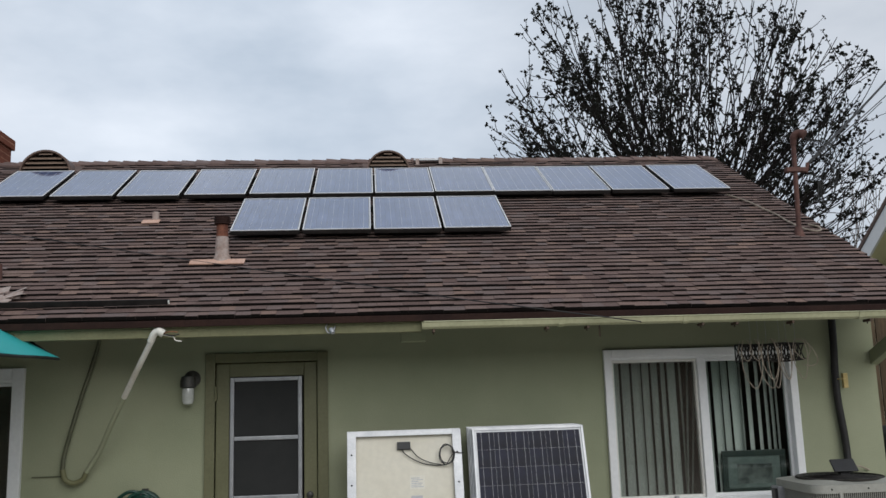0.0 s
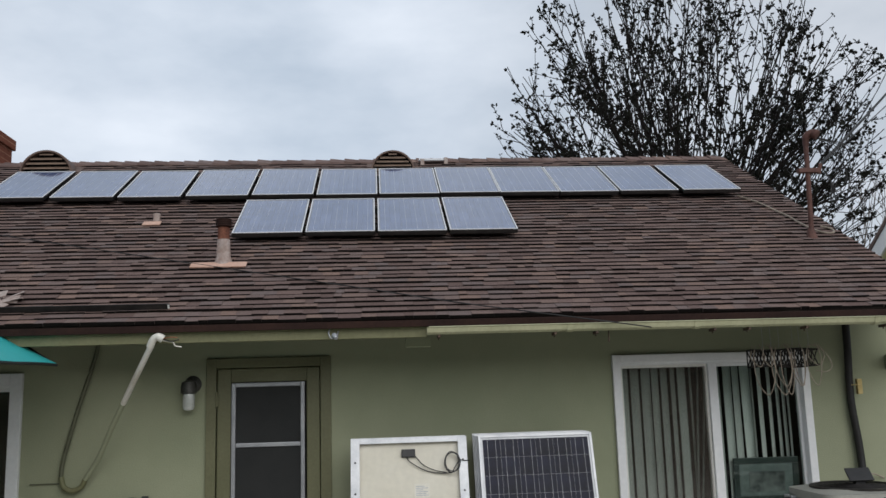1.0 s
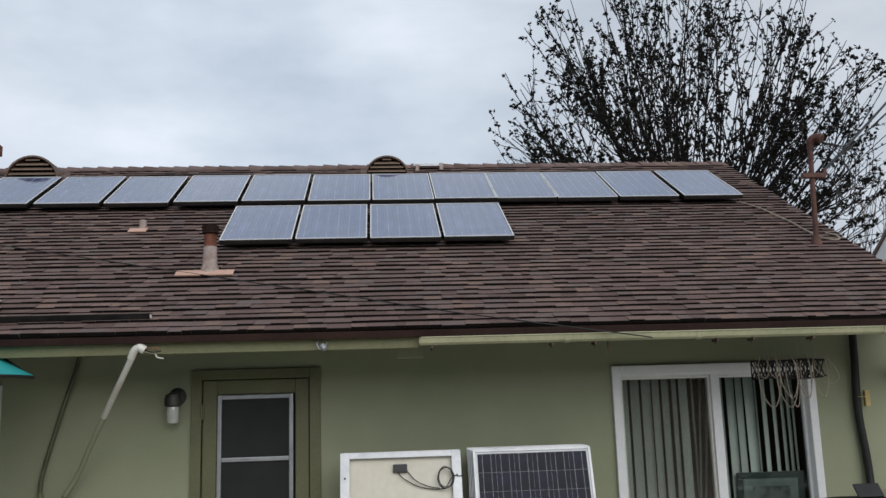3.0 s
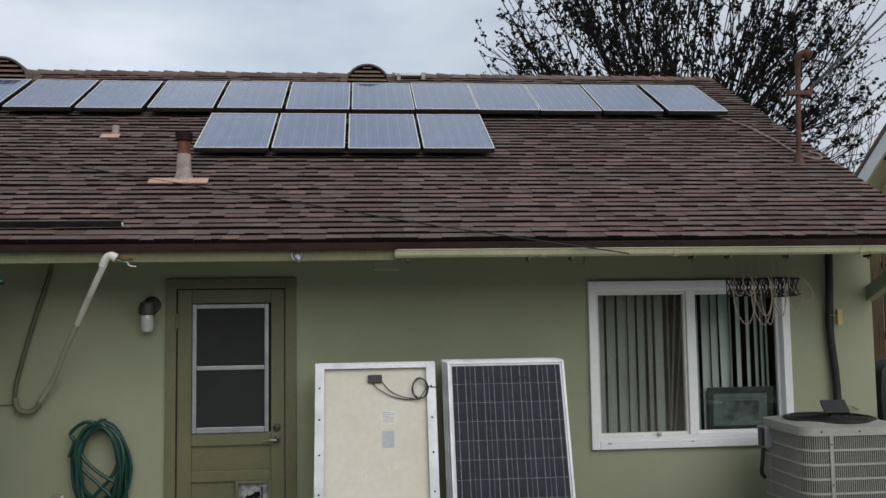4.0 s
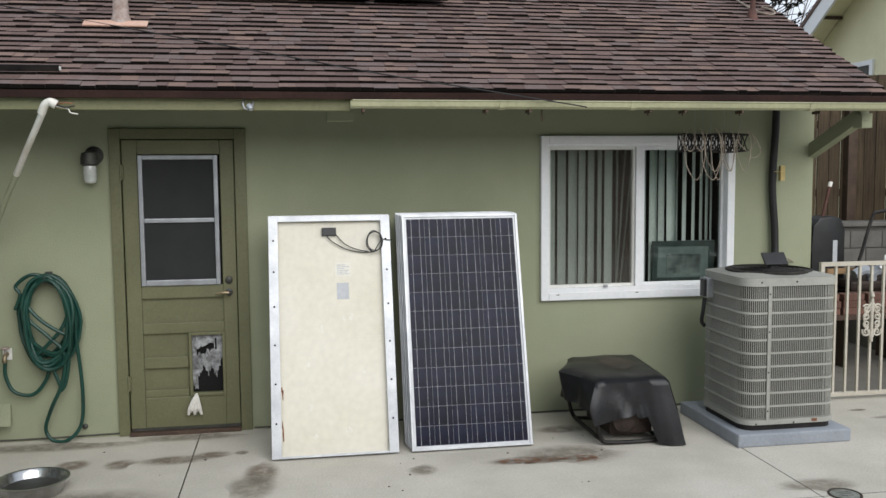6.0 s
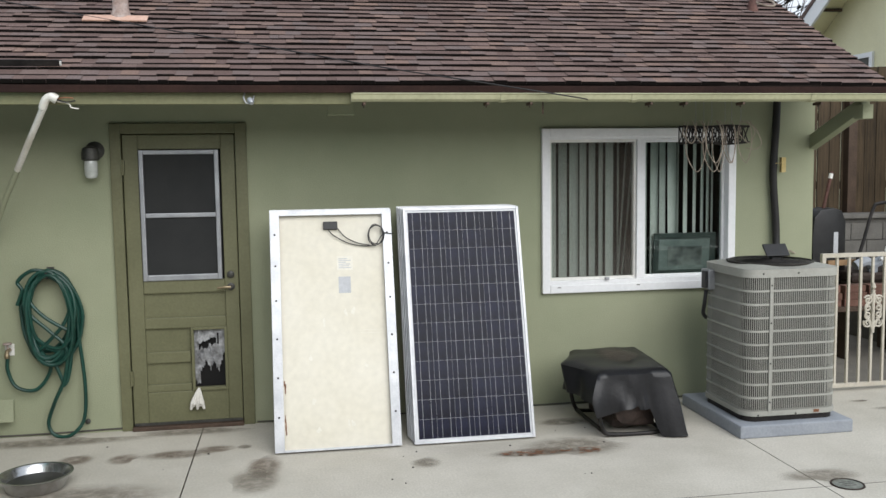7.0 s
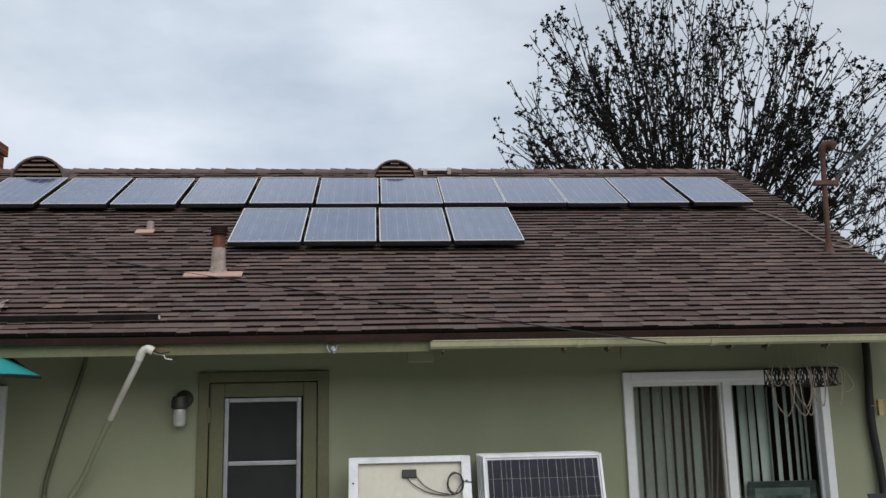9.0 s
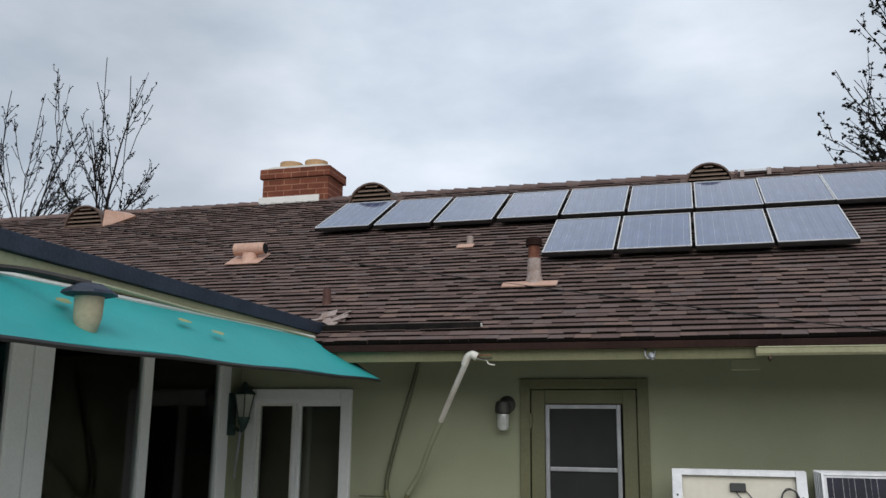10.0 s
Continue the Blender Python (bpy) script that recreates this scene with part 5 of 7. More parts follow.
cord = [RM @ Vector((x, (y + 0.72) / CU, 0.028)) for x, y in ((4.70, 1.55), (4.76, 1.44), (4.82, 1.30), (4.86, 1.10), (4.90, 0.95), (4.91, 0.78), (4.95, 0.60), (5.02, 0.52), (5.09, 0.54), (5.11, 0.62), (5.05, 0.68))]
solid("tan_cord", Shape().tube(spline(cord, 5), 0.008, 6), CABLE_TAN, "tan cord running over the shingles to the mast", "cord", base=tuple(cord[0]), smooth=True)
line = [RM @ Vector((x, (y + 0.72) / CU, 0.03)) for x, y in ((-5.5, 2.28), (-4.2, 1.72), (-3.0, 1.22), (-1.82, 0.73), (-0.8, 0.33), (0.22, -0.07), (1.2, -0.45), (1.72, -0.66))] + [Vector((2.24, -0.90, 2.330)), Vector((2.90, -0.945, 2.226)), Vector((2.98, -0.935, 2.212))]
solid("strung_cable", Shape().tube(spline(line, 5), 0.0045, 5), CABLE_BLACK, "thin black cable strung across the roof", "cable", base=tuple(line[0]), smooth=True)
dv = thing("rain_diverter", roof_at(-0.8, -0.5), "long dark metal rain diverter strip on the shingles", "diverter")
part("strip", Shape().box((-1.36, 0.080, 0.016), (-0.215, 0.087, 0.060), m=RM).box((-1.36, 0.087, 0.026), (-0.215, 0.150, 0.031), m=RM), BLACK_METAL, dv, bevel=0.001)
part("end_tip", Shape().box((-0.216, 0.078, 0.026), (-0.206, 0.088, 0.048), m=RM), OLD_WHITE, dv, "bent bright end")
vf = thing("loose_flashing", roof_at(-1.4, -0.4), "crumpled loose metal flashing in the roof corner", "flashing")
rng = random.Random(17)
for k in range(8):
    x, u = -1.38 + rng.uniform(-0.08, 0.12), rng.uniform(0.10, 0.30)
    w, l = rng.uniform(0.04, 0.10), rng.uniform(0.015, 0.04)
    part("strip", Shape().box((-w, -l, 0), (w, l, 0.004), m=RM @ Matrix.Translation((x, u, 0.03 + 0.005 * k)) @ pose(0, 0, 0, rng.uniform(-20, 20), rng.uniform(-20, 20), rng.uniform(-28, 28))), PRIMER_PIPE, vf)

# ---- on the wall ----
pipe = thing("conduit_drop", (-1.0, -0.06, 1.24), "conduit drop with a pale plastic pipe and elbow", "conduit")
part("pale_pipe", Shape().tube(spline([(-0.285, -0.79, 2.185), (-0.43, -0.60, 1.985), (-0.56, -0.40, 1.82)], 6), 0.019, 12), PVC, pipe, "yellowed plastic pipe", smooth=True)
part("painted_pipe", Shape().tube(spline([(-0.56, -0.40, 1.82), (-0.68, -0.26, 1.64), (-0.80, -0.12, 1.44), (-0.90, -0.065, 1.30)], 6), 0.018, 12), STUCCO, pipe, "wall-coloured painted pipe", smooth=True)
part("elbow", Shape().tube(spline([(-0.295, -0.785, 2.175), (-0.268, -0.81, 2.222), (-0.236, -0.82, 2.238), (-0.205, -0.815, 2.222)], 5), [0.024] * 10 + [0.028] * 6, 12), PVC, pipe, "white elbow fitting", smooth=True)
for pts, mt_ in (([(-0.205, -0.82, 2.222), (-0.15, -0.835, 2.206), (-0.10, -0.83, 2.215)], CABLE_BLACK), ([(-0.205, -0.815, 2.212), (-0.14, -0.825, 2.198), (-0.125, -0.83, 2.176), (-0.085, -0.825, 2.168)], PVC),
                 ([(-0.205, -0.815, 2.225), (-0.16, -0.835, 2.232), (-0.11, -0.835, 2.228)], RUST)):
    part("wire_end", Shape().tube(spline(pts, 4), 0.004, 5), mt_, pipe, "loose wire end")
part("u_bend", Shape().tube(spline([(-0.90, -0.065, 1.30), (-0.93, -0.05, 1.25), (-0.99, -0.05, 1.225), (-1.05, -0.05, 1.25), (-1.075, -0.045, 1.32)], 6), 0.019, 12), FASCIA_GREEN, pipe, "painted u-bend", smooth=True)
part("riser", Shape().tube(spline([(-1.075, -0.045, 1.32), (-1.06, -0.045, 1.45), (-0.97, -0.045, 1.80), (-0.87, -0.045, 2.14), (-0.845, -0.045, 2.26)], 6), 0.015, 10), CONDUIT, pipe, "green painted flexible riser", smooth=True)
part("strap", Shape().box((-1.30, -0.012, 1.268), (-1.08, -0.002, 1.276)), CONDUIT, pipe)

hook = thing("eave_spotlight", (0.87, -0.71, 2.2), "small white spotlight holder on the fascia", "spotlight")
part("socket", Shape().lathe([(0.018, 0), (0.020, 0.025), (0.012, 0.04)], (0.893, -0.825, 2.222), 12, m=pose(0, 0, 0, 130, 0, 30)), DULL_ALU, hook, smooth=True)
part("bracket", Shape().tube(spline([(0.865, -0.79, 2.262), (0.858, -0.82, 2.235), (0.875, -0.825, 2.20), (0.908, -0.825, 2.21), (0.92, -0.80, 2.245)], 4), 0.005, 6), DULL_ALU, hook)

lamp = thing("wall_lamp", (-0.185, 0, 1.85), "dark bronze wall lamp with a glass jar shade", "wall lamp")
part("backplate", Shape().lathe([(0.062, 0), (0.062, 0.012), (0.045, 0.03), (0.02, 0.045)], (-0.175, 0, 1.945), 20, m=pose(0, 0, 0, 90)), GUNMETAL, lamp, smooth=True)
part("cap", Shape().lathe([(0.012, 0.10), (0.05, 0.085), (0.058, 0.05), (0.058, 0.01), (0.045, 0.0)], (-0.188, -0.085, 1.875), 20), GUNMETAL, lamp, smooth=True)
part("arm", Shape().tube(spline([(-0.175, -0.02, 1.95), (-0.18, -0.06, 1.965), (-0.188, -0.085, 1.965)], 4), 0.012, 8), GUNMETAL, lamp, smooth=True)
part("jar", Shape().lathe([(0.040, 0.12), (0.043, 0.10), (0.043, 0.03), (0.034, 0.008), (0.010, 0.0)], (-0.188, -0.085, 1.755), 20), JAR_GLASS, lamp, "ribbed glass jar", smooth=True)

hose = thing("garden_hose", (-0.5, -0.04, 0.0), "dark green garden hose coiled on a wall hook", "garden hose")
part("hook", Shape().box((-0.52, -0.012, 1.09), (-0.475, 0.0, 1.165)).tube(spline([(-0.498, -0.01, 1.15), (-0.498, -0.06, 1.14), (-0.498, -0.11, 1.10), (-0.498, -0.12, 1.14)], 4), 0.008, 6), GUNMETAL, hose, "dark metal hose hook")
rng = random.Random(4)
for k in range(16):
    w, h, y, top = rng.uniform(0.12, 0.205), rng.uniform(0.255, 0.32), -0.035 - 0.012 * k % 0.09, 1.13 + rng.uniform(-0.02, 0.015)
    sway, ph = rng.uniform(-0.03, 0.03), rng.uniform(0, 6.28)
    pts = []
    for i in range(28):
        a = 2 * math.pi * i / 28
        z = math.cos(a)
        narrow = 0.72 + 0.28 * (0.5 + 0.5 * math.sin(a * 0.5)) if z < 0 else 1.0
        pts.append((-0.50 + w * math.sin(a) * narrow + sway * (1 - z) * 0.5, y - 0.015 * math.sin(a * 2 + ph), top - h + h * z + 0.012 * math.sin(3 * a + ph)))
    part("loop", Shape().tube(pts, 0.0125, 8, closed=True), HOSE_GREEN, hose, smooth=True)
for pts in ([(-0.66, -0.07, 1.0), (-0.62, -0.09, 0.86), (-0.50, -0.10, 0.74), (-0.40, -0.10, 0.62), (-0.42, -0.09, 0.42), (-0.50, -0.08, 0.24), (-0.545, -0.07, 0.10), (-0.50, -0.08, 0.02), (-0.40, -0.09, 0.018), (-0.315, -0.07, 0.12), (-0.30, -0.06, 0.36), (-0.325, -0.06, 0.70), (-0.335, -0.06, 0.95), (-0.42, -0.07, 1.12)],
            [(-0.34, -0.08, 0.98), (-0.40, -0.10, 0.80), (-0.52, -0.10, 0.66), (-0.60, -0.09, 0.58), (-0.50, -0.08, 0.54), (-0.44, -0.08, 0.40), (-0.435, -0.08, 0.36), (-0.40, -0.08, 0.42), (-0.37, -0.075, 0.62), (-0.36, -0.07, 0.90)],
            [(-0.505, -0.05, 0.57), (-0.53, -0.05, 0.44), (-0.62, -0.05, 0.335), (-0.74, -0.05, 0.36), (-0.79, -0.05, 0.47), (-0.785, -0.06, 0.575)],
            [(-0.50, -0.07, 1.14), (-0.60, -0.08, 1.15), (-0.69, -0.08, 1.08), (-0.665, -0.08, 1.02), (-0.70, -0.08, 0.92)],
            [(-0.64, -0.09, 1.02), (-0.60, -0.10, 0.92), (-0.50, -0.11, 0.82), (-0.36, -0.10, 0.74), (-0.345, -0.09, 0.82)]):
    part("strand", Shape().tube(spline(pts, 7), 0.0125, 8), HOSE_GREEN, hose, smooth=True)
tap = thing("garden_tap", (-0.79, 0, 0.6), "weathered brass garden tap on the wall", "tap")
part("body", Shape().tube(spline([(-0.785, 0.0, 0.61), (-0.785, -0.05, 0.61), (-0.785, -0.07, 0.59), (-0.785, -0.07, 0.565)], 4), [0.014] * 9 + [0.018] * 4, 10), BRASS, tap, smooth=True)
part("handle", Shape().tube([(-0.785, -0.045, 0.61), (-0.785, -0.05, 0.655)], 0.007, 8).lathe([(0.026, 0), (0.03, 0.006), (0.026, 0.012)], (-0.785, -0.05, 0.652), 10), PRIMER_PIPE, tap)
part("flange", Shape().box((-0.815, -0.008, 0.57), (-0.755, 0.0, 0.65)), OLD_WHITE, tap, bevel=0.003)
ob = thing("outlet_cover", (-0.83, 0, 0.13), "pale green weatherproof outlet cover on the wall", "outlet")
part("box", Shape().box((-0.90, -0.035, 0.135), (-0.775, 0.0, 0.265)), STUCCO, ob, bevel=0.006)
part("lid", Shape().add([(-0.905, -0.036, 0.27), (-0.77, -0.036, 0.27), (-0.765, -0.075, 0.13), (-0.91, -0.075, 0.13), (-0.905, -0.042, 0.275), (-0.77, -0.042, 0.275), (-0.765, -0.082, 0.13), (-0.91, -0.082, 0.13)],
                        [(3, 2, 1, 0), (4, 5, 6, 7), (0, 1, 5, 4), (1, 2, 6, 5), (2, 3, 7, 6), (3, 0, 4, 7)]), STUCCO, ob)
solid("wall_peg", Shape().lathe([(0.018, 0), (0.018, 0.015), (0.008, 0.02)], (-0.305, 0, 0.085), 10, m=pose(0, 0, 0, 90)), GUNMETAL, "small dark pipe plug in the wall", "plug", base=(-0.305, 0, 0.07))

bowl = thing("steel_bowl", (-0.36, -1.08, 0), "round stainless steel pet bowl on the patio", "bowl")
part("dish", Shape().lathe([(0.15, 0.0), (0.165, 0.012), (0.185, 0.075), (0.20, 0.082), (0.202, 0.088), (0.186, 0.086), (0.172, 0.07), (0.15, 0.02), (0.05, 0.016), (0.01, 0.016)], (-0.36, -1.08, 0.001), 36), STEEL, bowl, smooth=True)
part("water", Shape().lathe([(0.001, 0.0), (0.158, 0.0)], (-0.36, -1.08, 0.042), 36, cap=False), GUNMETAL, bowl, "dark shallow water")

# line set from the eave down to the cooling unit
ls = thing("line_set", (4.8, -0.05, 1.05), "black insulated refrigerant line running down the wall", "pipe")
part("insulation", Shape().tube(spline([(4.795, -0.045, 2.36), (4.79, -0.045, 2.1), (4.775, -0.045, 1.80), (4.778, -0.045, 1.62), (4.80, -0.045, 1.38), (4.80, -0.06, 1.18), (4.74, -0.16, 1.02), (4.62, -0.30, 0.93)], 6), 0.028, 12), CABLE_BLACK, ls, smooth=True)
part("thermostat_wire", Shape().tube(spline([(4.99, -0.01, 1.10), (4.85, -0.10, 1.14), (4.70, -0.25, 1.12), (4.60, -0.32, 1.10)], 5), 0.006, 6), CABLE_TAN, ls)
tag = thing("yellow_tag", (4.86, -0.05, 1.72), "faded yellow plastic tag on the black pipe", "tag")
part("body", Shape().box((4.822, -0.078, 1.73), (4.860, -0.045, 1.845)), YELLOW, tag, bevel=0.005)
part("tie", Shape().tube(arc((4.81, -0.045, 1.80), 0.045, 0, 350, 14, "xy"), 0.003, 5, closed=True), YELLOW, tag)

garland = thing("wire_garland", (4.1, -0.45, 2.0), "bundle of black zigzag wire strip with dangling tan cords", "garland")
bars = Shape()
gx0, gx1, gz0, gz1 = 3.83, 4.335, 1.945, 2.065
for y in (-0.48, -0.42):
    for z, dz in ((gz0, 0.006), (gz1, -0.004)):
        bars.tube(spline([(gx0, y, z), (gx0 + 0.18, y, z + dz), (gx0 + 0.34, y, z - dz), (gx1, y, z + dz)], 4), 0.007, 5)
    k = 0
    x = gx0
    while x < gx1 - 0.03:
        bars.tube([(x, y, gz0), (x + 0.045, y, gz1)], 0.005, 4).tube([(x + 0.045, y, gz0), (x, y, gz1)], 0.005, 4).tube([(x, y, gz0), (x, y, gz1)], 0.005, 4)
        x += 0.05
part("lattice", bars, BLACK_METAL, garland, "black zigzag strip")
rng = random.Random(6)
for k in range(10):
    x = 3.84 + 0.05 * k + rng.uniform(-0.02, 0.02)
    d, w = rng.choice((0.10, 0.16, 0.24, 0.30)), rng.uniform(0.03, 0.12)
    y = -0.49 - rng.uniform(0, 0.03)
    part("cord", Shape().tube(spline([(x, y + 0.03, gz1 + 0.03), (x - 0.03, y, gz1 - 0.05), (x - 0.02, y, gz1 - d * 0.7), (x + w * 0.5, y, gz1 - d - 0.02), (x + w, y, gz1 - d * 0.6), (x + w * 0.9, y, gz1 - 0.02), (x + w * 0.7, y + 0.03, gz1 + 0.04)], 6), 0.0030, 5), CABLE_TAN, garland)
part("cord", Shape().tube(spline([(4.27, -0.48, 2.10), (4.36, -0.49, 2.06), (4.42, -0.49, 1.95), (4.38, -0.49, 1.90), (4.30, -0.49, 1.91)], 6), 0.0030, 5), CABLE_TAN, garland)
for x in (3.93, 3.99, 4.05, 4.15, 4.20, 4.27):
    part("hanger", Shape().tube(spline([(x, -0.45, gz1 + 0.01), (x + 0.006, -0.46, gz1 + 0.08), (x, -0.45, 2.48)], 4), 0.0014, 4), DULL_ALU, garland)

# ---- cooling unit ----
AX0, AX1, AY0, AY1, AZ0, AZ1, RAD = 4.038, 4.72, -1.02, -0.385, 0.115, 1.106, 0.10
pad = solid("equipment_pad", Shape().box((3.975, -1.085, 0.0), (4.785, -0.20, 0.088)), PAD, "grey equipment pad on the patio", "pad", base=(4.38, -0.64, 0), bevel=0.012)
ac = thing("cooling_unit", (4.37, -0.70, 0.088), "beige outdoor air conditioner with a slotted steel grille", "air conditioner")


def ring(inset, n=7):
    x0, x1, y0, y1, r = AX0 + inset, AX1 - inset, AY0 + inset, AY1 - inset, max(RAD - inset, 0.02)
    out = []
    for cx, cy, a0 in ((x1 - r, y0 + r, -90), (x1 - r, y1 - r, 0), (x0 + r, y1 - r, 90), (x0 + r, y0 + r, 180)):
        for k in range(n + 1):
            a = radians(a0 + 90 * k / n)
            out.append((cx + r * math.cos(a), cy + r * math.sin(a)))
    return out


def band(shape, inset0, inset1, z0, z1):
    """A closed band round the unit, from one inset to another."""
    o, i = ring(inset0), ring(inset1)
    n = len(o)
    vs = [(*p, z0) for p in o] + [(*p, z1) for p in o] + [(*p, z0) for p in i] + [(*p, z1) for p in i]
    fs = []
    for k in range(n):
        j = (k + 1) % n
        fs += [(k, j, n + j, n + k), (2 * n + j, 2 * n + k, 3 * n + k, 3 * n + j), (n + k, n + j, 3 * n + j, 3 * n + k), (j, k, 2 * n + k, 2 * n + j)]
    return shape.add(vs, fs)


core = Shape().prism(ring(0.035), AZ0 + 0.02, AZ1 - 0.02, axis=2)
part("coil", core, AC_CORE, ac, "dark coil fins inside")
part("base_pan", band(Shape(), -0.004, 0.05, AZ0 + 0.012, AZ0 + 0.045), AC_BEIGE, ac, smooth=True)
part("plinth", Shape().prism(ring(0.012), 0.0885, AZ0 + 0.014, axis=2), BLACK_METAL, ac, "dark base")
toprim = band(Shape(), -0.006, 0.04, AZ1 - 0.055, AZ1)
part("top_rim", toprim, AC_BEIGE, ac, smooth=True)
cxm, cym = (AX0 + AX1) / 2, (AY0 + AY1) / 2
R = 0.285
topo = ring(0.0)
n = len(topo)
lid = Shape()
vs = [(*p, AZ1 + 0.001) for p in topo]
ang = [math.atan2(p[1] - cym, p[0] - cxm) for p in topo]
vs += [(cxm + R * math.cos(a), cym + R * math.sin(a), AZ1 + 0.022) for a in ang]
lid.add(vs, [(k, (k + 1) % n, n + (k + 1) % n, n + k) for k in range(n)])
part("lid", lid, AC_BEIGE, ac, "pale dished lid", smooth=True)
guard = part("fan_guard", Shape().lathe([(R, 0.014), (R + 0.003, 0.026), (R - 0.012, 0.030), (R - 0.02, 0.024), (0.05, 0.036), (0.001, 0.037)], (cxm, cym, AZ1), 36), AC_CORE, ac, "black domed fan guard", smooth=True)
for k in range(7):
    r = 0.06 + 0.035 * k
    part("guard_ring", Shape().tube(arc((cxm, cym, AZ1 + 0.040 - 0.055 * (r - 0.05)), r, 0, 350, 35, "xy"), 0.003, 5, closed=True), BLACK_METAL, guard)
RIBS = 10
for k in range(1, RIBS):
    z = AZ0 + 0.045 + (AZ1 - 0.055 - AZ0 - 0.045) * k / RIBS
    part("grille_rib", band(Shape(), 0.0, 0.014, z - 0.0065, z + 0.0065), AC_BEIGE, ac, smooth=True)
fins = Shape()
per = ring(0.003, 9)
tot = 0
pts = per + [per[0]]
seg = [math.dist(pts[i], pts[i + 1]) for i in range(len(per))]
step, pos, i = 0.0136, 0.0, 0
acc = 0.0
while i < len(seg):
    while pos <= acc + seg[i]:
        t = (pos - acc) / seg[i] if seg[i] else 0
        p, q = Vector(pts[i]), Vector(pts[i + 1])
        d = (q - p).normalized()
        c = p.lerp(q, t)
        nn = Vector((d.y, -d.x))
        w = 0.0013 if nn.x < -0.8 else 0.0023
        fins.add([(*(c + d * sx * w - nn * dy), z) for z in (AZ0 + 0.04, AZ1 - 0.05) for sx, dy in ((-1, 0.0), (1, 0.0), (1, 0.004), (-1, 0.004))],
                 [(3, 2, 1, 0), (4, 5, 6, 7), (0, 1, 5, 4), (1, 2, 6, 5), (2, 3, 7, 6), (3, 0, 4, 7)])
        pos += step
    acc += seg[i]
    i += 1
tagged(part("grille", fins, AC_BEIGE, ac, "thin vertical grille fins"), kind="stuff")
part("corner_post", Shape().box((4.20, AY0 - 0.007, AZ0 + 0.03), (4.222, AY0 + 0.004, AZ1 - 0.04)), AC_BEIGE, ac, bevel=0.003)
for x, z in ((4.15, AZ1 - 0.028), (4.40, AZ1 - 0.028), (4.211, 1.0), (4.211, 0.75), (4.211, 0.48), (4.211, 0.22), (4.13, AZ0 + 0.02), (4.40, AZ0 + 0.02)):
    part("screw", Shape().lathe([(0.007, 0), (0.005, 0.004)], (x, AY0 - 0.006, z), 8, m=pose(0, 0, 0, 90)), GUNMETAL, ac)
part("rust_patch", Shape().box((4.53, AY0 - 0.0055, AZ0 + 0.02), (4.57, AY0 - 0.0045, AZ0 + 0.04)), RUST, ac, "rust on the lower corner")
dc = thing("disconnect_box", (4.02, -0.5, 0.9), "grey electrical disconnect box with a flexible conduit", "electrical box")
part("box", Shape().box((3.995, -0.565, 0.92), (4.044, -0.45, 1.06)), DULL_ALU, dc, bevel=0.006)
part("cover", Shape().box((3.975, -0.56, 0.93), (3.994, -0.50, 1.05)), BLACK_PLASTIC, dc, "grey cover", 0.004)
part("whip", Shape().tube(spline([(4.01, -0.50, 0.91), (4.0, -0.50, 0.82), (4.01, -0.46, 0.74), (4.045, -0.43, 0.70)], 6), 0.014, 10), BLACK_PLASTIC, dc, "black flexible conduit", smooth=True)
sd = thing("small_solar_lamp", (4.36, -0.72, AZ1 + 0.05), "small black solar lamp resting on the fan guard", "solar lamp", m=pose(4.30, -0.78, AZ1 + 0.045, 0, 0, 0))
part("panel", Shape().box((0, 0, 0.02), (0.17, 0.10, 0.032), m=pose(0, 0, 0.0, 50, 0, 0)), BLACK_PLASTIC, sd, bevel=0.003, local=True)
part("stand", Shape().box((0.05, 0.0, -0.02), (0.12, 0.04, 0.03)), BLACK_PLASTIC, sd, bevel=0.004, local=True)

# ---- covered generator ----
gen = thing("covered_generator", (3.37, -0.6, 0), "portable generator under a draped black vinyl cover", "generator")
for y in (-0.86, -0.26):
    part("frame_tube", Shape().tube(spline([(3.10, y, 0.36), (3.085, y, 0.20), (3.12, y, 0.05), (3.20, y, 0.02), (3.50, y, 0.02), (3.56, y, 0.06), (3.57, y, 0.30)], 5), 0.014, 8), BLACK_METAL, gen, smooth=True)
for x in (3.13, 3.53):
    part("cross_tube", Shape().tube([(x, -0.86, 0.03), (x, -0.26, 0.03)], 0.014, 8), BLACK_METAL, gen)
part("engine", Shape().box((3.20, -0.80, 0.05), (3.50, -0.32, 0.32)).lathe([(0.09, 0), (0.09, 0.05), (0.05, 0.06)], (3.30, -0.80, 0.17), 16, m=pose(0, 0, 0, 90)), DARK_ENGINE, gen, "dusty engine block", 0.012)
part("recoil", Shape().lathe([(0.075, 0), (0.07, 0.03), (0.03, 0.036)], (3.27, -0.84, 0.16), 18, m=pose(0, 0, 0, 90)), DARK_ENGINE, gen, smooth=True)
cov = Shape()
cu, cv = 128, 26
hx0, hx1, hy0, hy1 = 3.11, 3.58, -0.88, -0.25
rows = []
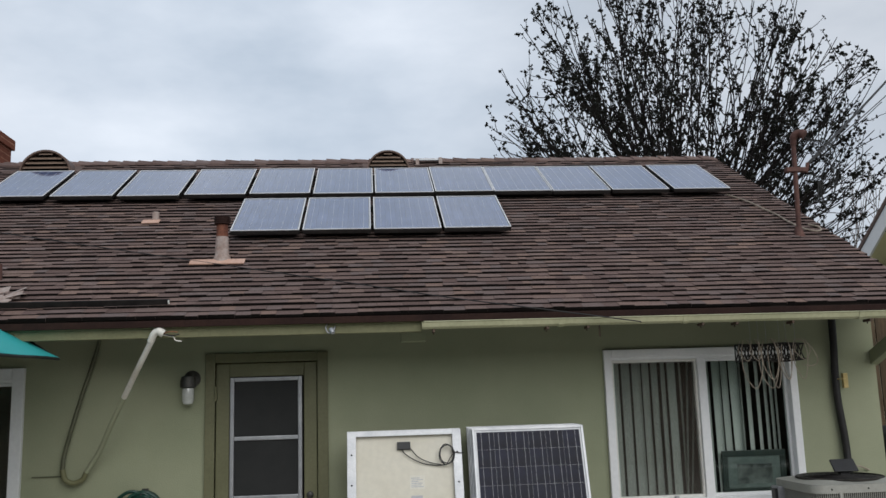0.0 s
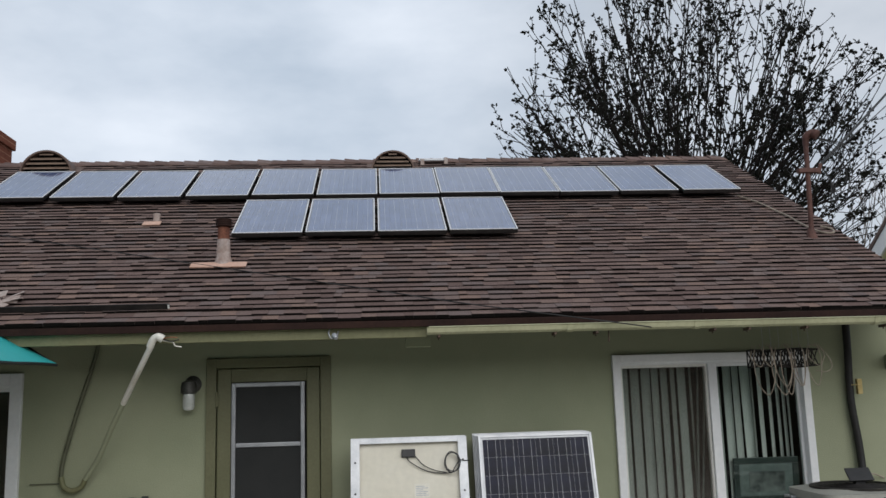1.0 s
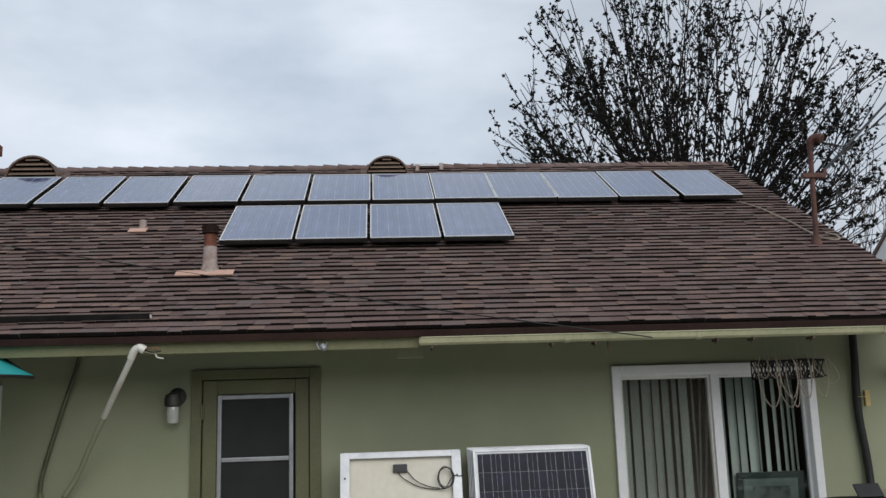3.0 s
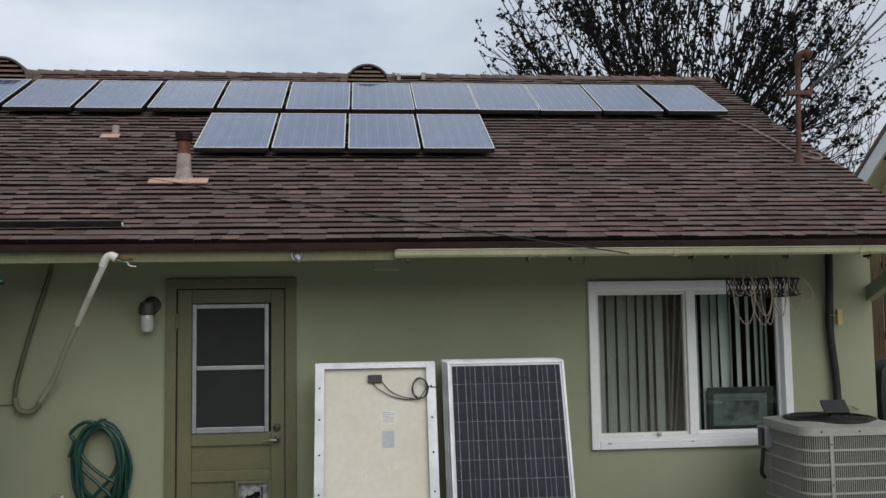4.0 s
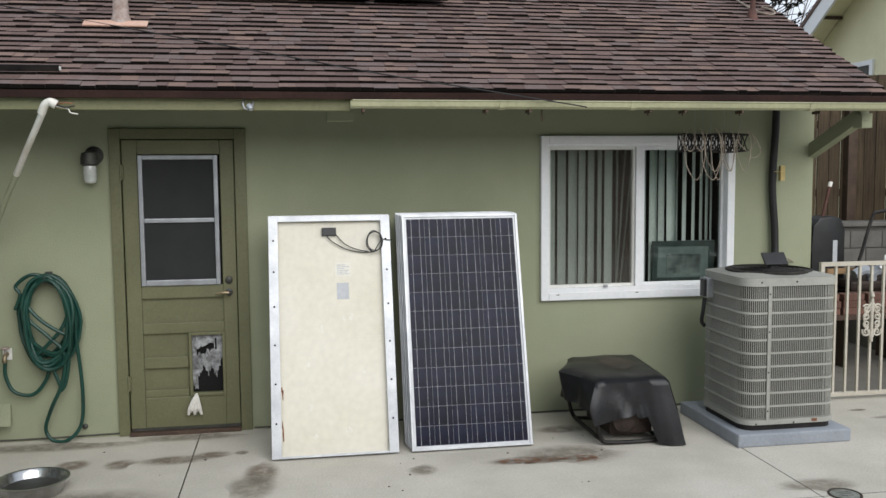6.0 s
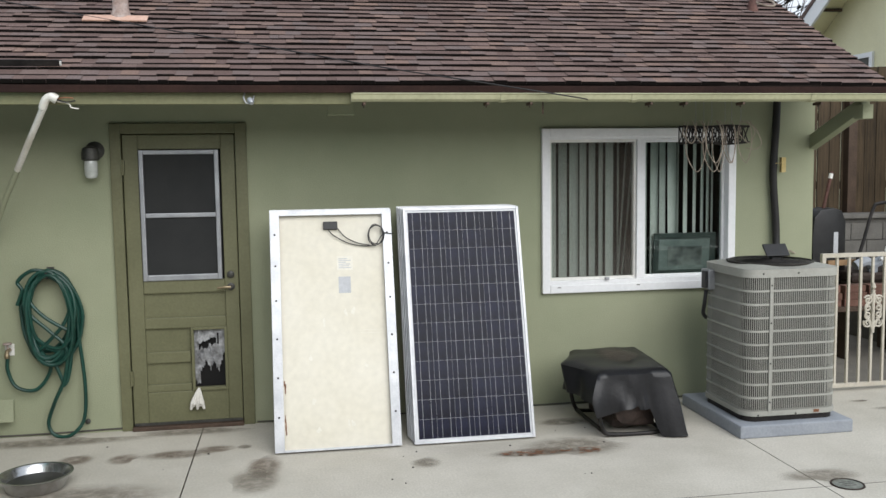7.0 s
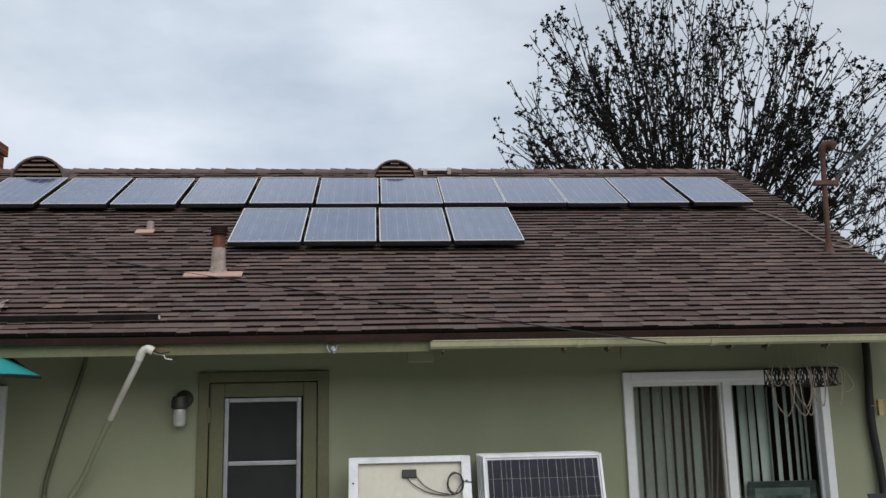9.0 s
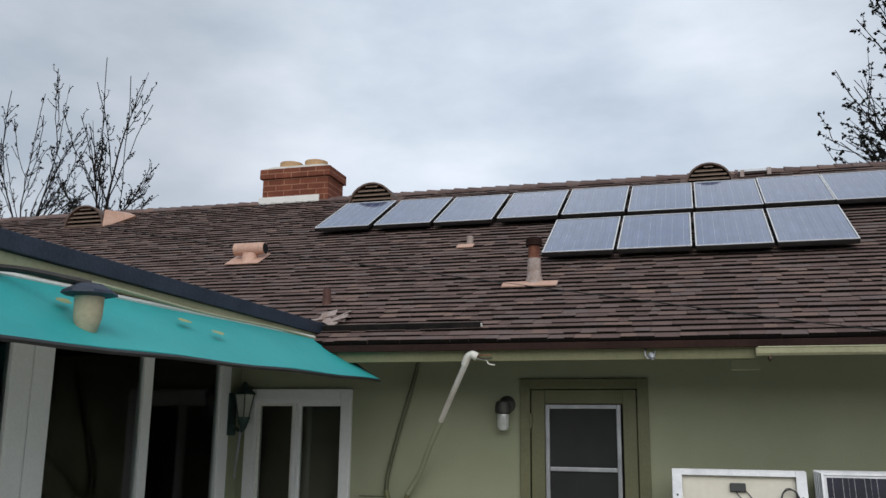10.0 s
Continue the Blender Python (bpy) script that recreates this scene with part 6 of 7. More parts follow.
for j in range(cv + 1):
    t = j / cv
    row = []
    for i in range(cu):
        a = 2 * math.pi * (i + 0.5) / cu
        ca, sa = math.cos(a), math.sin(a)
        m_ = max(abs(ca), abs(sa))
        ex, ey = (ca / m_) * 0.93 + 0.07 * ca, (sa / m_) * 0.93 + 0.07 * sa
        cx, cy = (hx0 + hx1) / 2, (hy0 + hy1) / 2
        left = max(0.0, -ca) ** 2
        if t < 0.4:
            k = t / 0.4
            x, y = cx + ex * (hx1 - hx0) / 2 * k, cy + ey * (hy1 - hy0) / 2 * k
            z = 0.468 + 0.06 * (y - cy) + 0.008 * noise.noise(Vector((x * 7, y * 7, 1))) - 0.012 * max(k - 0.85, 0) / 0.15
            x -= 0.16 * left * max(0, k - 0.6) / 0.4 * (1 - abs(sa)) * 1.2
        else:
            k = (t - 0.4) / 0.6
            fold = 0.5 + 0.5 * math.sin(a * 7 + 0.9)
            corner = min(1.0, abs(ca * sa) * 2.2)
            flare = 0.008 + k * (0.015 + 0.045 * fold * corner + 0.012 * fold)
            hem = 0.20 + 0.02 * math.sin(a * 4)
            if ca > 0 and sa < 0:
                s_ = max(0.0, 1 - abs(math.degrees(a) - 313) / 24)
                hem = 0.19 - 0.18 * min(1.0, s_ * 3.0)
                flare += 0.025 * k * s_ ** 0.5
            if ca > 0.6:
                hem = min(hem, 0.14)
            if ca < 0 and sa < 0:
                s_ = max(0.0, 1 - abs(math.degrees(a) - 226) / 22)
                hem += 0.02 - 0.06 * s_
                flare += 0.04 * k * s_
            if ca < -0.7:
                hem = 0.25
            flare += 0.035 * k * noise.noise(Vector((ca * 4, sa * 4, k * 1.2))) + 0.012 * k * noise.noise(Vector((ca * 11, sa * 11, 5)))
            x = cx + ex * ((hx1 - hx0) / 2 + flare) - 0.16 * left * (1 - abs(sa)) * 1.2 * (1 - 0.35 * k)
            y = cy + ey * ((hy1 - hy0) / 2 + flare)
            ztop = 0.452 + 0.06 * (y - cy)
            z = ztop + (hem - ztop) * k
        row.append(Vector((x, y, max(z, 0.006))))
    rows.append(row)
vs = [p for r in rows for p in r]
inn = [p - Vector((0, 0, 0.003)) for p in vs]
fs = []
for j in range(cv):
    for i in range(cu):
        i2 = (i + 1) % cu
        q = (j * cu + i, j * cu + i2, (j + 1) * cu + i2, (j + 1) * cu + i)
        fs += [q]
part("cover", cov.add(vs, fs), BLACK_VINYL, gen, "draped black vinyl cover", smooth=True)
b = blob(3.34, -0.50, 0.17, 0.21, 0, 31, 30, 0.2)
part("dust_stain", Shape().add([(x, y, 0.4775 + 0.06 * (y + 0.565)) for x, y, z in b.v], b.f), RUST_DUST, gen, "dusty brown patch on the cover")

# ---- side yard beyond the corner: gate, block wall, fence, stored things ----
gate = thing("iron_gate", (5.75, -0.085, 0), "cream painted iron gate with a scroll ornament", "gate")
GY, GZ = -0.085, 1.095
part("gate_frame", Shape().box((5.17, GY - 0.016, GZ - 0.032), (6.60, GY + 0.016, GZ)).box((5.17, GY - 0.016, 0.03), (6.60, GY + 0.016, 0.062)).box((5.17, GY - 0.016, 0.062), (5.202, GY + 0.016, GZ - 0.032)).box((6.568, GY - 0.016, 0.062), (6.60, GY + 0.016, GZ - 0.032)), CREAM_IRON, gate, bevel=0.002)
for k in range(13):
    x = 5.305 + 0.1035 * k
    if x < 6.55:
        part("bar", Shape().box((x - 0.009, GY - 0.009, 0.062), (x + 0.009, GY + 0.009, GZ - 0.032)), CREAM_IRON, gate)


def scroll(cx, cz, r, turns, flip, start):
    pts = []
    for i in range(22):
        t = i / 21
        a = start + flip * 2 * math.pi * turns * t
        pts.append((cx + r * (1 - 0.72 * t) * math.cos(a), GY - 0.018, cz + r * (1 - 0.72 * t) * math.sin(a)))
    return Shape().tube(pts, 0.0075, 6)


orn = part("ornament", Shape().tube([(5.615, GY - 0.016, 0.46), (5.615, GY - 0.016, 0.80)], 0.014, 8).lathe([(0.004, 0), (0.02, 0.02), (0.012, 0.05), (0.0, 0.06)], (5.615, GY - 0.016, 0.80), 8), CREAM_IRON, gate, "cast scroll ornament")
for sx in (-1, 1):
    for cz, r, fl, st in ((0.72, 0.038, 1, 0.5), (0.66, 0.03, -1, 2.0), (0.54, 0.038, -1, 0.5), (0.60, 0.03, 1, 4.0)):
        part("scroll", scroll(5.615 + sx * 0.045, cz, r, 1.3, fl * sx, st if sx > 0 else math.pi - st), CREAM_IRON, orn)
    part("scroll", Shape().tube(spline([(5.615, GY - 0.018, 0.78), (5.615 + sx * 0.05, GY - 0.018, 0.70), (5.615 + sx * 0.065, GY - 0.018, 0.63), (5.615 + sx * 0.04, GY - 0.018, 0.56), (5.615, GY - 0.018, 0.48)], 5), 0.008, 6), CREAM_IRON, orn)

bw = thing("block_wall", (8, 2.6, 0), "low grey concrete block retaining wall", "wall", kind="structure")
part("core", Shape().box((5.4, 2.55, 0), (12, 2.85, 1.19)), BLOCK_GREY, bw)
one = make_mesh("block", Shape().box((0.004, 0, 0.004), (0.386, 0.04, 0.186)), BLOCK_GREY, bevel=0.004)
for j in range(6):
    for i in range(8):
        o = new("block", one)
        o.parent = bw
        o.location = Vector((5.45 + 0.39 * i + (0.195 if j % 2 else 0), 2.515, 0.19 * j)) - Vector((8, 2.6, 0))
part("cap", Shape().box((5.4, 2.49, 1.19), (12, 2.88, 1.235)), BLOCK_GREY, bw, bevel=0.006)
part("return", Shape().box((6.9, 0.9, 0), (7.1, 2.5, 0.62)), BLOCK_GREY, bw)

fence = thing("wooden_fence", (8, 3.2, 0), "weathered brown board fence with streaked planks", "fence", kind="structure")
rng = random.Random(9)
part("rail", Shape().box((5.3, 3.24, 1.5), (13, 3.28, 1.59)).box((5.3, 3.24, 2.3), (13, 3.28, 2.39)), DARK_WOOD, fence)
for k in range(46):
    x = 5.4 + 0.152 * k
    h = 2.72 + 0.05 * rng.random() + 0.035 * k * 0.3
    o = new("board", make_mesh("board", Shape().box((0, 0, 0), (0.14, 0.022, h)), WOOD_FENCE, bevel=0.003))
    o.parent = fence
    o.location = Vector((x, 3.2 + 0.012 * rng.random(), 0.02)) - Vector((8, 3.2, 0))
part("post", Shape().box((7.55, 3.10, 0), (7.66, 3.20, 2.8)), DARK_WOOD, fence, bevel=0.006)

bag = thing("mower_bag", (6.02, 1.25, 0), "black fabric grass bag with pale lettering bars", "bag", m=pose(6.02, 1.25, 0, 0, 0, 8))
part("bag_body", Shape().prism([(-0.17, 0.62), (0.17, 0.62), (0.19, 0.75), (0.185, 1.26), (0.14, 1.36), (0.05, 1.385), (-0.10, 1.37), (-0.17, 1.30), (-0.19, 1.1)], -0.12, 0.12, axis=1), BLACK_PLASTIC, bag, bevel=0.02, smooth=True, local=True)
part("stand", Shape().box((-0.15, -0.10, 0), (-0.12, 0.10, 0.64)).box((0.12, -0.10, 0), (0.15, 0.10, 0.64)).box((-0.2, -0.14, 0.60), (0.2, 0.14, 0.64)), DARK_WOOD, bag, local=True)
part("lettering_bar", Shape().box((0.045, -0.1235, 0.92), (0.095, -0.1215, 1.16)), LABEL_GREY, bag, "pale lettering bar", local=True)
part("board", Shape().box((-0.05, -0.17, 0.85), (0.28, -0.14, 0.90)), TAN_WOOD, bag, "pale board edge", local=True)
pole = thing("leaning_pole", (5.85, 1.3, 0), "dark broom handle with a pale grip leaning on the fence", "pole")
part("shaft", Shape().tube([(5.82, 1.2, 0.55), (6.12, 1.25, 1.72)], 0.016, 8), MAST_BROWN, pole)
part("grip", Shape().tube([(6.103, 1.246, 1.655), (6.115, 1.249, 1.70)], 0.019, 8), OLD_WHITE, pole, "pale grip")
part("foot", Shape().box((5.76, 1.15, 0.0), (5.88, 1.25, 0.56)), DARK_WOOD, pole)
mow = thing("lawn_mower", (6.6, 1.2, 0), "lawn mower with a bent black tube handle", "lawn mower")
part("handle", Shape().tube(spline([(6.22, 1.0, 0.86), (6.32, 1.05, 1.05), (6.45, 1.1, 1.36), (6.52, 1.1, 1.42), (6.80, 1.1, 1.44), (7.2, 1.1, 1.44)], 5), 0.016, 8), BLACK_METAL, mow, smooth=True)
part("cross_handle", Shape().tube([(6.26, 1.02, 0.93), (7.0, 1.05, 0.95)], 0.013, 8), BLACK_METAL, mow)
part("deck", Shape().box((6.15, 0.95, 0.70), (6.75, 1.45, 0.80)), DARK_ENGINE, mow, bevel=0.03)
part("bench", Shape().box((6.1, 0.95, 0.0), (6.14, 1.4, 0.70)).box((6.75, 0.95, 0.0), (6.79, 1.4, 0.70)).box((6.1, 0.92, 0.66), (6.9, 1.46, 0.70)), DARK_WOOD, mow)
for x in (6.28, 6.44):
    part("cushion", Shape().tube(spline([(x - 0.1, 0.95, 0.86), (x, 0.95, 0.90), (x + 0.08, 0.97, 0.86), (x + 0.1, 0.98, 0.80)], 4), 0.045, 8), PAD, mow, "grey fabric roll", smooth=True)
orn = thing("cast_iron_chair_back", (6.75, 0.9, 0.7), "white cast iron scrollwork leaning on stored things", "iron ornament")
rng = random.Random(14)
for k in range(9):
    cx, cz = 6.45 + 0.055 * k, 1.02 + 0.20 * math.sin(k * 0.33) + rng.uniform(-0.02, 0.03)
    pts = [(cx + 0.05 * (1 - 0.6 * i / 14) * math.cos(i * 0.5 + k), 0.85 + 0.01 * k % 0.03, cz + 0.05 * (1 - 0.6 * i / 14) * math.sin(i * 0.5 + k)) for i in range(15)]
    part("scroll", Shape().tube(pts, 0.013, 6), WHITE_IRON, orn, smooth=True)
part("rim", Shape().tube(spline([(6.38, 0.87, 0.92), (6.5, 0.87, 1.02), (6.66, 0.87, 1.16), (6.85, 0.87, 1.27), (7.05, 0.87, 1.30)], 5), 0.016, 6), WHITE_IRON, orn, smooth=True)
part("leg", Shape().box((6.5, 0.86, 0.0), (6.53, 0.89, 1.0)).box((6.95, 0.86, 0.0), (6.98, 0.89, 1.25)), WHITE_IRON, orn)
stack = thing("brick_pile", (6.3, 0.75, 0), "pile of loose red bricks on a low shelf", "bricks")
part("shelf", Shape().box((5.6, 0.62, 0.50), (7.2, 0.86, 0.54)).box((5.65, 0.64, 0), (5.70, 0.84, 0.5)).box((7.1, 0.64, 0), (7.15, 0.84, 0.5)), DARK_WOOD, stack, "dark shelf board", 0.004)
one = make_mesh("brick", Shape().box((0, 0, 0), (0.2, 0.1, 0.06)), RED_BRICK, bevel=0.004)
for k in range(18):
    o = new("brick", one)
    o.parent = stack
    o.matrix_basis = Matrix.Translation((-0.65 + 0.235 * (k % 6), -0.1 + 0.01 * rng.random(), 0.541 + 0.062 * (k // 6))) @ pose(0, 0, 0, 0, 0, rng.uniform(-8, 8))

# ---- neighbour's house ----
nb = thing("neighbour_house", (11, 5, 0), "cream stucco two-storey house with white rake trim", "house")
PKY, PKZ, NS = 4.36, 5.43, 0.686
part("wall", Shape().prism([(-1.2, 0), (9.0, 0), (9.0, PKZ - 0.05 - NS * (9.0 - PKY)), (PKY, PKZ - 0.05), (-1.2, PKZ - 0.05 - NS * (PKY + 1.2))], 9.45, 9.65, axis=0), CREAM_STUCCO, nb, "cream stucco gable wall")


def rake(x0, x1, y0, z0, y1, z1, t0, t1):
    return Shape().add([(x0, y0, z0 + t0), (x1, y0, z0 + t0), (x1, y1, z1 + t0), (x0, y1, z1 + t0), (x0, y0, z0 + t1), (x1, y0, z0 + t1), (x1, y1, z1 + t1), (x0, y1, z1 + t1)],
                       [(3, 2, 1, 0), (4, 5, 6, 7), (0, 1, 5, 4), (1, 2, 6, 5), (2, 3, 7, 6), (3, 0, 4, 7)])


FY, FZ = 8.8, PKZ - NS * (8.8 - PKY)
CY, CZ = -1.3, PKZ - NS * (PKY + 1.3)
part("rake_board", rake(8.97, 9.01, PKY, PKZ, FY, FZ, -0.28, 0.0), WHITE_PAINT, nb, "white rake board")
part("rake_board", rake(8.97, 9.01, CY, CZ, PKY, PKZ, -0.28, 0.0), WHITE_PAINT, nb, "white rake board")
part("roof_slope", rake(8.95, 14, PKY, PKZ, FY, FZ, 0.004, 0.075), SHINGLE_FIELD, nb, "dark shingle roof")
part("roof_slope", rake(8.95, 14, CY, CZ, PKY, PKZ, 0.004, 0.075), SHINGLE_FIELD, nb, "dark shingle roof")
part("soffit", rake(9.012, 9.44, PKY, PKZ, FY, FZ, -0.06, -0.004), CREAM_STUCCO, nb, "cream soffit")
part("soffit", rake(9.012, 9.44, CY, CZ, PKY, PKZ, -0.06, -0.004), CREAM_STUCCO, nb, "cream soffit")
for y in (4.75, 5.45, 6.15, 6.85):
    z = PKZ - NS * (y - PKY)
    part("lookout", Shape().box((9.02, y - 0.03, z - 0.105), (9.44, y + 0.03, z - 0.062)), DARK_WOOD, nb, "brown lookout beam")
for y0, y1, z0, z1 in ((5.35, 5.95, 2.3, 3.40), (4.1, 4.9, 2.3, 3.40)):
    w = part("window", Shape().box((9.41, y0, z0), (9.449, y1, z0 + 0.07)).box((9.41, y0, z1 - 0.07), (9.449, y1, z1)).box((9.41, y0, z0 + 0.07), (9.449, y0 + 0.07, z1 - 0.07)).box((9.41, y1 - 0.07, z0 + 0.07), (9.449, y1, z1 - 0.07)), WHITE_PAINT, nb, "white framed window")
    part("pane", Shape().box((9.43, y0 + 0.07, z0 + 0.07), (9.446, y1 - 0.07, z1 - 0.07)), GUNMETAL, w, "dark window pane")

# ---- lanterns by the wing ----
wl_ = thing("wall_lantern", (-2.2, -0.1, 1.6), "verdigris green coach lantern with dusty glass", "lantern")
LX, LY = -2.225, -0.13
part("backplate", Shape().box((-2.33, -0.19, 1.70), (-2.318, -0.07, 2.02)), LANTERN_GREEN, wl_, bevel=0.004)
part("arm", Shape().tube(spline([(-2.32, LY, 1.78), (-2.24, LY, 1.73), (LX, LY, 1.78)], 5), 0.012, 8), LANTERN_GREEN, wl_, smooth=True)
part("glass_body", Shape().lathe([(0.045, 0), (0.08, 0.17)], (LX, LY, 1.84), 6), LAMP_GLASS, wl_, "tapered dusty glass")
part("roof_cap", Shape().lathe([(0.095, 0), (0.09, 0.012), (0.03, 0.07), (0.012, 0.10)], (LX, LY, 2.01), 6), LANTERN_GREEN, wl_)
part("base_cup", Shape().lathe([(0.012, -0.10), (0.03, -0.06), (0.05, 0.0), (0.052, 0.008)], (LX, LY, 1.832), 12), LANTERN_GREEN, wl_, smooth=True)
for k in range(6):
    a = math.pi / 3 * k
    part("bar", Shape().tube([(LX + 0.047 * math.cos(a), LY + 0.047 * math.sin(a), 1.838), (LX + 0.083 * math.cos(a), LY + 0.083 * math.sin(a), 2.012)], 0.005, 5), LANTERN_GREEN, wl_)
part("tail", Shape().tube([(LX - 0.02, LY, 1.74), (LX - 0.04, LY - 0.02, 1.40)], [0.012, 0.006], 8).lathe([(0.001, -0.02), (0.012, 0.0), (0.001, 0.03)], (LX - 0.04, LY - 0.02, 1.39), 8), PAD, wl_, "pale hanging tail")

el_ = thing("eave_lantern", (-1.05, -3.57, 2.08), "solar eave lantern with a dark cap and amber glass", "lantern")
part("cap", Shape().lathe([(0.0, 0.045), (0.05, 0.04), (0.10, 0.012), (0.105, 0.0), (0.05, -0.01)], (-1.05, -3.57, 2.238), 8), SLATE_EDGE, el_, "dark solar cap")
part("glass_body", Shape().lathe([(0.056, 0.0), (0.053, -0.08), (0.032, -0.15), (0.018, -0.16)], (-1.05, -3.57, 2.230), 14), SHADE_TAN, el_, "amber glass", smooth=True)
part("arm", Shape().tube(spline([(-1.40, -3.75, 2.33), (-1.25, -3.68, 2.32), (-1.05, -3.57, 2.28)], 4), 0.014, 8), BLACK_METAL, el_)
solid("pale_cable", Shape().tube(spline([(-1.385, -3.6, 2.33), (-1.37, -3.2, 2.365), (-1.375, -2.2, 2.355), (-1.375, -1.4, 2.37), (-1.375, -0.7, 2.365)], 6), 0.009, 6), GUTTER_PAINT, "pale cable along the patio fascia", "cable", base=(-1.37, -2, 2.3))


# ---- trees ----
def tree(name, base, label, seed, fork, limbs, crown, widest, bark, limb_r, forks, twigs, leaf_size, leafy):
    """fork: the height where the limbs part; crown: its middle height, half width and half height; widest: the limbs' greatest lean in degrees."""
    rng = random.Random(seed)
    b = Vector(base)
    t = thing(name, base, label, "tree")
    top = b + Vector((0, 0, fork))
    mid = b + Vector((0, 0, crown[0]))
    buds = []

    def rim(p, d):
        """How far the crown's rim lies from p along d."""
        k = Vector((1 / crown[1], 1 / crown[1], 1 / crown[2]))
        o, v = (p - mid) * k, d * k
        a_, b_, c_ = v.dot(v), o.dot(v), o.dot(o) - 1
        return (-b_ + math.sqrt(max(b_ * b_ - a_ * c_, 0))) / a_

    def bow(p, d, length, n, sag, wob):
        """A branch that sags a little and lifts its end."""
        sd = Vector((rng.gauss(0, wob), rng.gauss(0, wob), 0)) * length
        return [p + d * (length * k / n) + Vector((0, 0, sag * length * ((k / n) ** 2 - k / n))) + sd * math.sin(3 * k / n) + Vector((rng.gauss(0, 0.012), rng.gauss(0, 0.012), rng.gauss(0, 0.012))) for k in range(n + 1)]

    def side(d, lean):
        ax = Vector((rng.gauss(0, 1), rng.gauss(0, 1), rng.gauss(0, 0.7)))
        ax = (ax - d * ax.dot(d)).normalized()
        return (d * math.cos(lean) + ax * math.sin(lean) + Vector((0, 0, 0.10))).normalized()

    part("trunk", Shape().tube([b - Vector((0, 0, 0.1)), b + Vector((0.03, 0, fork * 0.5)), top + Vector((0, 0, 0.2))], [limb_r * 4.2, limb_r * 3.4, limb_r * 3.0], 10), bark, t, smooth=True)
    for k in range(limbs):
        f = (k + 0.5) / limbs
        th = math.acos(1 - f * (1 - math.cos(radians(widest))))
        az = 2.39996 * k + rng.uniform(-0.25, 0.25)
        d = Vector((math.sin(th) * math.cos(az), math.sin(th) * math.sin(az), math.cos(th)))
        s0 = top - Vector((0, 0, rng.uniform(0, 0.25) * fork * 0.4))
        wood = Shape()
        length = rim(s0, d) * rng.uniform(0.86, 1.04)
        r0 = limb_r * rng.uniform(0.75, 1.15)
        main = bow(s0, d, length, 9, 0.16, 0.03)
        wood.tube(main, [r0 * (1 - 0.88 * (q / 9) ** 0.8) for q in range(10)], 6)
        stems = [(main, 0.45, r0 * 0.4)]
        for q in range(round(forks * (1.25 - 0.75 * f))):
            at = rng.uniform(0.18, 0.70)
            u = at * 9
            pp = main[int(u)].lerp(main[int(u) + 1], u - int(u))
            dd = side((main[int(u) + 1] - main[int(u)]).normalized(), radians(rng.uniform(10, 27)))
            ln = rim(pp, dd) * rng.uniform(0.72, 1.02)
            if ln < 0.4:
                continue
            rr = r0 * (1 - 0.8 * at) * 0.55
            stem = bow(pp, dd, ln, 7, 0.14, 0.03)
            wood.tube(stem, [max(rr * (1 - 0.8 * (z / 7)), 0.009) for z in range(8)], 5)
            stems.append((stem, 0.22, rr))
        for stem, low, rr in stems:
            n = len(stem) - 1
            for q in range(round(twigs * (1.25 - 0.55 * f))):
                at = rng.uniform(low, 0.98)
                u = at * n
                pp = stem[int(u)].lerp(stem[int(u) + 1], u - int(u))
                dd = side((stem[int(u) + 1] - stem[int(u)]).normalized(), radians(rng.uniform(18, 46)))
                ln = min(rng.uniform(0.45, 1.25) * crown[1] * 0.21, max(rim(pp, dd) * 1.05, 0.25))
                twig = bow(pp, dd, ln, 4, 0.12, 0.03)
                wood.tube(twig, [0.0115, 0.0105, 0.009, 0.0075, 0.006], 3)
                for w in range(leafy):
                    x = rng.uniform(0.22, 1.0) * 4
                    buds.append((twig[min(int(x), 3)].lerp(twig[min(int(x), 3) + 1], x - min(int(x), 3)), dd))
                buds.append((twig[-1], dd))
        part("limb", wood, bark, t, "bare limb with its fanning twigs" if k == 0 else "")
    lv = Shape()
    for p, v in buds:
        sz = leaf_size * rng.uniform(0.6, 1.25)
        for j in range(rng.randint(3, 5)):
            ax = (Vector((rng.gauss(0, 1), rng.gauss(0, 1), rng.gauss(0, 1))).normalized() + v * 0.4).normalized()
            sd = ax.cross(Vector((rng.gauss(0, 1), rng.gauss(0, 1), rng.gauss(0, 1)))).normalized()
            o = p + Vector((rng.gauss(0, 1), rng.gauss(0, 1), rng.gauss(0, 1))) * sz * 0.28
            lv.add([o - ax * sz * 0.25, o + ax * sz * 0.2 + sd * sz * 0.36, o + ax * sz * 0.75, o + ax * sz * 0.2 - sd * sz * 0.36], [(0, 1, 2, 3)])
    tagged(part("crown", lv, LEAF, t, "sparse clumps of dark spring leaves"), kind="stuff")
    return t


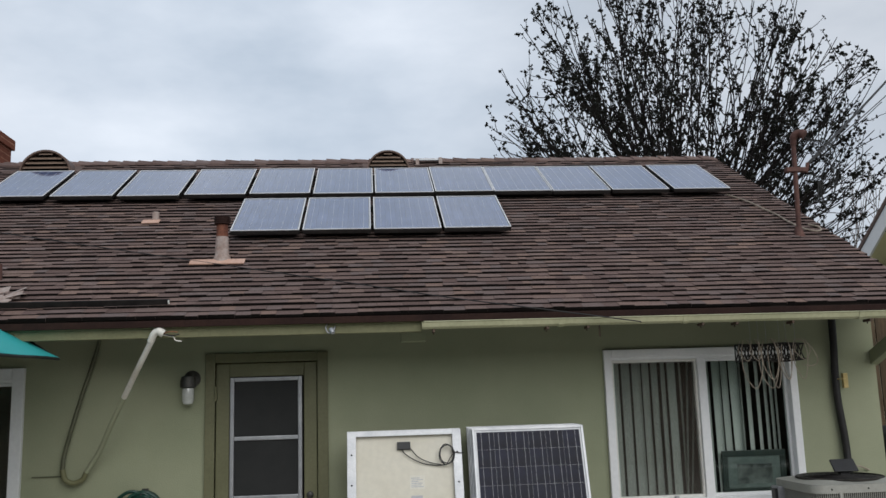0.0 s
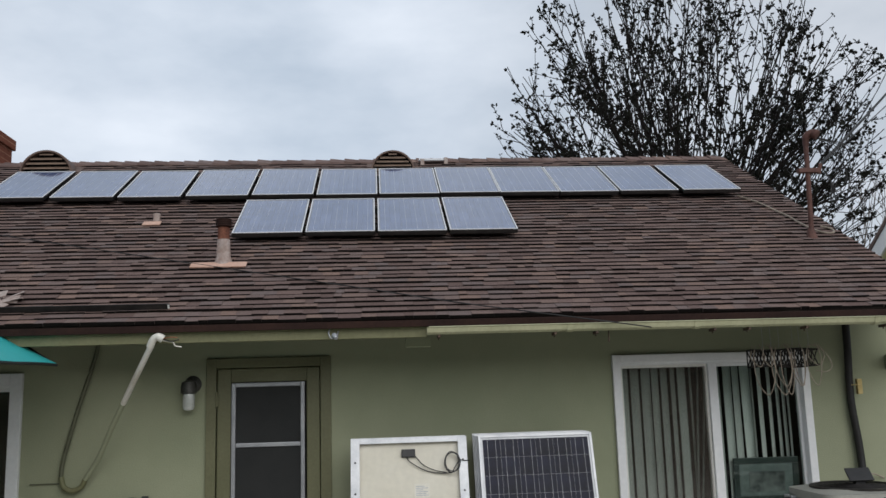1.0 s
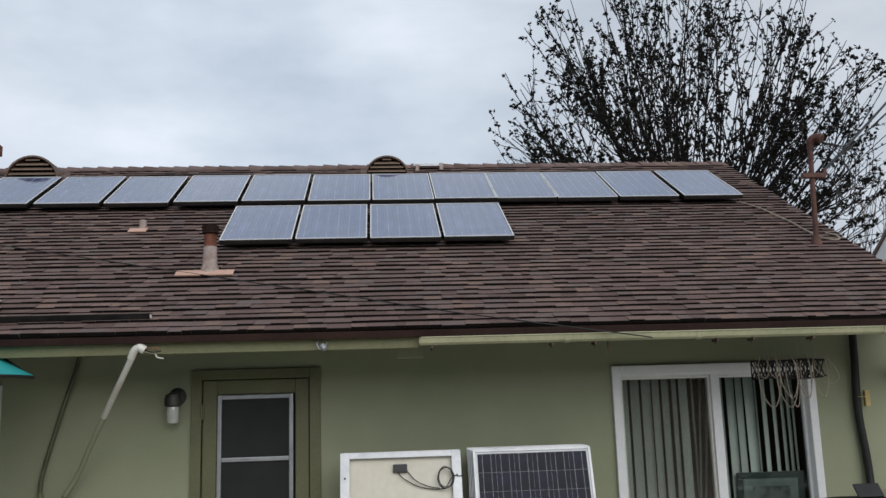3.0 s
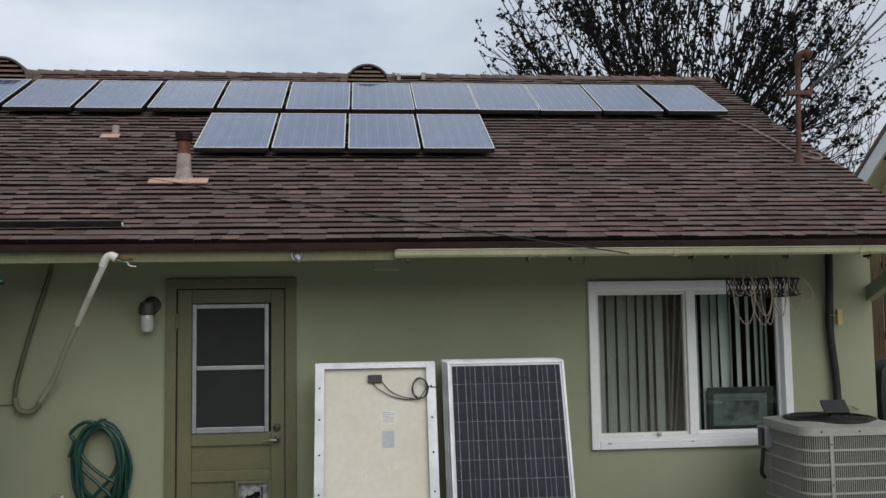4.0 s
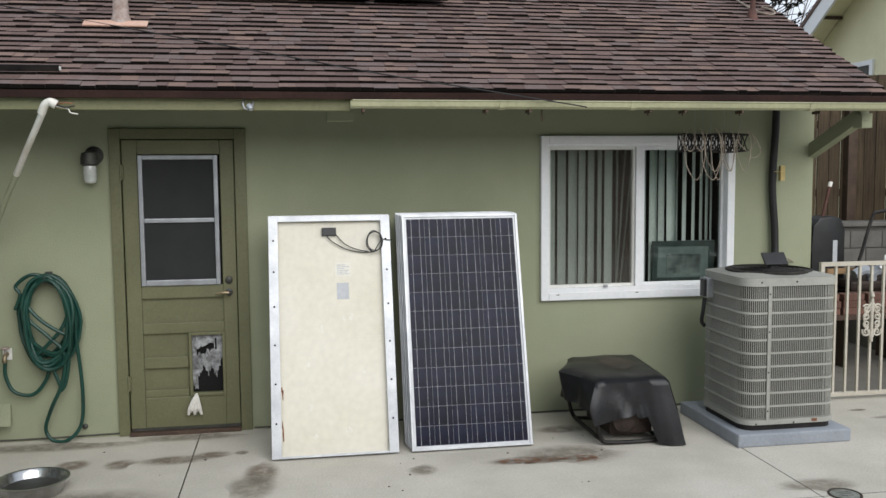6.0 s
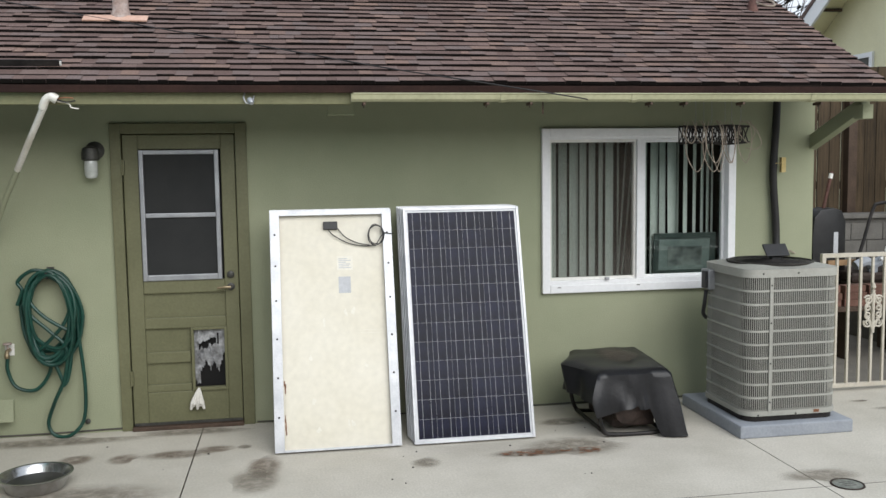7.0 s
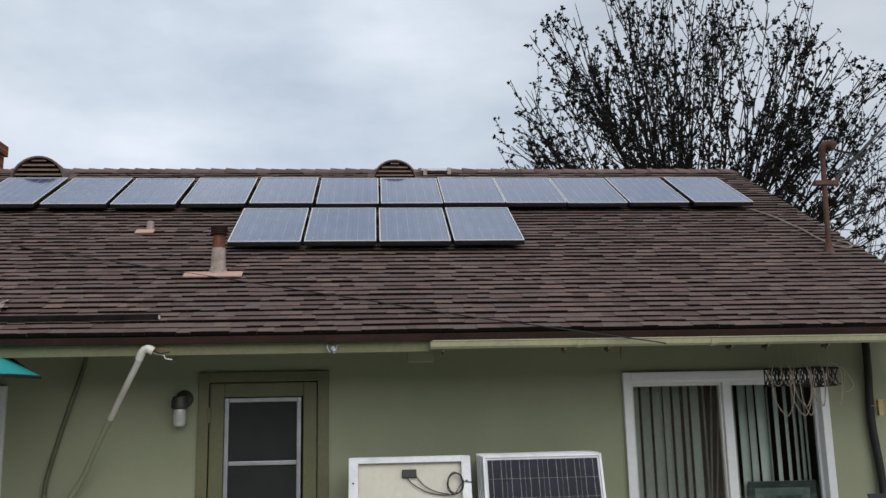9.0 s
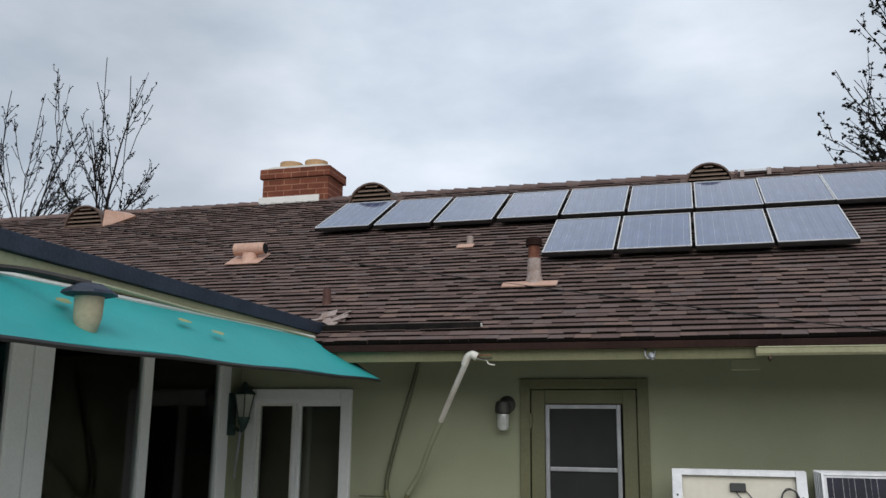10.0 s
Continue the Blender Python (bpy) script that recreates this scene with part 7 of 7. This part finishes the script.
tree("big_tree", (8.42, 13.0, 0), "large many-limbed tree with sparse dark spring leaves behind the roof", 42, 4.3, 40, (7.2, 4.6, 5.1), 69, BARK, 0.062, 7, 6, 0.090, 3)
tree("bare_tree", (16.7, 21.0, 0), "pale bare tree beyond the neighbouring house", 7, 4.4, 9, (6.6, 2.9, 2.5), 66, BARK_PALE, 0.045, 4, 5, 0.03, 0)
tree("slim_tree", (-11.45, 10.0, 0), "slim bare tree with few leaves behind the house", 5, 6.0, 12, (8.1, 1.2, 2.3), 60, BARK, 0.035, 4, 6, 0.045, 1)
tree("slim_tree", (-14.1, 10.5, 0), "slim bare tree with few leaves behind the house", 6, 6.0, 13, (8.2, 1.5, 2.5), 60, BARK, 0.035, 4, 6, 0.045, 1)

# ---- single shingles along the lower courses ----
TAB_MESH = {(i, th): make_mesh("shingle", tab_shape(WIDTHS[i], 0.0200 if th else 0.0140), [SHINGLE, CUT_EDGE_SHADE]) for i in range(len(WIDTHS)) for th in (True, False)}
for wi, thick, x, u, n in tabs:
    o = new("shingle", TAB_MESH[wi, thick])
    o.parent = roof
    o.location = (x, u, n)
